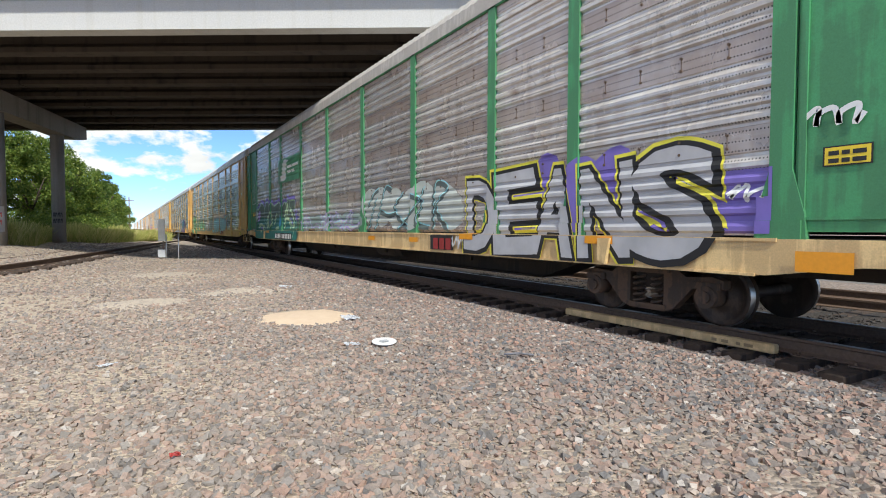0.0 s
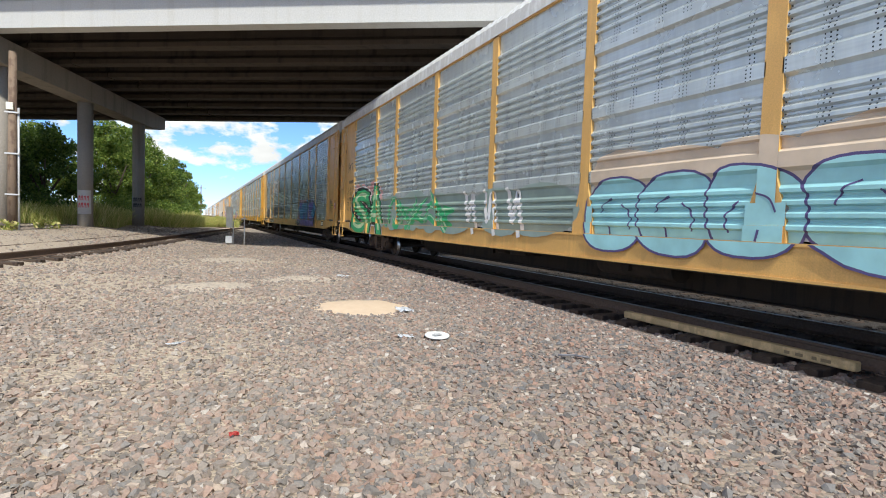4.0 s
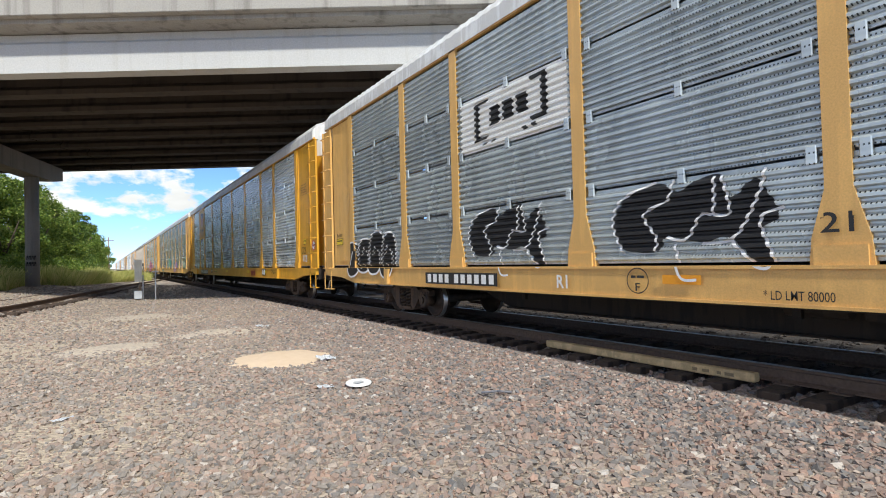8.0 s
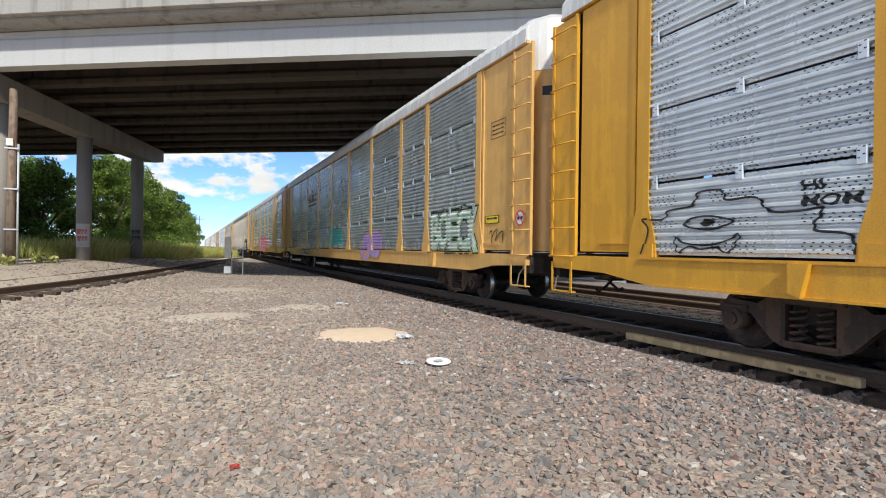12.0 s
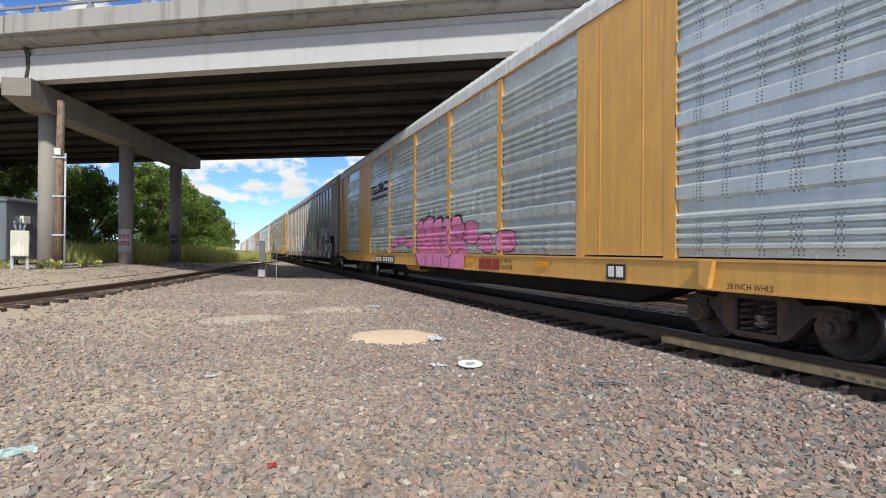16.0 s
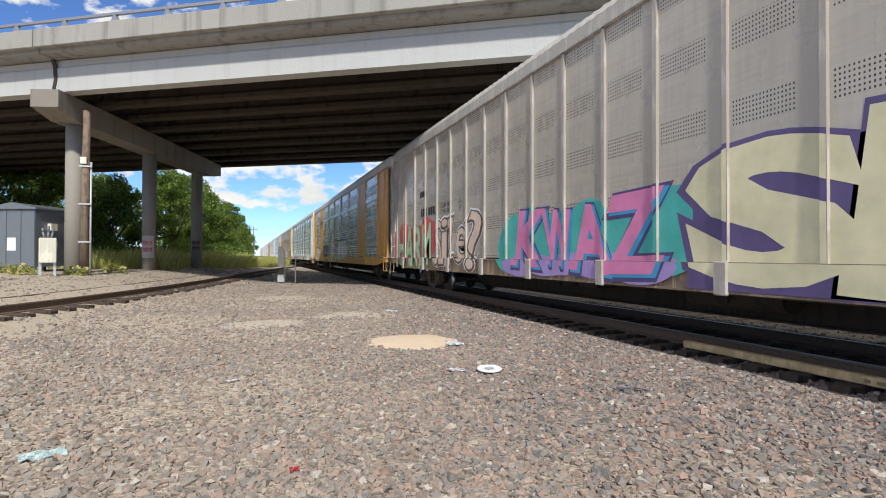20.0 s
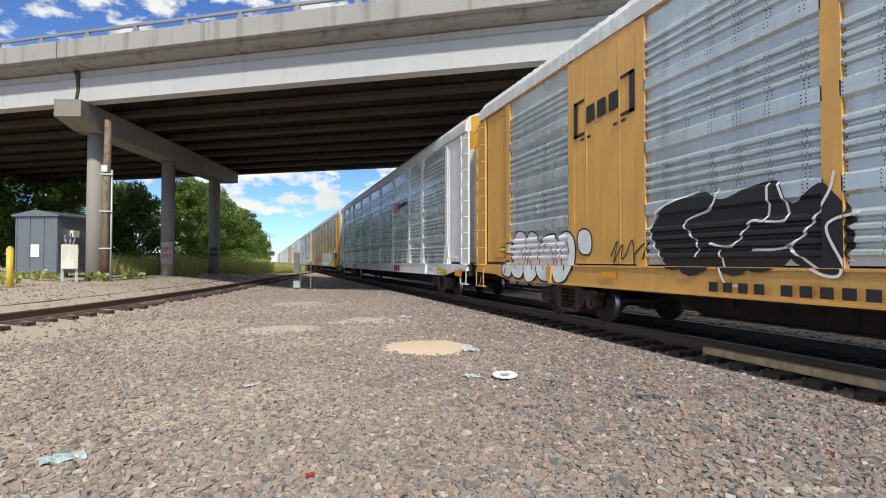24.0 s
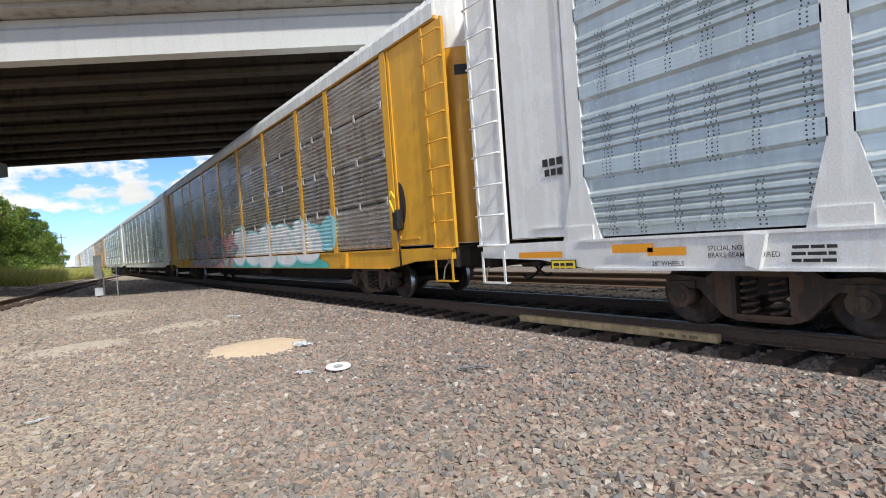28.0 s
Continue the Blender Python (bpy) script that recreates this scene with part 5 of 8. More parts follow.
cab = empty("signal_cabinet", pose(-14.1, 24.6, 0.76, 0, 0, 68), "grey galvanised signal cabinet with a peaked roof", "cabinet")
CL, CW, CH = 2.6, 1.75, 2.35
bm = bmesh.new(); box(bm, 0, CL, 0, CW, 0.12, CH, bevel=0.01); part("body", bm, STEELBOX, cab)
bm = bmesh.new(); prism(bm, [(-0.10, CH + 0.004), (CW + 0.10, CH + 0.004), (CW + 0.10, CH + 0.07), (CW / 2, CH + 0.27), (-0.10, CH + 0.07)], "x", -0.10, CL + 0.10); part("roof", bm, STEELBOX, cab, "shallow peaked metal roof")
for x in (0.15, CL - 0.15):
    for y in (0.12, CW - 0.12):
        bm = bmesh.new(); box(bm, x - 0.06, x + 0.06, y - 0.06, y + 0.06, -0.12, 0.12); part("foot", bm, STEELBOX, cab)
for y in (0.04, CW / 3, 2 * CW / 3, CW - 0.04):
    bm = bmesh.new(); box(bm, -0.025, -0.002, y - 0.03, y + 0.03, 0.16, CH - 0.03); part("seam", bm, STEELBOX, cab)
bm = bmesh.new(); box(bm, -0.018, -0.003, 0.75, 1.1, 0.75, 1.25); part("notice", bm, PAPER, cab, "white notice sheet")
for z in (0.85, 1.55):
    bm = bmesh.new(); box(bm, 0.6, 0.95, -0.16, -0.003, z, z + 0.28, bevel=0.015); part("side_box", bm, CREAM, cab, "small white service box")

ms = empty("meter_stand", pose(-12.75, 21.5, 0.62, 0, 0, 20), "cream meter box with grey conduits on a stand", "meter box")
for x in (-0.2, 0.2):
    bm = bmesh.new(); box(bm, x - 0.04, x + 0.04, -0.04, 0.04, -0.1, 0.6); part("leg", bm, PVC, ms)
bm = bmesh.new(); box(bm, -0.24, 0.24, -0.16, 0.12, 0.45, 1.30, bevel=0.02); part("box", bm, CREAM, ms)
for k, (x, lean) in enumerate(((-0.13, 0.0), (0.02, 0.0), (0.15, 0.0))):
    bm = bmesh.new(); tube(bm, (x * 0.6, 0, 1.28), (x, 0.02, 1.5), 0.04, 8); tube(bm, (x, 0.02, 1.5), (x + lean * 0.6, 0.02, 1.62 + 0.09 * (k % 2)), 0.04, 8); part("conduit", bm, STEELBOX, ms)

up = empty("utility_pole", pose(-12.07, 23.0, 0.6), "weathered wooden utility pole with a conduit", "utility pole")
bm = bmesh.new(); tube(bm, (0, 0, -0.2), (0.05, 0, 6.1), 0.15, 14, 0.115); part("shaft", bm, POLEWOOD, up)
bm = bmesh.new(); tube(bm, (0.21, -0.06, 0.0), (0.21, -0.04, 4.2), 0.035, 8); part("conduit", bm, PVC, up, "grey conduit strapped to the pole")
for z in (1.2, 2.6, 4.0):
    bm = bmesh.new(); box(bm, -0.16, 0.25, -0.16, -0.12, z, z + 0.05); part("strap", bm, PVC, up)
bm = bmesh.new(); box(bm, -0.10, 0.10, -0.22, -0.12, 4.1, 4.35, bevel=0.01); part("bracket", bm, CREAM, up)

for x, y in ((-13.15, 18.08), (-13.45, 17.75)):
    bo = empty("bollard", pose(x, y, ground_z(x, y)), "yellow painted steel bollard with a domed top", "bollard", "bollards by the cabinet")
    bm = bmesh.new(); tube(bm, (0, 0, -0.1), (0, 0, 1.1), 0.085, 14); tube(bm, (0, 0, 1.1), (0, 0, 1.16), 0.085, 14, 0.04); part("shaft", bm, BOLLARD, bo)

# spray tags on two of the columns
for i, (cx, cy, z, col) in enumerate(((-11.03, 29.73, 1.75, "red"), (-9.36, 35.28, 1.9, "black"))):
    tg = empty("column_tag", pose(cx, cy, z), "faded spray-painted tag on a concrete column", "graffiti")
    if i == 0:
        # paler grey patch behind the tag on the first column
        bm = bmesh.new()
        rows = [[bm.verts.new((0.318 * math.cos(a), 0.318 * math.sin(a), zz)) for a in np.linspace(-2.6, -0.6, 14)] for zz in (-0.55, 0.55)]
        for k in range(13):
            bm.faces.new((rows[0][k], rows[0][k + 1], rows[1][k + 1], rows[1][k])).smooth = True
        part("pale_patch", bm, spray("pale_grey", (0.55, 0.54, 0.53)), tg, "pale grey patch round the front of the column")
    for row in (0.18, -0.15):
        for k in range(4):
            a = -2.3 + k * 0.36
            bm = bmesh.new()
            arc = [(0.323 * math.cos(a + d), 0.323 * math.sin(a + d), row + h) for d, h in ((0, -0.11), (0.05, 0.11), (0.13, 0.02), (0.2, 0.12), (0.22, -0.1))]
            for p, q in zip(arc, arc[1:]):
                tube(bm, p, q, 0.014, 5)
            part("stroke", bm, SP[col], tg)

# ---- trees, bushes, grass ----
LEAF_A = leaf_material("leaf_green", (0.05, 0.10, 0.012), (0.125, 0.20, 0.024), (0.26, 0.31, 0.055))
LEAF_D = leaf_material("leaf_dark_green", (0.035, 0.075, 0.012), (0.08, 0.15, 0.022), (0.17, 0.24, 0.04))
GRASS = leaf_material("tall_grass", (0.20, 0.28, 0.05), (0.48, 0.48, 0.13), (0.74, 0.64, 0.32))
BARK = weathered("grey_brown_bark", (0.11, 0.085, 0.065), (0.05, 0.04, 0.03), 0.5, 0.95, 0, 4)


def leaf_cloud(rng, centres, radii, per, size):
    n = len(centres) * per
    c = np.repeat(np.array(centres), per, axis=0)
    r = np.repeat(np.array(radii), per)
    d = rng.normal(size=(n, 3))
    d /= np.linalg.norm(d, axis=1)[:, None]
    pos = c + d * (r * rng.uniform(0.35, 1.0, n) ** 0.6)[:, None] * np.array([1, 1, 0.8])
    u = rng.normal(size=(n, 3))
    u /= np.linalg.norm(u, axis=1)[:, None]
    w = np.cross(u, rng.normal(size=(n, 3)))
    w /= np.linalg.norm(w, axis=1)[:, None] + 1e-9
    s = size * rng.uniform(0.6, 1.4, n)[:, None]
    v = np.stack([pos - u * s, pos + w * s * 0.55, pos + u * s, pos - w * s * 0.55], 1).reshape(-1, 3)
    f = np.arange(n * 4).reshape(n, 4)
    return raw_mesh(v, f)


def build_tree(height, width, seed, dark=False):
    rng = np.random.default_rng(seed)
    tree = empty("tree", None, "leafy green deciduous tree with a dense uneven crown" if not dark else "dark green deciduous tree with a dense crown", "tree", "trees along the siding")
    bm = bmesh.new()
    h0 = height * 0.30
    tube(bm, (0, 0, -0.3), (0.1, 0.05, h0), 0.17, 9, 0.12)
    tips = []
    for k in range(6):
        a = k * math.tau / 6 + rng.uniform(-0.4, 0.4)
        tip = (math.cos(a) * width * 0.30, math.sin(a) * width * 0.30, height * rng.uniform(0.5, 0.8))
        tube(bm, (0.1, 0.05, h0 * rng.uniform(0.7, 1.0)), tip, 0.09, 6, 0.03)
        tips.append(tip)
    part("trunk", bm, BARK, tree, "grey-brown trunk with spreading limbs")
    centres, radii = [], []
    for k in range(62):
        a, q = rng.uniform(0, math.tau), rng.random() ** 0.5
        f = rng.uniform(0.10, 0.95)
        env = math.sin(math.pi * min(0.08 + 0.92 * f, 1.0)) ** 0.55 * (1.12 - 0.3 * f)
        centres.append((math.cos(a) * q * env * width * 0.5, math.sin(a) * q * env * width * 0.5, height * f))
        radii.append(rng.uniform(0.5, 1.05) * width / 6.5)
    me = leaf_cloud(rng, centres, radii, 330, 0.098)
    part("crown", me, LEAF_D if dark else LEAF_A, tree)
    return tree


protos = [build_tree(8.4, 6.4, 21), build_tree(7.4, 6.0, 22, True), build_tree(9.2, 6.8, 23), build_tree(6.6, 5.6, 24)]
spots = [(-12.6, 50.5, 0), (-16.5, 47.5, 1), (-21.5, 46.5, 2), (-27.0, 47.0, 0), (-33.0, 48.5, 2), (-39.5, 49.0, 1), (-46.0, 50.0, 0), (-11.6, 58.0, 2), (-18.5, 55.0, 0),
         (-10.6, 66.5, 0), (-10.2, 75.5, 1), (-9.6, 85.0, 2), (-9.3, 96.0, 0), (-8.8, 108.0, 2), (-8.4, 121.0, 0), (-24.0, 55.0, 2), (-31.0, 56.5, 0), (-14.3, 63.0, 2),
         (-38.0, 38.0, 2), (-44.0, 30.0, 0), (-1.0 - 5.5, 215.0, 2), (-9.5, 140.0, 2), (-53.0, 46.0, 2), (-29.0, 43.0, 3), (-23.5, 41.5, 3), (-35.0, 42.0, 3)]
used = set()
for i, (x, y, k) in enumerate(spots):
    m = pose(x, y, ground_z(x, y) - 0.05, 0, 0, 47 * i)
    if k not in used:
        used.add(k)
        protos[k].matrix_world = m
    else:
        copy_thing(protos[k], m)

rngb = np.random.default_rng(77)
for i, (x, y, r) in enumerate(((-14.0, 44.0, 1.2), (-10.6, 46.5, 1.3), (-17.5, 42.0, 1.1), (-20.5, 40.5, 1.2), (-12.5, 40.5, 0.8), (-9.2, 52.0, 1.5), (-8.6, 60.0, 1.6), (-8.2, 70.0, 1.7), (-26.0, 39.5, 1.3), (-15.5, 39.0, 0.8))):
    bush = empty("bush", pose(x, y, ground_z(x, y)), "rounded green roadside bush among weeds", "bush", "bushes by the siding")
    cs = [(rngb.uniform(-r, r), rngb.uniform(-r, r), rngb.uniform(0.2, 1.3 * r)) for _ in range(14)]
    part("foliage", leaf_cloud(rngb, cs, [0.55 * r] * 14, 170, 0.075), LEAF_A if i % 2 else LEAF_D, bush)


def grass_field():
    rng = np.random.default_rng(9)
    n = 110000
    y = rng.uniform(30.0, 95.0, n) ** 1.0
    edge = np.array([side_x(v) for v in y])
    x = edge - 1.6 - rng.random(n) ** 1.5 * 7.5
    far = y > 62
    x[far] = -2.2 - rng.random(far.sum()) * 6.0
    near = (y < 38) & (x > -9.8)
    keep = ~near
    x, y = x[keep], y[keep]
    n = len(x)
    z = np.array([ground_z(a, b) for a, b in zip(x, y)])
    clump = np.array([0.5 + 0.5 * noise.noise((a * 0.5, b * 0.3, 4.0)) for a, b in zip(x, y)])
    h = rng.uniform(0.25, 1.05, n) * (0.35 + 1.1 * clump)
    ang = rng.uniform(0, math.tau, n)
    w = rng.uniform(0.006, 0.018, n)
    lean = rng.normal(0, 0.36, (n, 2)) * h[:, None]
    dx, dy = np.cos(ang) * w, np.sin(ang) * w
    v = np.stack([np.stack([x - dx, y - dy, z - 0.05], -1), np.stack([x + dx, y + dy, z - 0.05], -1),
                  np.stack([x + dx * 0.5 + lean[:, 0], y + dy * 0.5 + lean[:, 1], z + h], -1), np.stack([x - dx * 0.5 + lean[:, 0], y - dy * 0.5 + lean[:, 1], z + h], -1)], 1).reshape(-1, 3)
    me = raw_mesh(v, np.arange(n * 4).reshape(n, 4))
    tagged(part("tall_grass", me, GRASS), "tall yellow-green grass and weeds beside the siding", "grass", kind="stuff")


grass_field()
# sparse weeds at the foot of the cabinet and pole
for i, (x, y) in enumerate(((-13.6, 21.8), (-12.2, 22.4), (-13.9, 19.6), (-11.6, 25.2), (-14.6, 23.2))):
    wd = empty("weed_clump", pose(x, y, ground_z(x, y)), "small dry weed clump on bare ground", "weed", "weeds near the cabinet")
    rw = np.random.default_rng(100 + i)
    part("foliage", leaf_cloud(rw, [(0, 0, 0.15), (0.25, 0.1, 0.12), (-0.2, 0.1, 0.1)], [0.3, 0.25, 0.2], 50, 0.07), GRASS, wd)

for x, y, h in ((-5.6, 150.0, 9.0), (-7.0, 190.0, 9.5)):
    fp = empty("far_utility_pole", pose(x, y, 0), "distant wooden utility pole with a crossarm", "utility pole", "distant poles")
    bm = bmesh.new(); tube(bm, (0, 0, 0), (0, 0, h), 0.16, 8, 0.11); part("shaft", bm, POLEWOOD, fp)
    bm = bmesh.new(); box(bm, -1.1, 1.1, -0.06, 0.06, h - 0.9, h - 0.75); part("crossarm", bm, POLEWOOD, fp)

# ---- lettering and graffiti on the cars ----
from mathutils import geometry

GLYPHS = {}


def glyph(text, offset=0.0):
    """Triangles of a string in the built-in font: vertices (n, 2), faces, and the size of its plain box."""
    key = (text, round(offset, 3))
    if key not in GLYPHS:
        cu = bpy.data.curves.new("glyph", "FONT")
        cu.body = text
        cu.offset = offset
        cu.resolution_u = 3
        cu.fill_mode = "FRONT"
        ob = new("glyph", cu)
        bpy.context.view_layer.update()
        me = bpy.data.meshes.new_from_object(ob.evaluated_get(bpy.context.evaluated_depsgraph_get()))
        vs = np.array([v.co[:2] for v in me.vertices]) if len(me.vertices) else np.zeros((0, 2))
        fs = [tuple(p.vertices) for p in me.polygons]
        bpy.data.objects.remove(ob)
        bpy.data.curves.remove(cu)
        bpy.data.meshes.remove(me)
        GLYPHS[key] = (vs, fs)
    return GLYPHS[key]


def drape(car, name, verts, faces, mat, lift, label="", parent=None, ranks=None):
    """Lays flat shapes given in (y, z) on the ribbed side of a car, following ridges, posts and sill."""
    k = CARS.index(car)
    spec = SPECS[k]
    style = spec["style"]
    verts = np.asarray(verts, dtype=float)
    if not len(verts):
        return None
    bm = bmesh.new()
    vs = [bm.verts.new((0, y, z)) for y, z in verts]
    rank = bm.faces.layers.int.new("rank")
    for n, f in enumerate(faces):
        try:
            bm.faces.new([vs[i] for i in f])[rank] = ranks[n] if ranks else 0
        except ValueError:
            pass
    z_lo, z_hi = verts[:, 1].min(), verts[:, 1].max()
    y_lo, y_hi = verts[:, 0].min(), verts[:, 0].max()
    zc = [DECK - 0.02, SILL0 + 0.004, EAVE] + ([1.5] if spec["gusset"] in ("flare", "big") else [])
    for row in PROFILES[style]:
        zc += [z for z, d in row]
    posts = spec.get("ribs") or spec.get("bays", BAYS)
    bays = spec.get("bays", BAYS)

    def post_w(z):
        if spec.get("ribs"):
            return 0.035
        return 0.22 if spec["gusset"] in ("flare", "big") and z < 1.5 else 0.105
    yc = []
    for p in posts:
        for w in {post_w(1.2), post_w(2.5)}:
            yc += [p - w, p + w]
    for z in sorted(set(round(v, 4) for v in zc)):
        if z_lo + 1e-4 < z < z_hi - 1e-4:
            bmesh.ops.bisect_plane(bm, geom=bm.verts[:] + bm.edges[:] + bm.faces[:], plane_co=(0, 0, z), plane_no=(0, 0, 1), dist=1e-5)
    for y in yc:
        if y_lo + 1e-4 < y < y_hi - 1e-4:
            bmesh.ops.bisect_plane(bm, geom=bm.verts[:] + bm.edges[:] + bm.faces[:], plane_co=(0, y, 0), plane_no=(0, 1, 0), dist=1e-5)
    out_v, out_f, index = [], [], {}
    for f in bm.faces:
        c = f.calc_center_median()
        if c.z < SILL0 + 0.004 or c.z > EAVE:
            continue
        if c.z < DECK - 0.02:
            region, x = "sill", -1.606
        elif abs(c.y) > 12.1:
            region, x = "end", -PX - (0.02 if abs(c.y) < 13.38 else 0.05)
        else:
            near_post = min((abs(c.y - p), p) for p in posts)
            bay = next((i for i, (a, b) in enumerate(zip(bays, bays[1:])) if a <= c.y <= b), 0)
            if near_post[0] < post_w(c.z):
                region, x = "post", -(PX + (0.079 if c.z < DECK + 0.17 and not spec.get("ribs") and spec["gusset"] != "none" else 0.054))
            elif bay in spec.get("sheets", ()) or any(bay == i for i, r in spec.get("half_sheets", ())) and c.z > 3.0:
                region, x = "sheet", -PX - 0.056
            else:
                region, x = "panel", None
                if style == "stack" and not any(r[0][0] <= c.z <= r[-1][0] for r in PROFILES[style]):
                    continue
        ids = []
        for v in f.verts:
            key = (round(v.co.y, 5), round(v.co.z, 5), region, None if x is None else round(x, 3), f[rank])
            if key not in index:
                xx = x if x is not None else -(PX + depth_at(style, v.co.z))
                index[key] = len(out_v)
                out_v.append((xx - lift - 0.0004 * f[rank], v.co.y, v.co.z))
            ids.append(index[key])
        if len(set(ids)) == len(ids):
            out_f.append(ids)
    bm.free()
    me = bpy.data.meshes.new("mesh")
    me.from_pydata(out_v, [], out_f)
    return part(name, me, mat, parent or car, label)


def place(vs, box_, cell=None):
    """Unit coordinates (u right, v up) to (y, z) in the box (y left, y right, z bottom, z top)."""
    y0, y1, z0, z1 = box_
    return np.stack([y0 + (y1 - y0) * vs[:, 0], z0 + (z1 - z0) * vs[:, 1]], -1)


def letters(text, offset, seed, wild=1.0, overlap=1.12):
    """A hand-painted word in unit coordinates, each letter stretched, leaning and a little off the line."""
    rng = random.Random(seed)
    n = len(text)
    V, F, R, off = [], [], [], 0
    for i, ch in enumerate(text):
        lean, up, big, turn = rng.uniform(-0.12, 0.16) * wild, rng.uniform(-0.05, 0.05) * wild, 1 + rng.uniform(-0.08, 0.10) * wild, rng.uniform(-0.07, 0.07) * wild
        if ch == " ":
            continue
        v0, _ = glyph(ch)
        v, f = glyph(ch, offset)
        lo, hi = v0.min(0), v0.max(0)
        u = (v - lo) / np.maximum(hi - lo, 1e-3) - 0.5
        u = u * np.array([overlap, 1.0]) * big
        bulge = 1 + 0.18 * wild * np.cos(np.pi * u[:, 1:2])
        u = np.concatenate([u[:, :1] * bulge + lean * u[:, 1:2], u[:, 1:2] + turn * u[:, :1]], 1)
        u = np.stack([(i + 0.5 + u[:, 0]) / n, 0.5 + up + u[:, 1]], -1)
        V.append(u)
        F += [tuple(a + off for a in t) for t in f]
        R += [i] * len(f)
        off += len(u)
    return np.concatenate(V), F, R


def word(k, text, box_, layers, seed=1, wild=1.0, overlap=1.12, label=""):
    """layers: (material, weight, right, up), painted one over the other."""
    for n, (mat, weight, du, dv) in enumerate(layers):
        v, f, r = letters(text, weight, seed, wild, overlap)
        p = place(v + np.array([du, dv]), box_)
        drape(CARS[k], "graffiti_layer", p, f, SP[mat], 0.003 + 0.003 * n, label if n == len(layers) - 1 else "", ranks=r)


def hand_text(k, lines, box_, mat, seed, weight=0.0):
    """Hand-written lines, each letter a little off."""
    y0, y1, z0, z1 = box_
    longest = max(len(s) for s in lines)
    h = (z1 - z0) / len(lines)
    for i, s in enumerate(lines):
        v, f, r = letters(s, weight, seed + i, 1.3, 0.72)
        top = z1 - i * h
        w = (y1 - y0) * len(s) / longest
        p = place(v, (y0, y0 + w, top - 0.80 * h, top))
        p[:, 1] += 0.10 * h * (p[:, 0] - y0) / (y1 - y0)
        drape(CARS[k], "lettering", p, f, mat, 0.006, ranks=r)


def ribbon(pts, width):
    """A painted stroke along points, in the same coordinates as the points."""
    pts = np.asarray(pts, dtype=float)
    d = np.gradient(pts, axis=0)
    nrm = np.stack([-d[:, 1], d[:, 0]], -1)
    nrm /= np.linalg.norm(nrm, axis=1)[:, None] + 1e-9
    n = len(pts)
    v = np.concatenate([pts + nrm * width / 2, pts - nrm * width / 2])
    return v, [(i, i + 1, n + i + 1, n + i) for i in range(n - 1)]


def curve_through(points, steps=7):
    p = np.asarray(points, dtype=float)
    out = []
    for i in range(len(p) - 1):
        a, b, c, d = p[max(i - 1, 0)], p[i], p[i + 1], p[min(i + 2, len(p) - 1)]
        for s in np.linspace(0, 1, steps, endpoint=False):
            out.append(0.5 * ((2 * b) + (c - a) * s + (2 * a - 5 * b + 4 * c - d) * s * s + (3 * b - a - 3 * c + d) * s ** 3))
    out.append(p[-1])
    return np.array(out)


def stroke(k, points, box_, mat, width, lift=0.012, label=""):
    v, f = ribbon(place(curve_through(points), box_), width)
    drape(CARS[k], "paint_stroke", v, f, SP[mat], lift, label)


def tag(k, box_, mat, width, seed, n=9, label=""):
    """An unreadable looping hand-style line."""
    rng = random.Random(seed)
    pts = [(0.0, rng.uniform(0.3, 0.7))]
    for i in range(n):
        x = (i + 0.5) / n
        pts += [(x + rng.uniform(-0.04, 0.10), rng.uniform(0.75, 1.0)), (x + rng.uniform(-0.10, 0.05), rng.uniform(0.0, 0.3)), (x + 0.06, rng.uniform(0.35, 0.7))]
    stroke(k, pts, box_, mat, width, label=label)


def blob(rng, cx, cy, rx, ry, grow=0.0, n=26, power=2.6):
    out = []
    w = [rng.uniform(-0.10, 0.10) for _ in range(4)]
    for i in range(n):
        a = i * math.tau / n
        c, s = math.cos(a), math.sin(a)
        r = 1 + w[0] * math.cos(2 * a + 1) + w[1] * math.cos(3 * a) + w[2] * math.sin(2 * a)
        out.append((cx + (rx * r + grow) * math.copysign(abs(c) ** (2 / power), c), cy + (ry * r + grow) * math.copysign(abs(s) ** (2 / power), s)))
    return out


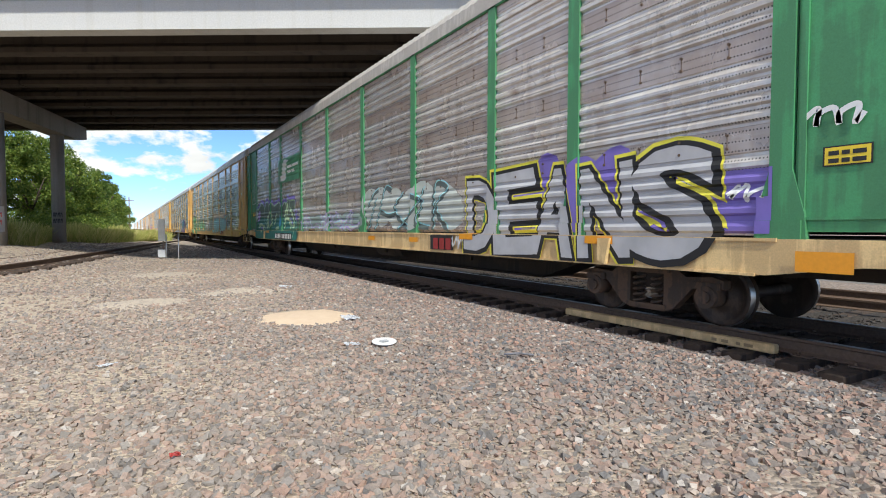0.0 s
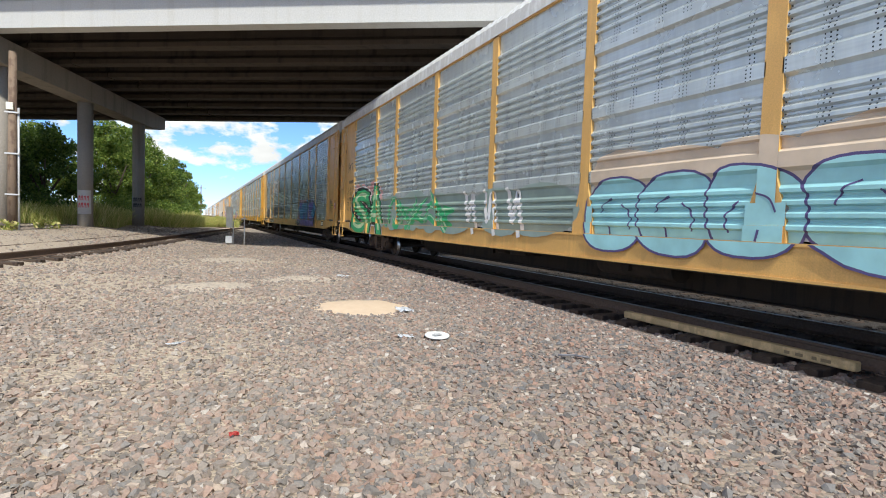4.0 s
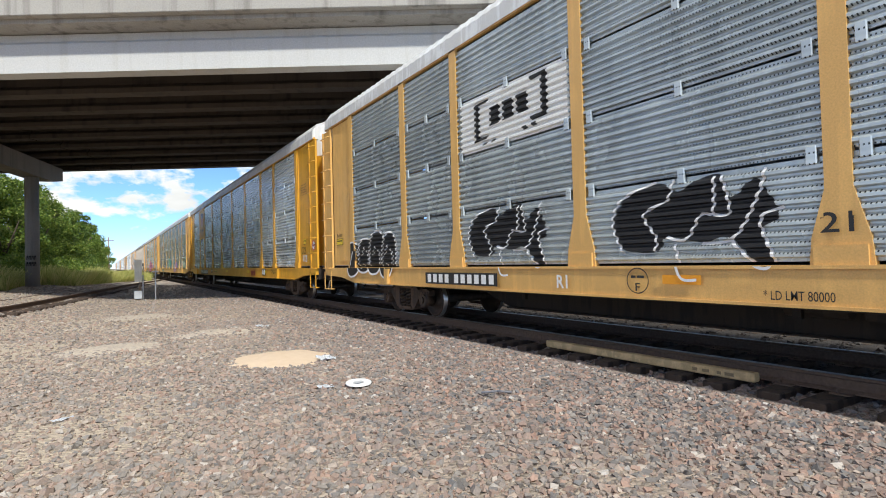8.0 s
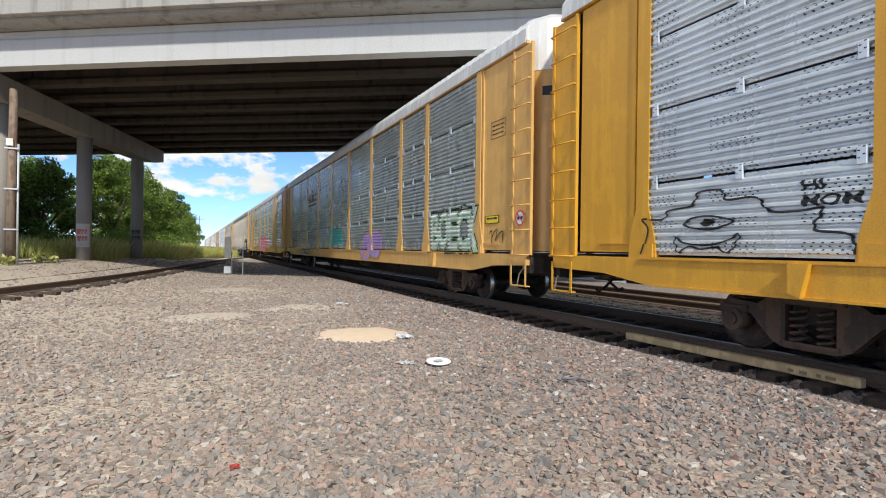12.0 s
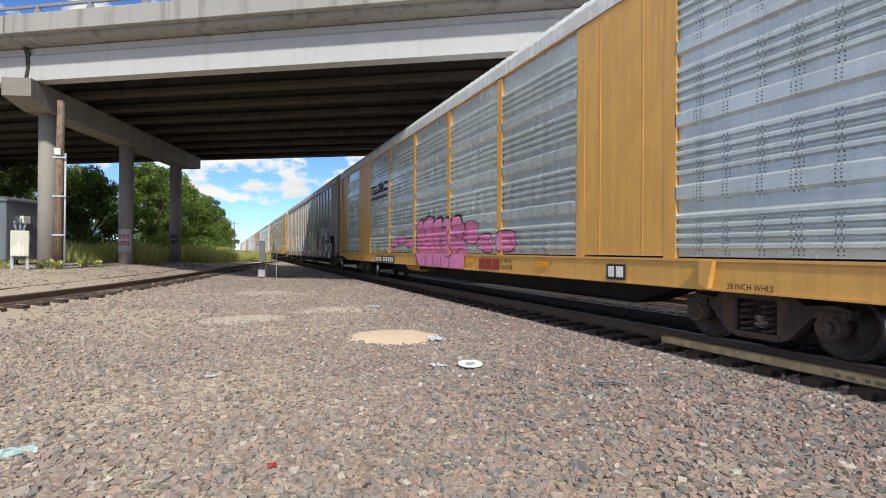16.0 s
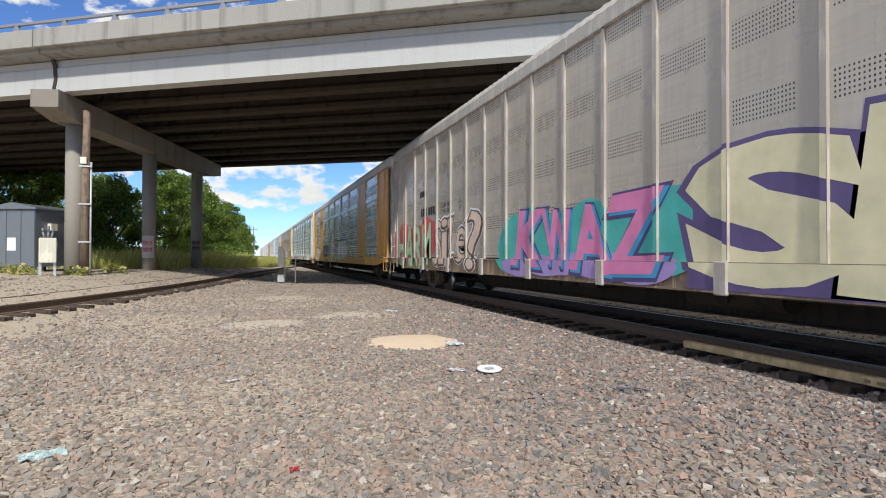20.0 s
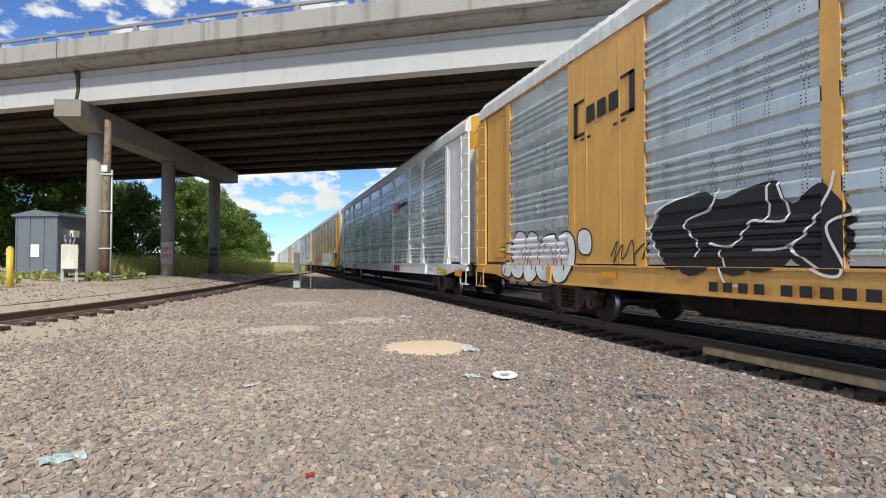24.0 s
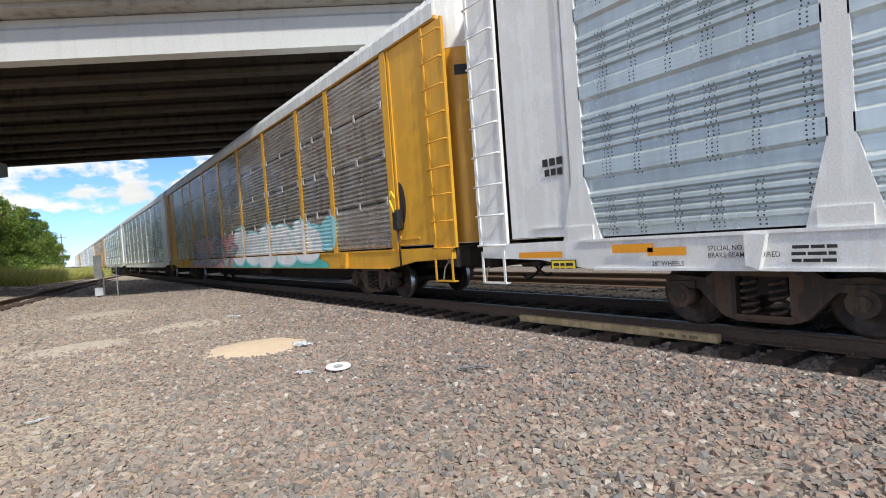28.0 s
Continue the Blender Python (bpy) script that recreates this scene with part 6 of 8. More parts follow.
def throw_up(k, box_, count, fill, line, halo=None, seed=1, inner=True, thick=0.05, label=""):
    """Overlapping bubble shapes: outline, fill and short inner ticks; no letters."""
    y0, y1, z0, z1 = box_
    W, H = abs(y1 - y0), z1 - z0
    for n, (mat, grow) in enumerate([(halo, 2.4 * thick)] * bool(halo) + [(line, thick), (fill, 0.0)]):
        rng = random.Random(seed)
        V, F = [], []
        for i in range(count):
            cx = (i + 0.5) / count * W
            pts = blob(rng, cx, H * (0.5 + rng.uniform(-0.07, 0.08)), W / count * rng.uniform(0.52, 0.64), H * rng.uniform(0.38, 0.5), grow)
            F.append(tuple(range(len(V), len(V) + len(pts))))
            V += pts
        V = np.array(V)
        p = np.stack([y0 - V[:, 0], z0 + V[:, 1]], -1)
        ranks = [3 * i + n for i in range(count)]
        drape(CARS[k], "graffiti_layer", p, F, SP[mat], 0.003, label if mat == fill else "", ranks=ranks)
    if inner:
        rng = random.Random(seed + 7)
        top = 0.006 + 0.0012 * count
        for i in range(count):
            u, a = (i + 0.5) / count, 0.26 / count
            s = rng.choice((-1, 1))
            stroke(k, [(u - s * a, 0.30), (u - s * a * 1.1, 0.48), (u - s * a * 0.5, 0.64)], box_, line, thick * 0.8, top)
            if rng.random() < 0.7:
                stroke(k, [(u + s * a * 0.2, 0.72), (u + s * a * 0.8, 0.66), (u + s * a * 1.1, 0.52)], box_, line, thick * 0.7, top)
            if rng.random() < 0.5:
                stroke(k, [(u + s * a * 0.4, 0.22), (u + s * a * 0.5, 0.34)], box_, line, thick * 0.9, top)


def wild_pieces(rng, count, W, H):
    """Arches, blades, crescents and arrow tips that overlap along a strip; each a centre line with widths."""
    cell = W / count
    out = []
    for i in range(count):
        c = (i + 0.5) * cell
        kinds = rng.sample(("arch", "blade", "moon", "blade", "tip", "wave"), 4)
        for kind in kinds:
            x, y = c + rng.uniform(-0.42, 0.42) * cell, H * rng.uniform(0.36, 0.62)
            wide = min(H, 1.5 * cell) * rng.uniform(0.17, 0.26)
            if kind == "arch":
                r, h = 0.30 * cell * rng.uniform(0.8, 1.2), H * rng.uniform(0.7, 0.95)
                pts = [(x - r * 1.1, 0.06 * H), (x - r, h * 0.6), (x - 0.5 * r, h), (x + 0.6 * r, h * 1.02), (x + r, h * 0.6), (x + r * 1.25, h * 0.25)]
                ws = (1.25, 1.0, 0.9, 0.9, 1.0, 0.35)
            elif kind == "blade":
                lean = rng.uniform(-0.5, 0.5) * cell
                pts = [(x - lean, 0.05 * H), (x - 0.2 * lean, 0.4 * H), (x + 0.5 * lean, 0.75 * H), (x + lean, H * rng.uniform(0.92, 1.08))]
                ws = (1.3, 1.15, 0.8, 0.05)
            elif kind == "moon":
                r, a0 = 0.34 * min(cell, H), rng.uniform(0, math.tau)
                pts = [(x + r * math.cos(a0 + t), y + 0.9 * r * math.sin(a0 + t)) for t in np.linspace(0, rng.uniform(2.8, 4.0), 7)]
                ws = (0.1, 0.7, 1.1, 1.2, 1.1, 0.7, 0.1)
            elif kind == "tip":
                s = rng.choice((-1, 1))
                pts = [(x - s * 0.2 * cell, y), (x + s * 0.02 * cell, y + 0.02 * H), (x + s * 0.05 * cell, y + 0.02 * H), (x + s * 0.5 * cell, y + 0.10 * H)]
                ws = (0.7, 0.8, 1.9, 0.03)
            else:
                pts = [(x - 0.5 * cell, y - 0.22 * H), (x - 0.2 * cell, y - 0.05 * H), (x + 0.15 * cell, y - 0.2 * H), (x + 0.55 * cell, y + 0.02 * H)]
                ws = (0.15, 0.95, 1.0, 0.1)
            line = curve_through(pts, 6)
            out.append((line, wide * np.interp(np.linspace(0, 1, len(line)), np.linspace(0, 1, len(ws)), ws)))
    return out


def spikes(k, box_, count, mats, seed, label="", edge=0.085):
    """A wild painted strip: a field with overlapping outlined pieces and highlights; no letters."""
    y0, y1, z0, z1 = box_
    W, H = abs(y1 - y0), z1 - z0
    bg, fill, line, shine = mats
    rng = random.Random(seed)
    V, F = [], []
    for i in range(2 * count):
        pts = blob(rng, (i + 0.5) / (2 * count) * W, H * (0.46 + rng.uniform(-0.05, 0.05)), W / count * 0.36, H * rng.uniform(0.42, 0.52), 0, 22, 2.4)
        F.append(tuple(range(len(V), len(V) + len(pts))))
        V += pts
    V = np.array(V)
    drape(CARS[k], "graffiti_layer", np.stack([y0 - V[:, 0], z0 + V[:, 1]], -1), F, SP[bg], 0.003, ranks=list(range(2 * count)))
    base = 0.004 + 0.0008 * count
    pieces = wild_pieces(rng, count, W, H)
    for n, mat in enumerate((line, fill, shine)):
        V, F, R, off = [], [], [], 0
        for i, (p, w) in enumerate(pieces):
            d = np.gradient(p, axis=0)
            d /= np.linalg.norm(d, axis=1)[:, None] + 1e-9
            nr = np.stack([-d[:, 1], d[:, 0]], -1)
            if n == 0:
                q, ww = p.copy(), w + edge
                q[0] -= d[0] * 0.04
                q[-1] += d[-1] * 0.04
            elif n == 1:
                q, ww = p, w
            else:
                q, ww = p + nr * (0.24 * w)[:, None], 0.22 * w
            nr = nr * (ww / 2)[:, None]
            m = len(q)
            V.append(np.concatenate([q + nr, q - nr]))
            F += [(off + j, off + j + 1, off + m + j + 1, off + m + j) for j in range(m - 1)]
            R += [3 * i + n] * (m - 1)
            off += 2 * m
        V = np.concatenate(V)
        V[:, 1] = np.clip(V[:, 1], -0.02 * H, 1.12 * H)
        drape(CARS[k], "graffiti_layer", np.stack([y0 - V[:, 0], z0 + V[:, 1]], -1), F, SP[mat], base, label if n == 1 else "", ranks=R)


def blocks(k, box_, count, mats, seed, label="", edge=0.09):
    """Angular block shapes side by side with cut-in notches, fangs and slits; no letters."""
    y0, y1, z0, z1 = box_
    W, H = abs(y1 - y0), z1 - z0
    bg, fill, line = mats
    rng = random.Random(seed)
    cell = W / count
    solid, cuts = [], []
    for i in range(count):
        c, r = (i + 0.5) * cell, 0.47 * cell
        a, b, d, e = (rng.uniform(-0.09, 0.09) for _ in range(4))
        poly = [(c - r * 1.02, H * 0.02), (c + r * (1.0 + a), H * 0.0), (c + r * (1.06 + b), H * 0.34), (c + r * 0.9, H * 0.55), (c + r * (1.02 + d), H * (0.95 + e)), (c + r * 0.2, H * (1.0 + b)), (c - r * (0.95 + a), H * (0.93 + d)), (c - r * 0.86, H * 0.5)]
        solid.append(np.array(poly))
        q = 0.17 * cell
        picks = rng.sample(("fang", "notch", "slit", "swoosh", "fang"), 3)
        for kind in picks:
            if kind == "fang":
                s, u = rng.choice((-1, 1)), rng.uniform(-1.2, 1.2) * q
                base = 0.0 if s > 0 else 0.97 * H
                cuts.append([(c + u - 0.7 * q, base), (c + u + 0.7 * q, base), (c + u + 0.9 * s * q, base + s * 0.40 * H)])
            elif kind == "notch":
                s = rng.choice((-1, 1))
                cuts.append([(c + s * r * 1.1, 0.42 * H), (c + s * r * 1.1, 0.60 * H), (c + s * q * 0.9, 0.50 * H)])
            elif kind == "slit":
                cuts.append([(c + q * 1.2, 0.60 * H), (c + q * 1.6, 0.62 * H), (c + q * 1.5, 0.9 * H), (c + q * 1.25, 0.88 * H)])
            else:
                cuts.append([(c - r * 0.8, 0.47 * H), (c - 0.2 * r, 0.53 * H), (c + 0.4 * r, 0.46 * H), (c + 0.3 * r, 0.42 * H), (c - 0.2 * r, 0.475 * H)])

    def lay(polys, mat, lift, tag_="", ranks=None):
        V, F = [], []
        for p in polys:
            F.append(tuple(range(len(V), len(V) + len(p))))
            V += [tuple(v) for v in p]
        V = np.array(V)
        drape(CARS[k], "graffiti_layer", np.stack([y0 - V[:, 0], z0 + V[:, 1]], -1), F, SP[mat], lift, tag_, ranks=ranks)

    def grown(p, g):
        m = p.mean(0)
        d = p - m
        return m + d * (1 + g / np.maximum(np.abs(d).max(0), 1e-3))
    n = list(range(count))
    lay([grown(p, 2.4 * edge) for p in solid], bg, 0.003, ranks=n)
    lay([grown(p, edge) for p in solid], line, 0.008, ranks=[3 * i for i in n])
    lay(solid, fill, 0.0084, label, [3 * i for i in n])
    lay(cuts, line, 0.010 + 0.0012 * count, ranks=[i % 3 for i in range(len(cuts))])


def shape(k, points, box_, mat, lift=0.004, label=""):
    """A filled area inside a closed smooth line, in unit coordinates of the box."""
    loop = curve_through(list(points) + [points[0]], 4)[:-1]
    tris = geometry.tessellate_polygon([[Vector((u, v, 0)) for u, v in loop]])
    drape(CARS[k], "graffiti_layer", place(loop, box_), [tuple(t) for t in tris], mat if isinstance(mat, bpy.types.Material) else SP[mat], lift, label)


def ring(k, y, z, r, mat, width=0.02, lift=0.006):
    pts = [(y + r * math.cos(a), z + r * math.sin(a)) for a in np.linspace(0, math.tau, 29)]
    v, f = ribbon(pts, width)
    drape(CARS[k], "painted_ring", v, f, mat, lift)


def bubble_outline(k, box_, mat, width, skip=(), label=""):
    """Loose one-line bubble shapes left unfilled."""
    lines = [[(0, .5), (.1, .52), (.11, .28), (.17, .31), (.15, .92), (.19, 1.03), (.26, .97), (.24, .47)],
             [(.25, .47), (.3, .84), (.39, 1.0), (.48, .91), (.46, .65), (.35, .64), (.4, .44), (.52, .45), (.55, .2), (.43, 0), (.28, .03), (.27, .3)],
             [(.53, .93), (.61, .93), (.68, .6), (.67, .19), (.56, .02), (.51, .13), (.53, .93)],
             [(.67, .78), (.73, .99), (.81, .98), (.88, .78), (.88, .56), (.78, .62)],
             [(.81, .57), (.91, .36), (1.0, 0), (.85, .02), (.7, .22)],
             [(.1, .52), (-.01, .42), (.04, .08), (.19, .03), (.25, .23)]]
    for n, pts in enumerate(lines):
        if n not in skip:
            stroke(k, pts, box_, mat, width, 0.012, label if n == 1 else "")


def twin_columns(k, box_, mat, width):
    """Two tall looped outlines side by side."""
    for pts in ([(.38, .95), (.12, .72), (.0, .4), (.1, .08), (.36, .0)], [(.52, .95), (.42, .55), (.45, .18), (.7, .0), (.95, .15), (.95, .45), (.72, .55)], [(.36, .9), (.48, .6), (.4, .3), (.36, .02)], [(.6, 1.0), (.78, 1.03), (.85, .72), (.52, .62)]):
        stroke(k, pts, box_, mat, width)


def creature(k, box_, width):
    """Outline doodle of a spiky round creature with one eye and two fangs."""
    stroke(k, [(0, 0.0), (0.04, 0.42), (0.0, 0.6), (0.12, 0.58), (0.16, 0.72), (0.29, 0.78), (0.33, 0.97), (0.44, 0.97), (0.47, 0.82), (0.60, 0.82), (0.66, 0.62), (0.78, 0.60), (0.86, 0.62), (0.83, 0.36), (0.95, 0.28), (0.97, 0.0)], box_, "black", width, 0.012, "black outline doodle of a round creature")
    stroke(k, [(0.19, 0.30), (0.215, 0.04), (0.27, 0.14), (0.34, 0.10), (0.42, 0.13), (0.48, 0.05), (0.53, 0.32), (0.45, 0.2), (0.34, 0.16), (0.25, 0.2), (0.19, 0.30)], box_, "black", width * 0.8)
    stroke(k, [(0.24, 0.50), (0.30, 0.58), (0.37, 0.60), (0.44, 0.57), (0.50, 0.50), (0.43, 0.42), (0.36, 0.40), (0.29, 0.43), (0.24, 0.50)], box_, "black", width * 0.85)
    shape(k, [(0.33, 0.50), (0.37, 0.56), (0.41, 0.50), (0.37, 0.44)], box_, "black", 0.012)


def shades_doodle(k, box_):
    """Outline doodle of a jagged face in dark glasses."""
    stroke(k, [(.04, .17), (.11, .22), (.07, .42), (.26, .49), (.23, .73), (.42, .74), (.40, .94), (.54, .94), (.57, .83), (.79, .79), (.75, .67), (.78, .55), (.89, .46), (.99, .46)], box_, "black", 0.028, 0.012, "black outline doodle of a jagged face in dark glasses")
    stroke(k, [(.92, .44), (.91, .33), (.93, .26), (.94, .17), (1.03, .09)], box_, "black", 0.03)
    stroke(k, [(.38, .59), (.46, .68), (.55, .68), (.68, .61)], box_, "black", 0.03)
    shape(k, [(.38, .59), (.46, .67), (.53, .67), (.51, .53), (.47, .48), (.42, .51)], box_, "black", 0.012)
    shape(k, [(.57, .66), (.68, .61), (.65, .48), (.63, .46), (.60, .51)], box_, "black", 0.012)
    for u in (.45, .61):
        stroke(k, [(u, .53), (u + .02, .58), (u + .035, .62)], box_, "white", 0.022, 0.016)
    stroke(k, [(.42, .40), (.48, .35), (.55, .26), (.61, .34), (.69, .38)], box_, "black", 0.022)
    stroke(k, [(.52, .20), (.55, .18), (.55, .26)], box_, "black", 0.02)


def five_bubbles(k, box_, label=""):
    """Five plump letter-like loops side by side, in one thin line."""
    for n, pts in enumerate((
            [(.04, .59), (.02, .39), (.16, .08), (.29, .25), (.27, .56), (.33, .85), (.22, 1.0), (.14, .91), (.11, .58), (.24, .45)],
            [(.29, .86), (.37, .96), (.48, .90), (.52, .71), (.44, .54), (.54, .46), (.52, .14), (.39, .06), (.33, .21), (.34, .71)],
            [(.55, .77), (.62, .93), (.70, .87), (.74, .67), (.69, .50), (.75, .33), (.70, .14), (.59, .14), (.55, .45), (.55, .77)],
            [(.76, .76), (.82, .93), (.90, .89), (.87, .67), (.84, .48), (.90, .35), (.92, .12), (.83, .09), (.77, .29), (.76, .76)],
            [(.91, .93), (1.0, .96), (.99, .77), (.96, .62), (.91, .60), (.88, .73), (.91, .93)],
            [(.91, .48), (.98, .53), (.98, .28), (.92, .16)], [(.64, .14), (.77, .15), (.92, .09), (.92, .02), (.77, .06), (.64, .14)])):
        stroke(k, pts, box_, "black", 0.026, 0.012, label if n == 1 else "")


def black_piece(k, box_, label=""):
    """A solid black angular piece with a few thin white lines."""
    shape(k, [(0, .61), (.11, .87), (.34, .98), (.45, .86), (.6, .97), (.71, .97), (.76, .73), (.87, .89), (.92, .8), (.99, .52), (.9, .37), (.96, .07), (.88, .07), (.74, .33), (.59, .29), (.38, .37), (.32, .21), (.1, .23), (.02, .4)], box_, "black", 0.005, label)
    for pts in ([(.08, .19), (0, .54), (.07, .84), (.32, 1.0)], [(.3, .21), (.31, .37), (.23, .64), (.39, .78), (.43, 1.0)], [(.38, .37), (.5, .33), (.59, .58), (.66, .6), (.67, .97)], [(.71, .97), (.75, .59), (.66, .57)],
                [(.59, .28), (.77, .33), (.9, .75), (.93, .98)], [(1.01, .59), (.9, .48), (.96, .07), (.88, .05), (.74, .32)], [(.43, .29), (.48, -.07), (.58, -.1)]):
        stroke(k, pts, box_, "white", 0.03, 0.012)


def stop_sign(k, y, z, r=0.15):
    """Round white decal with a red rim and slash."""
    shape(k, [(math.cos(a) * 0.5 + 0.5, math.sin(a) * 0.5 + 0.5) for a in np.linspace(0, math.tau, 12, endpoint=False)], (y + r, y - r, z - r, z + r), LWHITE, 0.022, "round white decal with a red slash")
    ring(k, y, z, r * 0.9, SP["red"], 0.035, 0.026)
    stroke(k, [(0.2, 0.75), (0.5, 0.5), (0.8, 0.25)], (y + r, y - r, z - r, z + r), "red", 0.03, 0.026)
    bars(k, (y + 0.6 * r, y - 0.6 * r, z - 0.03, z + 0.03), [2, 1, 2], LBLACK, 0.024)


def stencil_frame(k, box_, mat):
    """Thin painted frame round three lines of small unreadable writing."""
    y0, y1, z0, z1 = box_
    for a in ((y0, y1, z0, z0 + 0.012), (y0, y1, z1 - 0.012, z1), (y0, y0 - 0.012, z0, z1), (y1 + 0.012, y1, z0, z1)):
        rect(k, a, mat, 0.004, "stencil_line")
    for n in range(3):
        z = z1 - 0.08 - n * (z1 - z0 - 0.1) / 3
        bars(k, (y0 - 0.06, y1 + 0.06, z - 0.025, z), [4, 1, 3, 1, 2, 1, 4], mat, 0.005)


def plate_ring(k, y, z, mat):
    ring(k, y, z, 0.145, mat, 0.012)
    text(k, "F", (y + 0.03, y - 0.03, z - 0.12, z - 0.03), mat, 0.01)
    bars(k, (y + 0.09, y - 0.09, z + 0.03, z + 0.06), [2, .4, 3], mat, 0.006)


def rect(k, box_, mat, lift=0.004, name="painted_patch", label=""):
    v = place(np.array([(0, 0), (1, 0), (1, 1), (0, 1)], dtype=float), box_)
    return drape(CARS[k], name, v, [(0, 1, 2, 3)], mat, lift, label)


def cloud(k, box_, mat, seed, lift=0.0025, count=5):
    y0, y1, z0, z1 = box_
    rng = random.Random(seed)
    V, F = [], []
    for i in range(count):
        pts = blob(rng, (i + 0.5) / count + rng.uniform(-0.03, 0.03), 0.5 + rng.uniform(-0.1, 0.1), 0.75 / count, 0.45, 0, 20, 2.0)
        F.append(tuple(range(len(V), len(V) + len(pts))))
        V += pts
    drape(CARS[k], "graffiti_layer", place(np.array(V), box_), F, SP[mat], lift - 0.0015, ranks=[i % 3 for i in range(count)])


def text(k, body, box_, mat, weight=0.004, lift=0.006, label=""):
    v0, _ = glyph(body)
    v, f = glyph(body, weight)
    lo, hi = v0.min(0), v0.max(0)
    drape(CARS[k], "lettering", place((v - lo) / (hi - lo), box_), f, mat, lift, label)


def bars(k, box_, widths, mat, lift=0.007, label="", name="lettering_strip"):
    """Plain bars in place of writing; widths: bar and gap in turn."""
    total = sum(widths)
    u = 0.0
    for i, w in enumerate(widths):
        if i % 2 == 0:
            V = np.array([(u, 0.0), (u + w, 0.0), (u + w, total), (u, total)]) / total
            drape(CARS[k], name, place(V, box_), [(0, 1, 2, 3)], mat, lift, label)
        u += w


def number_panel(k, box_, back=True, mat=None):
    if back:
        rect(k, box_, LBLACK, 0.036, "number_panel", "black number panel with white bars")
    y0, y1, z0, z1 = box_
    m = 0.14 * (z1 - z0)
    w = y1 - y0
    bars(k, (y0 + w * 0.04, y0 + w * 0.96, z0 + m, z1 - m), [.7, .4, .7, .4, .7, .4, .7, 1.0, .7, .4, .7, .4, .7, .4, .7, .4, .7, .4, .7], mat or LWHITE, 0.040)


def reflector(k, y, w=0.45, mat=None, z=None):
    z = z or DECK - 0.21
    rect(k, (y + w / 2, y - w / 2, z, z + 0.10), mat or LORANGE, 0.004, "reflector_strip", "amber reflective strip")


def warning_sign(k, box_, lines):
    rect(k, box_, LBLACK, 0.004, "warning_sign", "yellow warning sign with black border")
    y0, y1, z0, z1 = box_
    w, h = y1 - y0, z1 - z0
    rect(k, (y0 + 0.04 * w, y1 - 0.04 * w, z0 + 0.07 * h, z1 - 0.07 * h), LYELLOW, 0.006, "sign_face")
    for i, s in enumerate(lines):
        a = z1 - h * (0.18 + 0.38 * (i + 0.75))
        b_ = (y0 + 0.12 * w, y1 - 0.12 * w, a, a + 0.22 * h)
        if s:
            text(k, s, b_, LBLACK, 0.012, 0.009)
        else:
            bars(k, b_, [4, 1, 3, 1, 5], LBLACK, 0.009)


def bracket_logo(k, box_, mat):
    """Square brackets round dark block shapes, with small squares below."""
    rect_parts = [(0, .07, .12, 1), (0, .2, .12, .2), (0, .2, .92, 1), (.93, 1, .12, 1), (.8, 1, .12, .2), (.8, 1, .92, 1), (.24, .38, .36, .76), (.43, .57, .36, .76), (.62, .76, .36, .76), (.13, .19, 0, .06), (.25, .31, 0, .06), (.69, .75, 0, .06), (.81, .87, 0, .06)]
    V, F = [], []
    for a, b, c, d in rect_parts:
        F.append(tuple(range(len(V), len(V) + 4)))
        V += [(a, c), (b, c), (b, d), (a, d)]
    V = np.array(V)
    V[:, 1] += 0.12 * (V[:, 0] - 0.5)
    drape(CARS[k], "logo_shape", place(V, box_), F, mat, 0.008, "dark bracket-shaped company mark")


def block_logo(k, box_, mat, label="company mark drawn as plain blocks"):
    """Three speed lines and block shapes."""
    V, F = [], []
    for a, b, c, d in ((0, .32, .78, .9), (.04, .36, .58, .7), (.08, .40, .38, .5), (.44, .58, .38, .95), (.60, .72, .38, .95), (.76, 1.0, .38, .55), (.82, 1.0, .78, .95), (0, .98, .05, .2)):
        F.append(tuple(range(len(V), len(V) + 4)))
        V += [(a, c), (b, c), (b + 0.03, d), (a + 0.03, d)]
    drape(CARS[k], "logo_shape", place(np.array(V), box_), F, mat, 0.008, label)


def red_mark(k, box_, mat):
    """Three plain dark red blocks in place of a company mark."""
    bars(k, box_, [1.0, 0.25, 1.0, 0.25, 1.0], mat, 0.016, "dark red company mark blocks", "logo_shape")



end_brake(CARS[6])

# green car
rect(0, (-11.31, -11.93, 1.13, 1.79), SP["purple"], 0.0025)
cloud(0, (-7.69, -10.8, 1.06, 2.25), "purple", 3)
word(0, "DEANS", (-6.48, -11.25, 0.87, 2.02), [("yellow", 0.095, 0, 0), ("black", 0.075, 0.003, -0.012), ("chrome", 0.035, 0, 0)], 4, 0.8, 0.88, "silver block-letter graffiti outlined in black and yellow")
cloud(0, (-1.55, -6.1, 1.12, 2.2), "pale", 6, 0.003, 6)
for pts in ([(0.02, .6), (.1, .85), (.18, .95)], [(.03, .1), (.1, .5), (.15, .75)], [(.13, .1), (.2, .5), (.27, .95), (.36, .9)], [(.2, .5), (.32, .4), (.42, .45)], [(.5, .8), (.4, .5), (.58, .1)],
            [(.44, .1), (.56, .35), (.66, .55), (.74, .85)], [(.6, .75), (.72, .6), (.66, .25), (.8, .15)], [(.84, .1), (.84, .5), (.86, .9), (.97, .8), (.86, .5), (.98, .1)]):
    stroke(0, pts, (-1.7, -5.9, 1.0, 2.2), "soot", 0.10, 0.006, "faded grey-green graffiti")
    stroke(0, [(u + 0.012, v + 0.05) for u, v in pts], (-1.7, -5.9, 1.0, 2.2), "cyan", 0.03, 0.009)
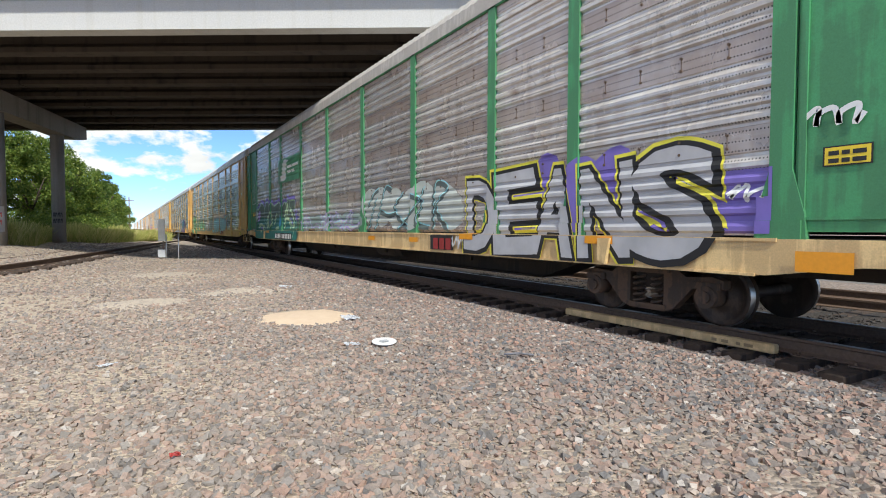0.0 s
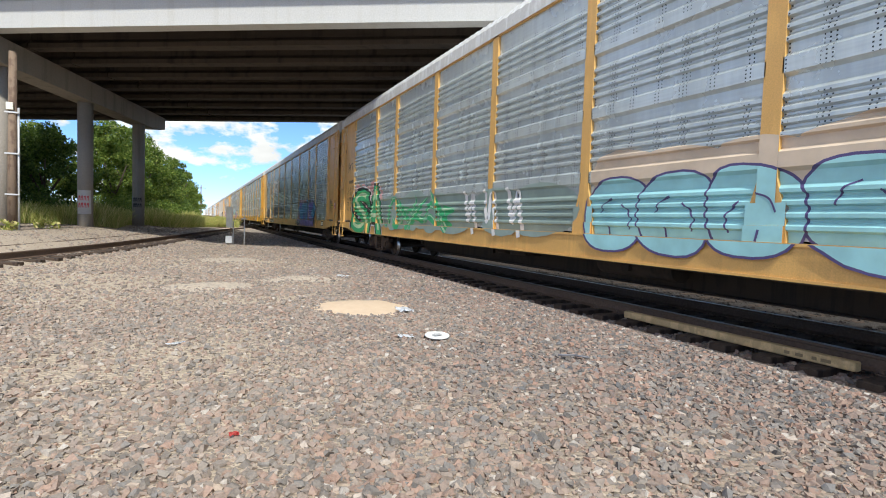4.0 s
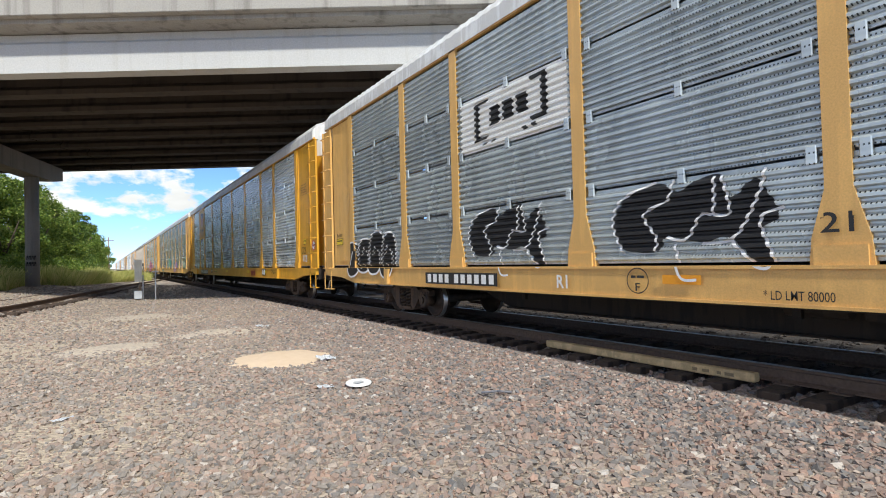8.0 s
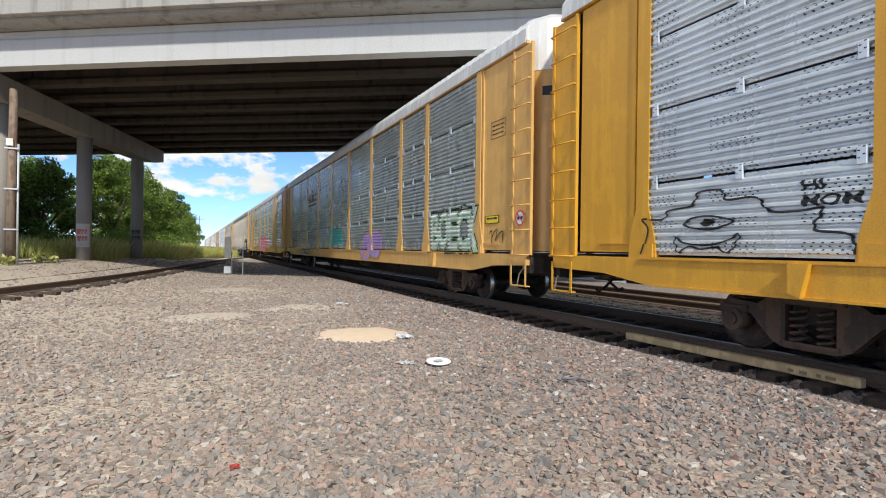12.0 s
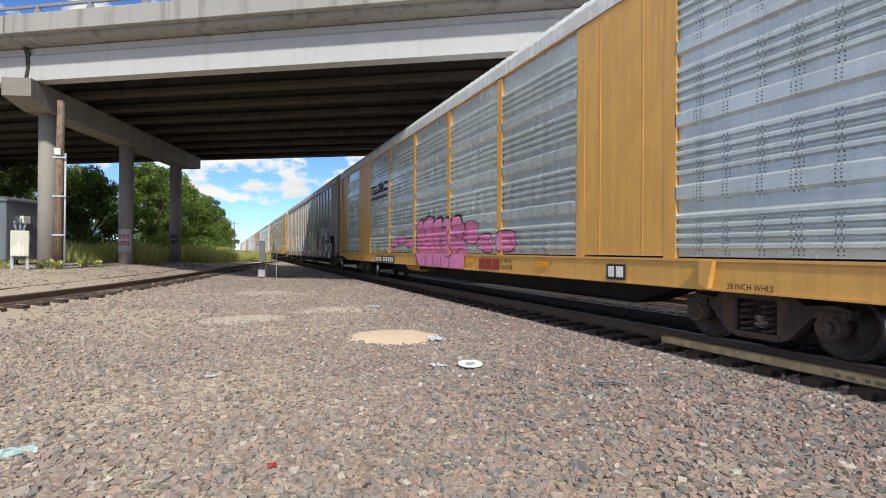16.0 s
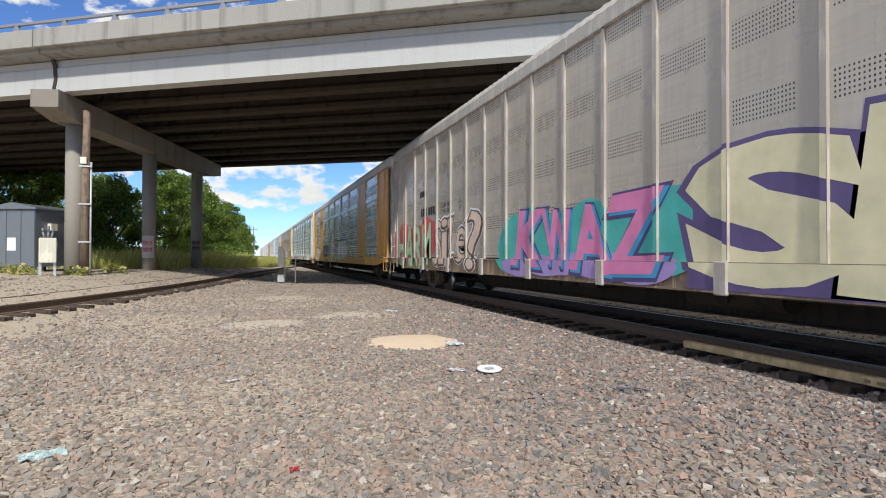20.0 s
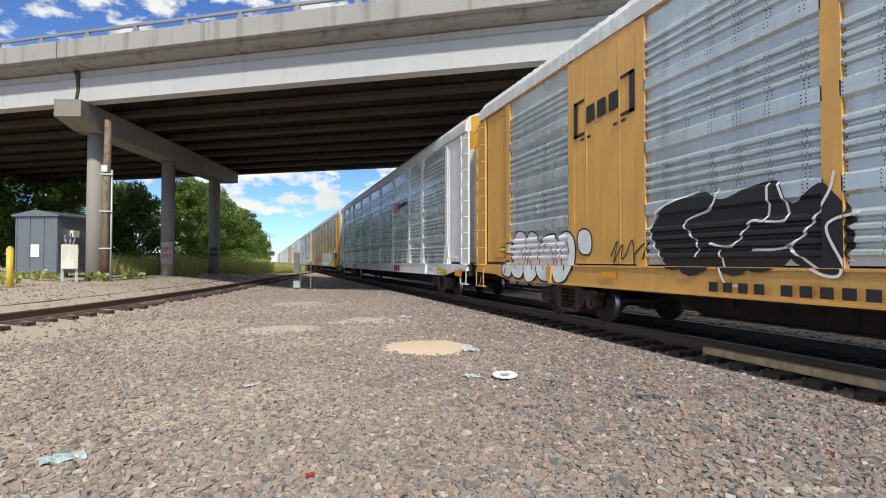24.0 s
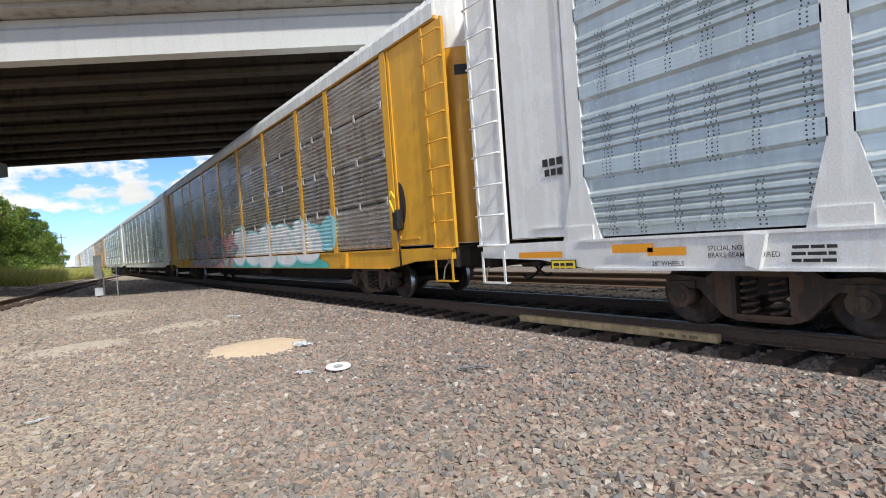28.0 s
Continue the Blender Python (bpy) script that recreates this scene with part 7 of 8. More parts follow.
spikes(0, (4.2, -1.3, 1.12, 1.65), 4, ("ghost", "pale", "lilac", "cyan"), 8, "", 0.04)
tag(0, (-12.18, -12.72, 2.07, 2.29), "white", 0.05, 5, 3)
warning_sign(0, (-12.35, -12.73, 1.74, 1.92), ["", ""])
rect(0, (-5.26, -6.14, 0.76, 1.05), LBLACK, 0.0035)
red_mark(0, (-5.4, -6.07, 0.77, 0.99), LRED)
tag(0, (-6.11, -6.49, 0.78, 1.05), "white", 0.03, 15, 4)
rect(0, (-9.54, -10.02, 0.98, 1.09), LORANGE, 0.016, "reflector_strip")
rect(0, (-6.37, -6.82, 0.98, 1.1), LORANGE, 0.016, "reflector_strip")
rect(0, (-12.18, -12.65, 0.78, 0.97), LORANGE, 0.004, "reflector_strip")
reflector(0, -4.5, 0.4)
reflector(0, -2.2, 0.4)
reflector(0, 8.6, 0.4)
tag(0, (-11.47, -11.91, 1.45, 1.63), "white", 0.04, 25, 3)
rect(0, (7.36, 4.32, 3.0, 3.94), GRN, 0.052, "logo_panel", "green panel with a white company shape")
for pts in ([(0, 0), (.28, .02), (.33, .3), (.05, .28)], [(.1, .28), (.3, .3), (.36, .98), (.16, .95)], [(.3, .62), (.42, .9), (.42, .98), (.34, .98)]):
    shape(0, pts, (7.2, 4.5, 3.08, 3.86), LWHITE, 0.058)
bars(0, (6.1, 4.5, 3.52, 3.62), [5, .5, 6], LWHITE, 0.058)
bars(0, (6.1, 5.1, 3.32, 3.42), [4, .5, 3], LWHITE, 0.058)
MURAL = (12.0, 4.83, 0.71, 2.19)
CREST = [(.01, .93), (.06, .94), (.12, 1.05), (.17, 1.11), (.22, .98), (.24, .93), (.28, 1.09), (.33, 1.11), (.35, .98), (.42, 1.07), (.48, .97), (.56, 1.02), (.6, 1.06), (.67, .93), (.73, 1.03), (.76, .98), (.81, 1.11), (.83, 1.05), (.94, 1.03), (.93, .76), (.96, .61), (.99, .7)]
stroke(0, [(u, v + 0.05) for u, v in CREST], MURAL, "purple", 0.17, 0.003)
shape(0, CREST + [(1.0, 0.0), (0.5, 0.02), (0.01, 0.02)], MURAL, "moss", 0.0045, "dark green mural with pale mint outlines and a violet edge")
shape(0, [(.02, .55), (.2, .66), (.4, .58), (.6, .62), (.8, .6), (.96, .52), (.99, .3), (.98, .02), (.5, .02), (.02, .03)], MURAL, "deep_teal", 0.006)
stroke(0, CREST, MURAL, "mint", 0.055, 0.008)
for pts in ([(.07, .37), (.14, .44), (.22, .36), (.18, .22)], [(.31, .32), (.31, .58), (.34, .7)], [(.37, .34), (.36, .65), (.4, .79), (.43, .7), (.44, .49), (.4, .36)], [(.5, .44), (.54, .67), (.56, .73)], [(.53, .32), (.63, .35)],
            [(.74, .61), (.78, .89), (.8, .93), (.8, .77), (.78, .68)], [(.73, .32), (.76, .57), (.83, .55), (.87, .3)], [(.85, .84), (.91, .62), (.93, .46), (.93, .37), (.9, .39), (.86, .57)]):
    stroke(0, pts, MURAL, "leaf", 0.13, 0.010)
for pts in ([(.23, .93), (.23, .68), (.27, .3)], [(.63, .97), (.62, .74), (.63, .36)], [(.75, .98), (.74, .77)], [(.83, 1.05), (.84, .8), (.83, .66)], [(.93, .76), (.97, .51), (.97, .3), (.93, .05)], [(.35, .98), (.35, .6)]):
    stroke(0, pts, MURAL, "mint", 0.04, 0.012)
for pts in ([(.86, .58), (.88, .59), (.91, .43), (.91, .39), (.88, .47)], [(.39, .5), (.42, .58), (.42, .45)], [(.14, .36), (.2, .34), (.17, .27)], [(.96, .6), (.98, .68), (1.0, .62), (.99, .5)]):
    shape(0, pts, MURAL, "purple", 0.011)
shape(0, [(.63, .73), (.68, .57), (.66, .39), (.63, .38)], MURAL, "blue", 0.011)
shape(0, [(.1, 1), (.9, .9), (1, .4), (.7, 0), (.15, .1), (0, .5)], (12.05, 11.7, 1.5, 2.04), "white", 0.012)
ring(0, 11.87, 1.77, 0.24, SP["black"], 0.05, 0.016)
shape(0, [(0, .8), (.8, 1), (1, .5), (.7, .1), (.1, 0)], (11.75, 11.15, 1.52, 2.0), "lilac", 0.012)
rect(0, (9.6, 9.1, 0.99, 1.09), LORANGE, 0.016, "reflector_strip")
rect(0, (12.3, 11.9, 0.8, 1.0), LORANGE, 0.016, "reflector_strip")
number_panel(0, (7.95, 5.3, 0.75, 1.0))
for pts in ([(.5, 1), (.5, .82)], [(.38, .95), (.62, .8)], [(.38, .75), (.62, .75), (.62, .6), (.95, .62), (.65, .42), (.5, .2), (.35, .42), (.05, .6), (.38, .58), (.38, .75)], [(.44, .52), (.5, .58), (.56, .52), (.5, .46), (.44, .52)], [(.02, .02), (.3, .25), (.5, .12), (.7, .27), (1, .05), (.5, .0), (.02, .02)]):
    stroke(0, pts, (13.06, 12.0, 2.38, 3.5), "white", 0.028)
warning_sign(0, (12.93, 12.2, 1.77, 1.97), [""])

# faded yellow car
cloud(1, (-1.77, -6.89, 1.55, 2.3), "beige", 5)
throw_up(1, (-1.62, -4.7, 0.86, 1.9), 3, "cyan", "navy", None, 11, True, 0.03, "pale cyan bubble graffiti")
throw_up(1, (-4.84, -7.45, 0.86, 2.02), 3, "cyan", "navy", None, 13, True, 0.03, "pale cyan bubble graffiti")
stroke(1, [(0, .2), (.35, .9), (.6, .6), (1, 1)], (-6.3, -7.58, 1.85, 2.1), "navy", 0.05)
cloud(1, (9.5, -0.9, 0.95, 2.0), "ghost", 7, 0.003, 7)
for n, y in enumerate((2.6, 1.7, 0.8)):
    stroke(1, [(0, 1), (.3, .3), (.5, .9), (.8, 0)], (y, y - 0.7, 0.95, 1.9), "white", 0.12)
spikes(1, (7.6, 3.2, 0.95, 1.9), 3, ("ghost", "bright_green", "ghost", "mint"), 14, "faded green and white graffiti", 0.05)
tag(1, (-7.35, -8.87, 1.23, 1.75), "black", 0.028, 16, 3)
red_mark(1, (-5.67, -6.77, 0.78, 1.02), LRED)
warning_sign(1, (-12.34, -12.83, 0.81, 0.99), ["THIS CAR", "EXCESS HEIGHT"])
text(1, "DECK\nCLEARANCE\nA 89 MIN\nB 94 MIN", (-12.48, -12.92, 2.28, 2.66), LBLACK, 0.012)
rect(1, (-12.55, -12.8, 3.02, 3.12), LWHITE, 0.004, "sticker", "small white sticker")
stencil_frame(1, (-12.5, -13.0, 3.5, 3.8), LBLACK)
cloud(1, (11.61, 8.61, 1.46, 2.54), "rose", 21)
word(1, "SA", (11.8, 8.3, 0.84, 2.12), [("white", 0.125, 0, 0), ("black", 0.105, 0, 0), ("bright_green", 0.06, 0, 0), ("leaf", -0.01, 0, 0.02)], 33, 0.9, 0.84, "bright green block-letter graffiti with white and black edges")
hand_text(1, ["ALL I WANT", "NOW IS", "HAPPINESS", "FOR YOU", "AND ME"], (12.99, 11.86, 1.48, 2.45), LBLACK, 45)
tag(1, (12.92, 12.18, 3.02, 3.42), "black", 0.03, 44, 3)
bars(1, (12.71, 12.01, 2.59, 2.71), [2, 1, 1, .3, 1, .3, 1, .3, 1], LBLACK)

# peach-yellow slatted car
cloud(2, (-4.73, -7.15, 1.67, 2.26), "rose", 51)
spikes(2, (-4.5, -9.1, 0.73, 1.5), 4, ("purple", "lilac", "black", "purple"), 59, "", 0.05)
spikes(2, (-4.5, -9.14, 1.0, 2.19), 4, ("purple", "blue", "black", "cyan"), 52, "sky-blue graffiti over violet shapes", 0.05)
cloud(2, (-4.2, -5.2, 0.74, 1.08), "black", 62, 0.012, 3)
tag(2, (-4.25, -5.15, 0.78, 1.04), "white", 0.03, 63, 6)
text(2, "L 89'-4\nBSMH12", (-3.71, -4.08, 0.8, 1.0), LBLACK, 0.012)
plate_ring(2, 3.45, 0.92, LBLACK)
stop_sign(2, -13.68, 1.75)
stencil_frame(2, (-12.5, -13.05, 3.4, 3.75), Y3)
rect(2, (-11.06, -11.58, 0.83, 1.05), LBLACK, 0.004, "service_panel", "black service panel with white boxes")
for a, b in ((-11.1, -11.3), (-11.34, -11.54)):
    rect(2, (a, b, 0.86, 1.02), LWHITE, 0.007, "service_mark")
tag(2, (-9.17, -9.97, 0.76, 1.12), "black", 0.05, 53, 4)
tag(2, (-12.56, -12.9, 1.3, 2.15), "black", 0.03, 54, 3)
warning_sign(2, (-12.76, -13.19, 1.67, 1.85), [""])
text(2, "WORSE", (0.78, -0.79, 1.52, 1.80), SP["black"], 0.012)
black_piece(2, (6.9, 4.98, 1.06, 2.05), "black piece with thin white outlines")
black_piece(2, (3.84, 1.91, 1.04, 2.04), "black piece with thin white outlines")
throw_up(2, (12.17, 9.67, 0.83, 1.87), 4, "black", "white", None, 57, True, 0.045, "black bubble graffiti with white inner lines")
rect(2, (7.06, 4.52, 3.03, 3.96), LWHITE, 0.004, "logo_panel", "white painted placard area")
bracket_logo(2, (6.65, 4.92, 3.12, 3.86), LBLACK)
number_panel(2, (8.23, 6.02, 0.78, 0.99))
text(2, "R1", (4.75, 4.56, 0.8, 0.97), LWHITE, 0.02)
reflector(2, 2.9)
reflector(2, 0.0)
reflector(2, 6.4)
reflector(2, -6.0)
text(2, "* LD LMT 80000", (2.06, 1.48, 0.77, 0.86), LBLACK)
text(2, "21", (1.58, 1.34, 1.37, 1.54), SP["black"], 0.01, 0.03)
warning_sign(2, (13.11, 12.68, 1.69, 1.86), [""])
text(2, "B-4360", (13.07, 12.72, 1.9, 1.99), LBLACK)

# golden yellow punched car
text(3, "KOS", (-12.56, -12.95, 1.27, 1.48), SP["white"], 0.03)
text(3, "KTOS", (-12.42, -12.85, 1.52, 1.74), SP["black"], 0.01)
tag(3, (-9.5, -11.75, 1.6, 2.0), "black", 0.026, 61, 7)
tag(3, (-9.88, -11.16, 1.33, 1.56), "black", 0.025, 62, 4)
creature(3, (-7.39, -9.05, 1.15, 1.9), 0.03)
bubble_outline(3, (-4.88, -6.92, 1.12, 1.98), "black", 0.032, (), "outlined bubble shapes left unfilled")
twin_columns(3, (-2.6, -3.79, 1.15, 2.02), "black", 0.028)
creature(3, (11.98, 9.38, 1.12, 1.9), 0.026)
five_bubbles(3, (4.2, 1.7, 1.12, 2.08), "outlined bubble shapes left unfilled")
bubble_outline(3, (7.08, 4.85, 1.17, 2.08), "black", 0.05, (0, 5))
twin_columns(3, (8.85, 7.65, 1.19, 2.08), "black", 0.026)
shades_doodle(3, (1.3, -1.35, 1.1, 2.05))
stop_sign(3, -13.72, 1.76)
stencil_frame(3, (-12.43, -12.99, 3.4, 3.72), LBLACK)
# painted half panel with a striped shield
SHIELD = (8.5, 7.65, 3.78, 4.62)
shape(3, [(0, .75), (.08, .97), (.5, 1.02), (.92, .97), (1, .75), (.97, .3), (.8, .08), (.5, 0), (.2, .08), (.03, .3)], SHIELD, LWHITE, 0.004, "shield emblem with red and white stripes")
shape(3, [(.02, .66), (.08, .95), (.5, 1.0), (.92, .95), (.98, .66), (.5, .72)], SHIELD, LBLUE, 0.008)
for n in range(6):
    u = 0.09 + n * 0.15
    rect(3, (SHIELD[0] - 0.85 * u, SHIELD[0] - 0.85 * (u + 0.075), 3.78 + 0.84 * (0.04 if 1 < n < 4 else 0.12), 3.78 + 0.84 * 0.66), SP["red"], 0.006, "shield_stripe")
bars(3, (8.38, 7.78, 4.40, 4.50), [3, .4, 3], LWHITE, 0.010)
text(3, "BUILDING AMERICA", (9.05, 7.42, 3.47, 3.6), LBLACK, 0.004)
text(3, "SPECIAL NO. 16\nBRAKE BEAM REQUIRED", (-9.0, -9.75, 0.86, 1.02), LBLACK, 0.008)
rect(3, (-7.61, -8.1, 0.8, 1.06), LBLACK, 0.004, "service_panel", "black service panel with white boxes")
for a, b in ((-7.65, -7.83), (-7.88, -8.06)):
    rect(3, (a, b, 0.83, 1.03), LWHITE, 0.007, "service_mark")
text(3, "HI\nMOM", (9.94, 9.42, 1.63, 1.89), SP["black"], 0.02)
number_panel(3, (8.12, 5.45, 0.75, 1.01))
rect(3, (4.42, 4.07, 0.83, 1.04), LBLACK, 0.004)
text(3, "R1", (4.38, 4.11, 0.86, 1.0), LWHITE, 0.02, 0.007)
reflector(3, 3.0, 0.4, LYELLOW)
reflector(3, -0.3, 0.5, LYELLOW)
reflector(3, -5.2, 0.4, LYELLOW)
reflector(3, 6.1, 0.35, LYELLOW)
reflector(3, -8.0, 0.5, LYELLOW)
text(3, "LD LMT 80000", (3.28, 2.6, 0.86, 0.94), LBLACK)
red_mark(3, (-5.74, -6.41, 0.78, 0.98), LRED)
warning_sign(3, (-12.62, -12.86, 1.82, 2.0), [""])

# faded yellow slatted car with outlines
word(4, "BOECK", (-9.5, -12.05, 1.16, 2.02), [("black", 0.10, 0, 0), ("mint", 0.065, 0, 0), ("white", -0.005, 0, 0.02)], 71, 0.7, 0.86, "pale mint bubble-letter graffiti outlined in black")
stop_sign(4, -13.68, 1.75)
stencil_frame(4, (-12.5, -13.05, 3.4, 3.75), LBLACK)
plate_ring(4, 3.8, 0.95, LBLACK)
text(4, "R1", (4.83, 4.68, 0.86, 1.05), LWHITE, 0.02)
throw_up(4, (-3.46, -5.5, 0.82, 1.68), 2, "lilac", "rose", None, 72, True, 0.03)
throw_up(4, (1.58, -0.43, 1.21, 2.08), 2, "teal", "cyan", None, 73, True, 0.03)
warning_sign(4, (-12.31, -12.85, 1.69, 1.85), [""])
rect(4, (7.26, 4.75, 3.21, 3.94), LWHITE, 0.004, "logo_panel")
block_logo(4, (7.07, 4.83, 3.24, 3.91), LBLACK)
bubble_outline(4, (11.88, 9.5, 1.12, 2.08), "black", 0.045, (4,), "black outlined bubble shapes")
bubble_outline(4, (7.05, 5.05, 1.12, 2.08), "black", 0.03, (5,), "black outlined bubble shapes")
tag(4, (-12.48, -13.07, 1.27, 1.6), "black", 0.02, 77, 3)
warning_sign(4, (12.93, 12.47, 1.73, 1.9), [""])
number_panel(4, (8.16, 5.95, 0.81, 1.04))
reflector(4, 8.9, 0.6)
reflector(4, 2.0)
reflector(4, -4.0)

# orange-yellow car with pink piece
PINK = (1.3, -2.75, 0.68, 2.1)
shape(5, [(.03, .62), (.04, .86), (.08, .99), (.14, 1.03), (.18, .92), (.23, 1.03), (.31, 1.07), (.38, 1.02), (.41, .92), (.45, .99), (.5, 1.01), (.55, .98), (.58, .92), (.62, .99), (.67, .99), (.72, .96), (.74, .9), (.76, .98), (.82, 1.0), (.88, .96), (.92, .85), (.93, .73), (.92, .61), (.9, .58), (.94, .5), (.96, .42), (.96, .01), (.78, 0), (.51, 0), (.12, .02), (.05, .27)], PINK, "pink", 0.005, "large pink bubble throw-up outlined in black")
for pts in ([(.12, .02), (.05, .27), (.02, .52), (.04, .86), (.08, .99), (.14, 1.03), (.18, .92)], [(.18, .92), (.23, 1.03), (.31, 1.07), (.38, 1.02), (.41, .92)], [(.41, .92), (.45, .99), (.5, 1.01), (.55, .98), (.58, .92)],
            [(.58, .92), (.62, .99), (.67, .99), (.72, .96), (.74, .9)], [(.74, .92), (.76, .98), (.82, 1.0), (.88, .96), (.92, .85), (.93, .73), (.92, .61), (.9, .58)]):
    stroke(5, pts, PINK, "black", 0.06, 0.010)
for pts in ([(.18, .92), (.19, .73), (.22, .68)], [(.12, .7), (.11, .52), (.16, .47), (.25, .56), (.3, .54), (.31, .36), (.29, .19), (.26, .03)], [(.41, .92), (.37, .72), (.39, .53), (.44, .39), (.44, .2), (.42, .03)], [(.58, .92), (.55, .71), (.55, .46), (.57, .27), (.59, .15), (.58, .03)],
            [(.66, .76), (.57, .8), (.48, .74), (.5, .59), (.53, .49), (.55, .71)], [(.74, .9), (.72, .77), (.67, .66), (.67, .52), (.72, .37), (.74, .23), (.73, .08), (.71, .03)], [(.66, .34), (.67, .25), (.72, .24), (.79, .3), (.86, .39), (.92, .37)], [(.74, .57), (.78, .61), (.85, .58), (.9, .58), (.93, .51), (.96, .43)]):
    stroke(5, pts, PINK, "black", 0.024, 0.011)
throw_up(5, (3.98, 3.34, 1.25, 1.56), 1, "pink", "black", None, 83, False, 0.03)
throw_up(5, (3.14, 2.41, 1.35, 1.69), 1, "pink", "black", None, 84, False, 0.03)
throw_up(5, (2.21, 1.56, 1.24, 1.62), 1, "pink", "black", None, 85, False, 0.03)
throw_up(5, (-2.37, -3.25, 1.33, 1.87), 1, "pink", "black", None, 86, True, 0.03, "pink drop shape outlined in black")
throw_up(5, (-3.33, -4.0, 1.16, 1.59), 1, "pink", "black", None, 87, True, 0.03)
throw_up(5, (-4.24, -5.04, 1.16, 1.62), 1, "pink", "black", None, 88, True, 0.03)
red_mark(5, (-3.52, -4.5, 0.76, 1.0), LRED)
text(5, "L 89-4\nGLH18", (-4.59, -5.06, 0.79, 1.0), LBLACK, 0.01)
block_logo(5, (7.12, 4.67, 3.22, 3.87), LBLACK)
number_panel(5, (6.0, 3.4, 0.73, 0.96))
rect(5, (-8.02, -8.44, 0.75, 0.98), LBLACK, 0.004, "service_panel", "black service panel with white boxes")
for a, b in ((-8.06, -8.2), (-8.24, -8.4)):
    rect(5, (a, b, 0.79, 0.95), LWHITE, 0.007, "service_mark")
text(5, "28 INCH WHLS", (-10.16, -10.73, 0.74, 0.81), LBLACK, 0.01)
reflector(5, 4.5)
reflector(5, -3.0)
reflector(5, -6.2)
warning_sign(5, (-11.91, -12.58, 2.12, 2.33), [""])

# tan-grey car with murals
cloud(6, (13.3, 8.4, 1.0, 2.4), "red", 90, 0.003, 6)
word(6, "HARM", (12.95, 8.95, 0.83, 2.16), [("soot", 0.048, 0.004, -0.01), ("lime", 0.034, 0, 0), ("mint", 0.012, 0, 0.015)], 91, 0.6, 0.92, "pale mint block-letter graffiti on red")
word(6, "Siz", (8.5, 6.95, 0.90, 2.22), [("white", 0.05, 0, 0), ("umber", 0.034, 0.004, -0.01), ("cream_rose", 0.004, 0, 0)], 92, 0.5, 0.86, "rose letters shaded brown and edged white")
word(6, "e", (6.75, 5.98, 1.02, 1.92), [("white", 0.05, 0, 0), ("umber", 0.034, 0.004, -0.01), ("cream_rose", 0.004, 0, 0)], 95, 0.4, 0.86)
word(6, "?", (5.92, 4.9, 0.82, 2.36), [("white", 0.045, 0, 0), ("umber", 0.03, 0.004, -0.01), ("cream_rose", 0.004, 0, 0)], 94, 0.3, 0.80, "cream and rose bubble-letter graffiti")
cloud(6, (3.75, -1.95, 0.82, 2.2), "teal", 99, 0.003, 6)
cloud(6, (3.4, -1.4, 0.74, 1.2), "lilac", 94, 0.0036, 5)
word(6, "KWAZ", (3.05, -1.2, 1.02, 2.05), [("navy", 0.085, 0.012, -0.035), ("blue", 0.05, 0.016, -0.03), ("pink", 0.04, 0, 0)], 93, 1.3, 0.95, "pink and violet graffiti on turquoise")
cloud(6, (-1.7, -12.2, 1.2, 2.55), "slate", 95, 0.0024, 9)
rect(6, (-1.85, -11.95, 0.74, 2.36), SP["indigo"], 0.0034)
word(6, "SN", (-1.95, -5.75, 0.84, 2.36), [("indigo", 0.08, 0, 0), ("cream", 0.05, 0, 0)], 96, 1.0, 0.86, "cream angular mural letters on indigo")
rect(6, (-5.88, -7.62, 0.76, 2.4), SP["black"], 0.005)
word(6, "Lb", (-5.98, -7.5, 0.86, 2.34), [("black", 0.06, 0, 0), ("salmon", 0.04, 0, 0)], 97, 0.5, 0.86, "salmon mural letters outlined in black")
word(6, "nH", (-7.75, -11.9, 0.84, 2.42), [("indigo", 0.07, 0, 0), ("white", 0.04, 0, 0), ("slate", -0.03, 0.0, 0)], 98, 1.0, 0.9, "white angular mural letters on indigo")
rect(6, (-10.79, -10.93, 1.12, 1.6), LYELLOW, 0.022, "reflector_strip", "yellow vertical reflective strip")
rect(6, (-8.38, -8.52, 1.13, 1.63), LYELLOW, 0.022, "reflector_strip")
rect(6, (-4.55, -4.69, 1.1, 1.59), LYELLOW, 0.022, "reflector_strip")
warning_sign(6, (-11.8, -12.58, 2.0, 2.09), [""])
shape(6, [(0, .4), (.2, .9), (.6, 1), (1, .7), (.95, .2), (.5, 0), (.1, .1)], (-9.0, -9.5, 1.68, 2.08), "black", 0.03, "black sprayed patch")
text(6, "WWW.", (-8.6, -9.35, 2.48, 2.66), LBLACK, 0.01)
bars(6, (-9.6, -10.66, 2.54, 2.74), [1, .35, 1, .8, 1, .35, 1], LBLACK)
plate_ring(6, 6.42, 2.64, LBLACK)
bars(6, (10.19, 9.49, 3.15, 3.35), [1.2, .3, 1.2, .3, 1.2], LBLACK)
bars(6, (10.07, 8.63, 2.49, 2.75), [1, .3, 1, .3, 1, 1, 1, .3, 1, .3, 1], LBLACK)
text(6, "LD LMT   80000\nLT  WT   82600", (8.04, 7.12, 2.45, 2.77), LBLACK)

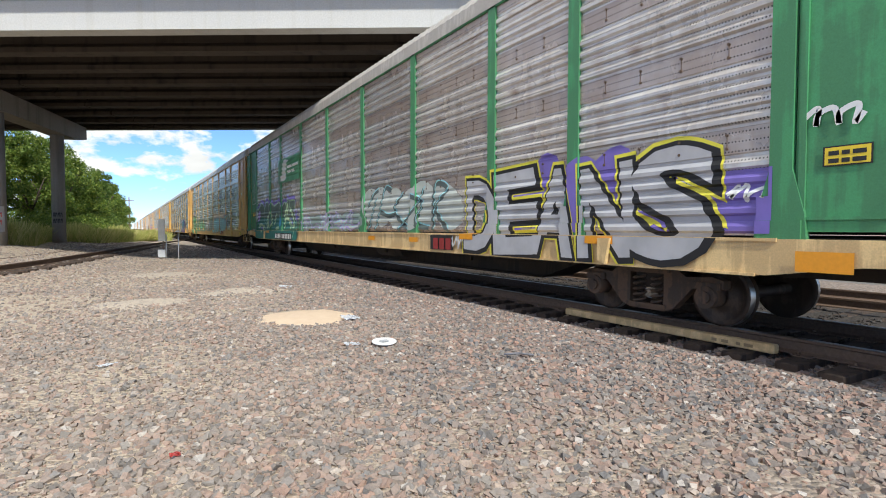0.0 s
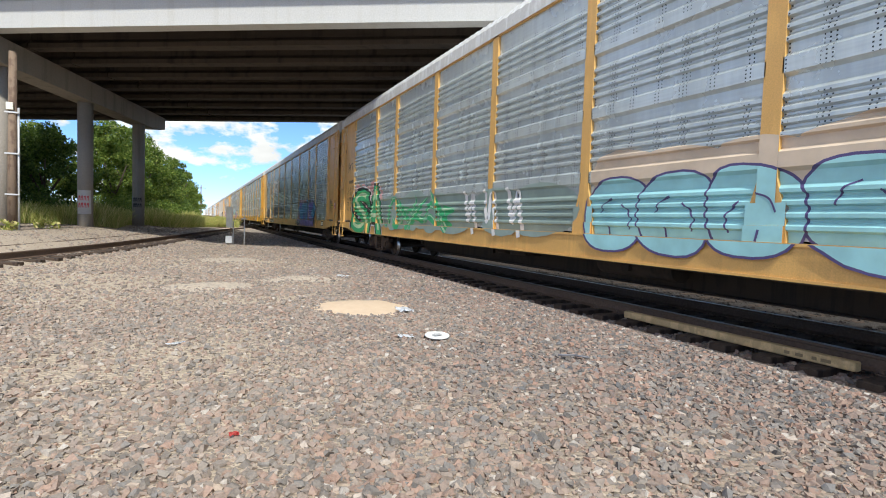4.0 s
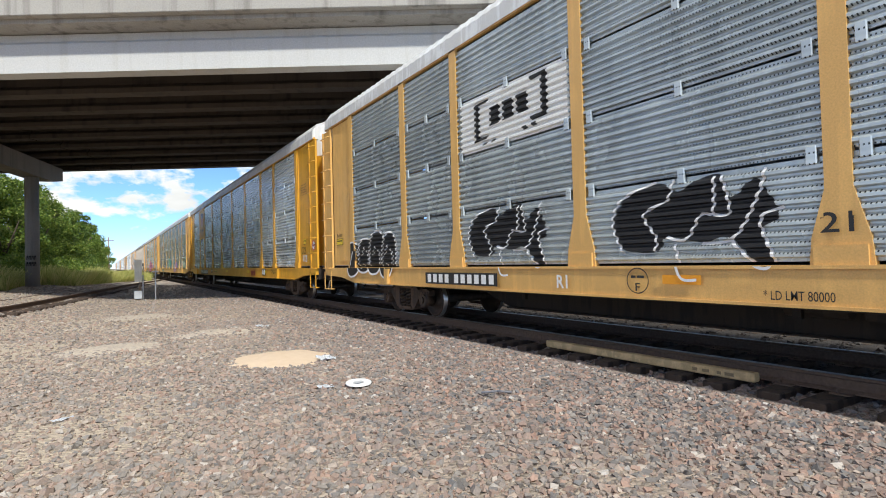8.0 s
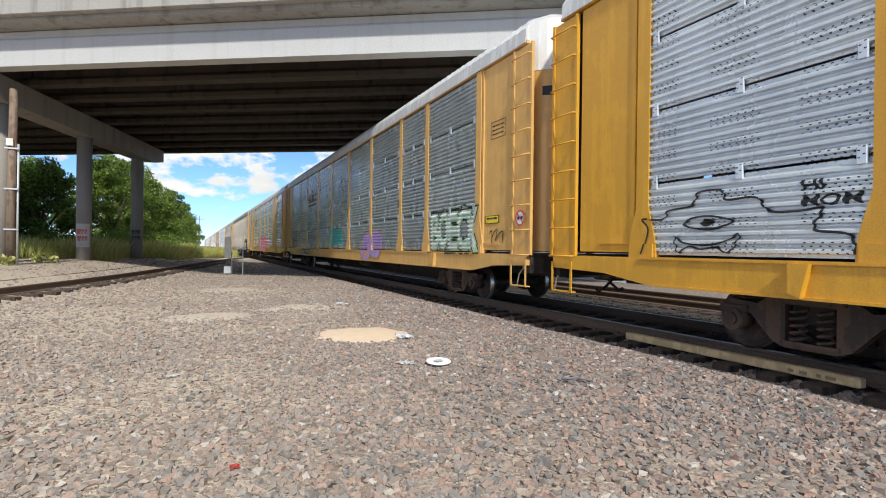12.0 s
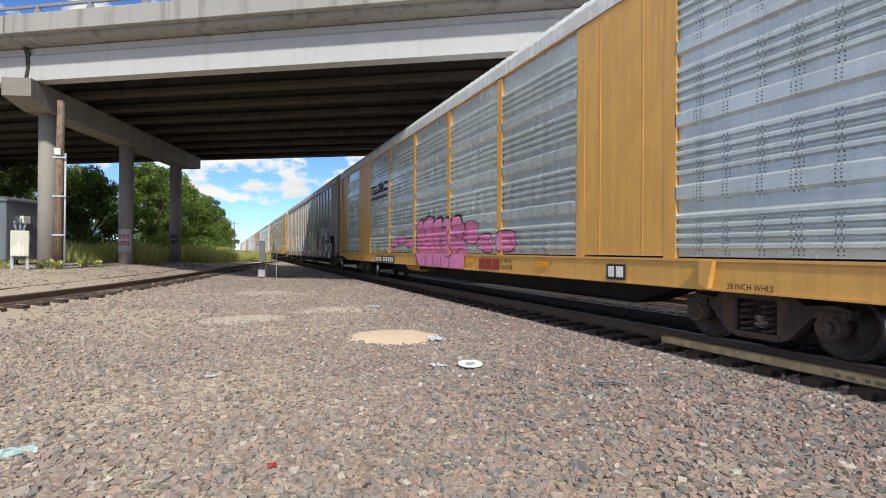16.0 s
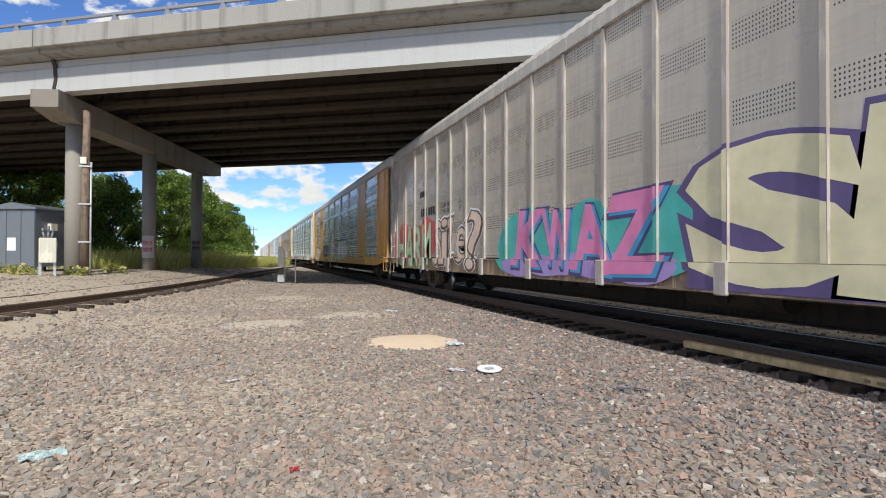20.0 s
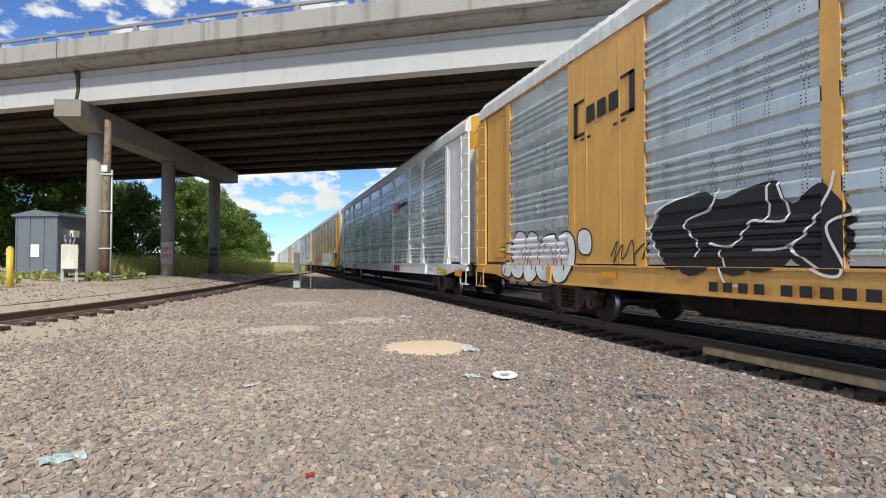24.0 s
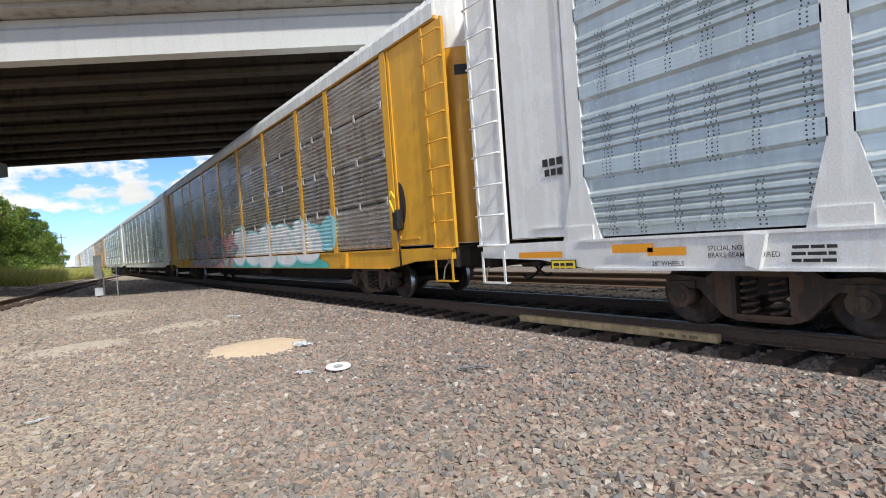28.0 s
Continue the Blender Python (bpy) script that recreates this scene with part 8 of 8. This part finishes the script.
# orange-yellow car, black and white pieces
bracket_logo(7, (9.1, 7.38, 3.39, 4.15), LBLACK)
throw_up(7, (11.75, 9.15, 0.74, 1.84), 4, "white", "black", None, 101, True, 0.035, "white bubble graffiti outlined in black")
throw_up(7, (12.1, 11.75, 1.3, 1.6), 1, "white", "black", None, 106, False, 0.03)
throw_up(7, (8.95, 8.6, 1.3, 1.75), 1, "white", "black", None, 107, False, 0.03)
cloud(7, (6.9, 4.3, 1.0, 1.7), "black", 103, 0.004, 5)
black_piece(7, (7.07, 4.12, 0.98, 2.1), "black wild-style piece with white outlines")
tag(7, (8.0, 7.1, 1.1, 1.5), "black", 0.025, 108, 4)
cloud(7, (-0.2, -3.6, 0.75, 2.1), "white", 109, 0.004, 4)
stroke(7, [(0, .95), (.2, .85), (.45, .4), (.75, 0)], (0.32, -0.62, 0.74, 2.14), "black", 0.14, 0.010)
stroke(7, [(0, .97), (.2, 1.0), (1, .98)], (0.32, -2.4, 0.74, 2.14), "black", 0.10, 0.010)
shape(7, [(0, .5), (.2, .9), (.6, 1), (1, .5), (.7, .1), (.3, 0)], (0.34, -0.27, 0.76, 1.3), "white", 0.013)
ring(7, 0.05, 1.03, 0.27, SP["black"], 0.05, 0.016)
tag(7, (0.22, -0.15, 0.92, 1.16), "black", 0.025, 110, 3)
number_panel(7, (5.96, 3.54, 0.75, 0.92), False, LBLACK)
throw_up(7, (3.13, 1.27, 0.76, 2.12), 3, "white", "black", None, 104, True, 0.05, "white bubble throw-up outlined in black")
warning_sign(7, (12.52, 12.0, 1.4, 1.57), [""])
throw_up(7, (12.15, 11.75, 0.76, 1.14), 1, "white", "black", None, 105, True, 0.04)
text(7, "RELEASE ROD", (0.68, 0.15, 0.69, 0.75), LBLACK)
reflector(7, 2.4, 0.5)
reflector(7, -4.0, 0.5)
reflector(7, 8.0, 0.4)

# white car
red_mark(8, (-4.95, -6.0, 0.74, 0.99), LRED)
stroke(8, [(0, 0.05), (0.5, 0.5), (1, 1)], (-4.57, -5.4, 3.37, 3.77), "red", 0.14)
stroke(8, [(0, 0.9), (0.5, 0.5), (1, 0.1)], (-4.57, -5.4, 3.37, 3.77), "red", 0.14)
bars(8, (-5.35, -6.87, 3.5, 3.68), [1, .35, 1, .35, 1, .35, 1, .35, 1, .35, 1, .35, 1, .35, 1, .35, 1], LBLACK)
warning_sign(8, (-11.73, -12.17, 0.66, 0.87), ["THIS CAR", "EXCESS HEIGHT"])
rect(8, (-11.18, -11.66, 0.86, 0.95), LORANGE, 0.004, "reflector_strip")
text(8, "28\" WHEELS", (-11.26, -11.62, 0.74, 0.8), LBLACK)
text(8, "SPECIAL NO. 2A\nBRAKE BEAM REQUIRED", (-10.14, -10.78, 0.84, 0.94), LBLACK)
rect(8, (11.05, 10.6, 0.87, 0.96), LORANGE, 0.004, "reflector_strip")
text(8, "28\" WHEELS", (11.0, 10.63, 0.76, 0.81), LBLACK)
text(8, "SPECIAL NO. 2A\nBRAKE BEAM REQUIRED", (10.37, 9.71, 0.83, 0.96), LBLACK)
bars(8, (9.61, 9.27, 0.91, 0.94), [5, .5, 4, .5, 3], LBLACK)
bars(8, (9.62, 9.28, 0.85, 0.88), [4, .5, 5, .5, 2], LBLACK)
bars(8, (9.62, 9.28, 0.79, 0.82), [3, .5, 5, .5, 4], LBLACK)
warning_sign(8, (12.49, 12.06, 0.67, 0.84), ["", ""])
rect(8, (13.08, 12.29, 0.87, 0.95), LORANGE, 0.004, "reflector_strip")
number_panel(8, (6.85, 5.07, 0.79, 0.96))
rect(8, (3.86, 3.42, 0.76, 0.87), LORANGE, 0.004, "reflector_strip")
rect(8, (11.51, 10.98, 0.91, 1.01), LORANGE, 0.004, "reflector_strip")
text(8, "* LD LMT 80000", (2.59, 1.85, 0.73, 0.81), LBLACK)
bars(8, (12.6, 12.25, 2.09, 2.19), [1, .3, 1, .3, 1], LBLACK)
bars(8, (12.57, 12.26, 1.96, 2.05), [1, .3, 1, .3, 1], LBLACK)
rect(8, (-12.98, -13.6, 0.69, 0.89), LORANGE, 0.004, "reflector_strip")
rect(8, (-11.62, -12.06, 0.72, 0.91), LYELLOW, 0.004, "reflector_strip")

# golden yellow grimy car
throw_up(9, (-0.2, -8.2, 0.74, 2.1), 5, "white", "cyan", None, 111, True, 0.06, "faded white bubble graffiti with a pale cyan edge")
cloud(9, (1.15, -8.36, 0.6, 1.06), "teal", 112, 0.0025, 4)
spikes(9, (7.43, -0.09, 0.75, 2.03), 4, ("rose", "ghost", "navy", "rose"), 113)
cloud(9, (-7.43, -9.2, 1.06, 1.99), "cyan", 114, 0.0028, 2)



# small departures of the train from its even run: (seconds, metres)
SLACK = [(0, 0.10), (1, 0.07), (2, -0.11), (3, 0.12), (6, -0.18), (7, -0.11), (8, -0.06), (9.5, 0.0), (11, 0.02), (12.5, 0.16), (15, 0.12), (16, 0.26), (17, 0.12),
         (19, 0.47), (20, 0.27), (21, -0.01), (23.5, -0.14), (24, -0.15), (25.5, 0.03), (26, -0.17), (27, 0.02), (28, 0.06)]


def car_y(k, t):
    """Middle of car k: the train eases a little over its first seconds, then runs at nearly one speed."""
    early = -0.72 * (1 - smooth(t / 3.0))
    return S0 + CAR_L * k - 14.3 - SPEED * t + early + float(np.interp(t, [a for a, b in SLACK], [b for a, b in SLACK]))


def motions():
    stops = sorted({0.5, 1.5, 2.5, 4.5, *(a for a, b in SLACK)})
    for k, car in enumerate(CARS):
        walk(car, [(t, pose(TRACK_X, car_y(k, t), RAIL)) for t in stops])
    spin = [(n / FPS, (car_y(0, 0.0) - car_y(0, n / FPS)) / 0.37) for n in range(int(28 * FPS) + 1)]
    for ob, y in WHEELSETS:
        walk(ob, [(t, pose(0, y, 0.37, math.degrees(a) % 360)) for t, a in spin])


motions()
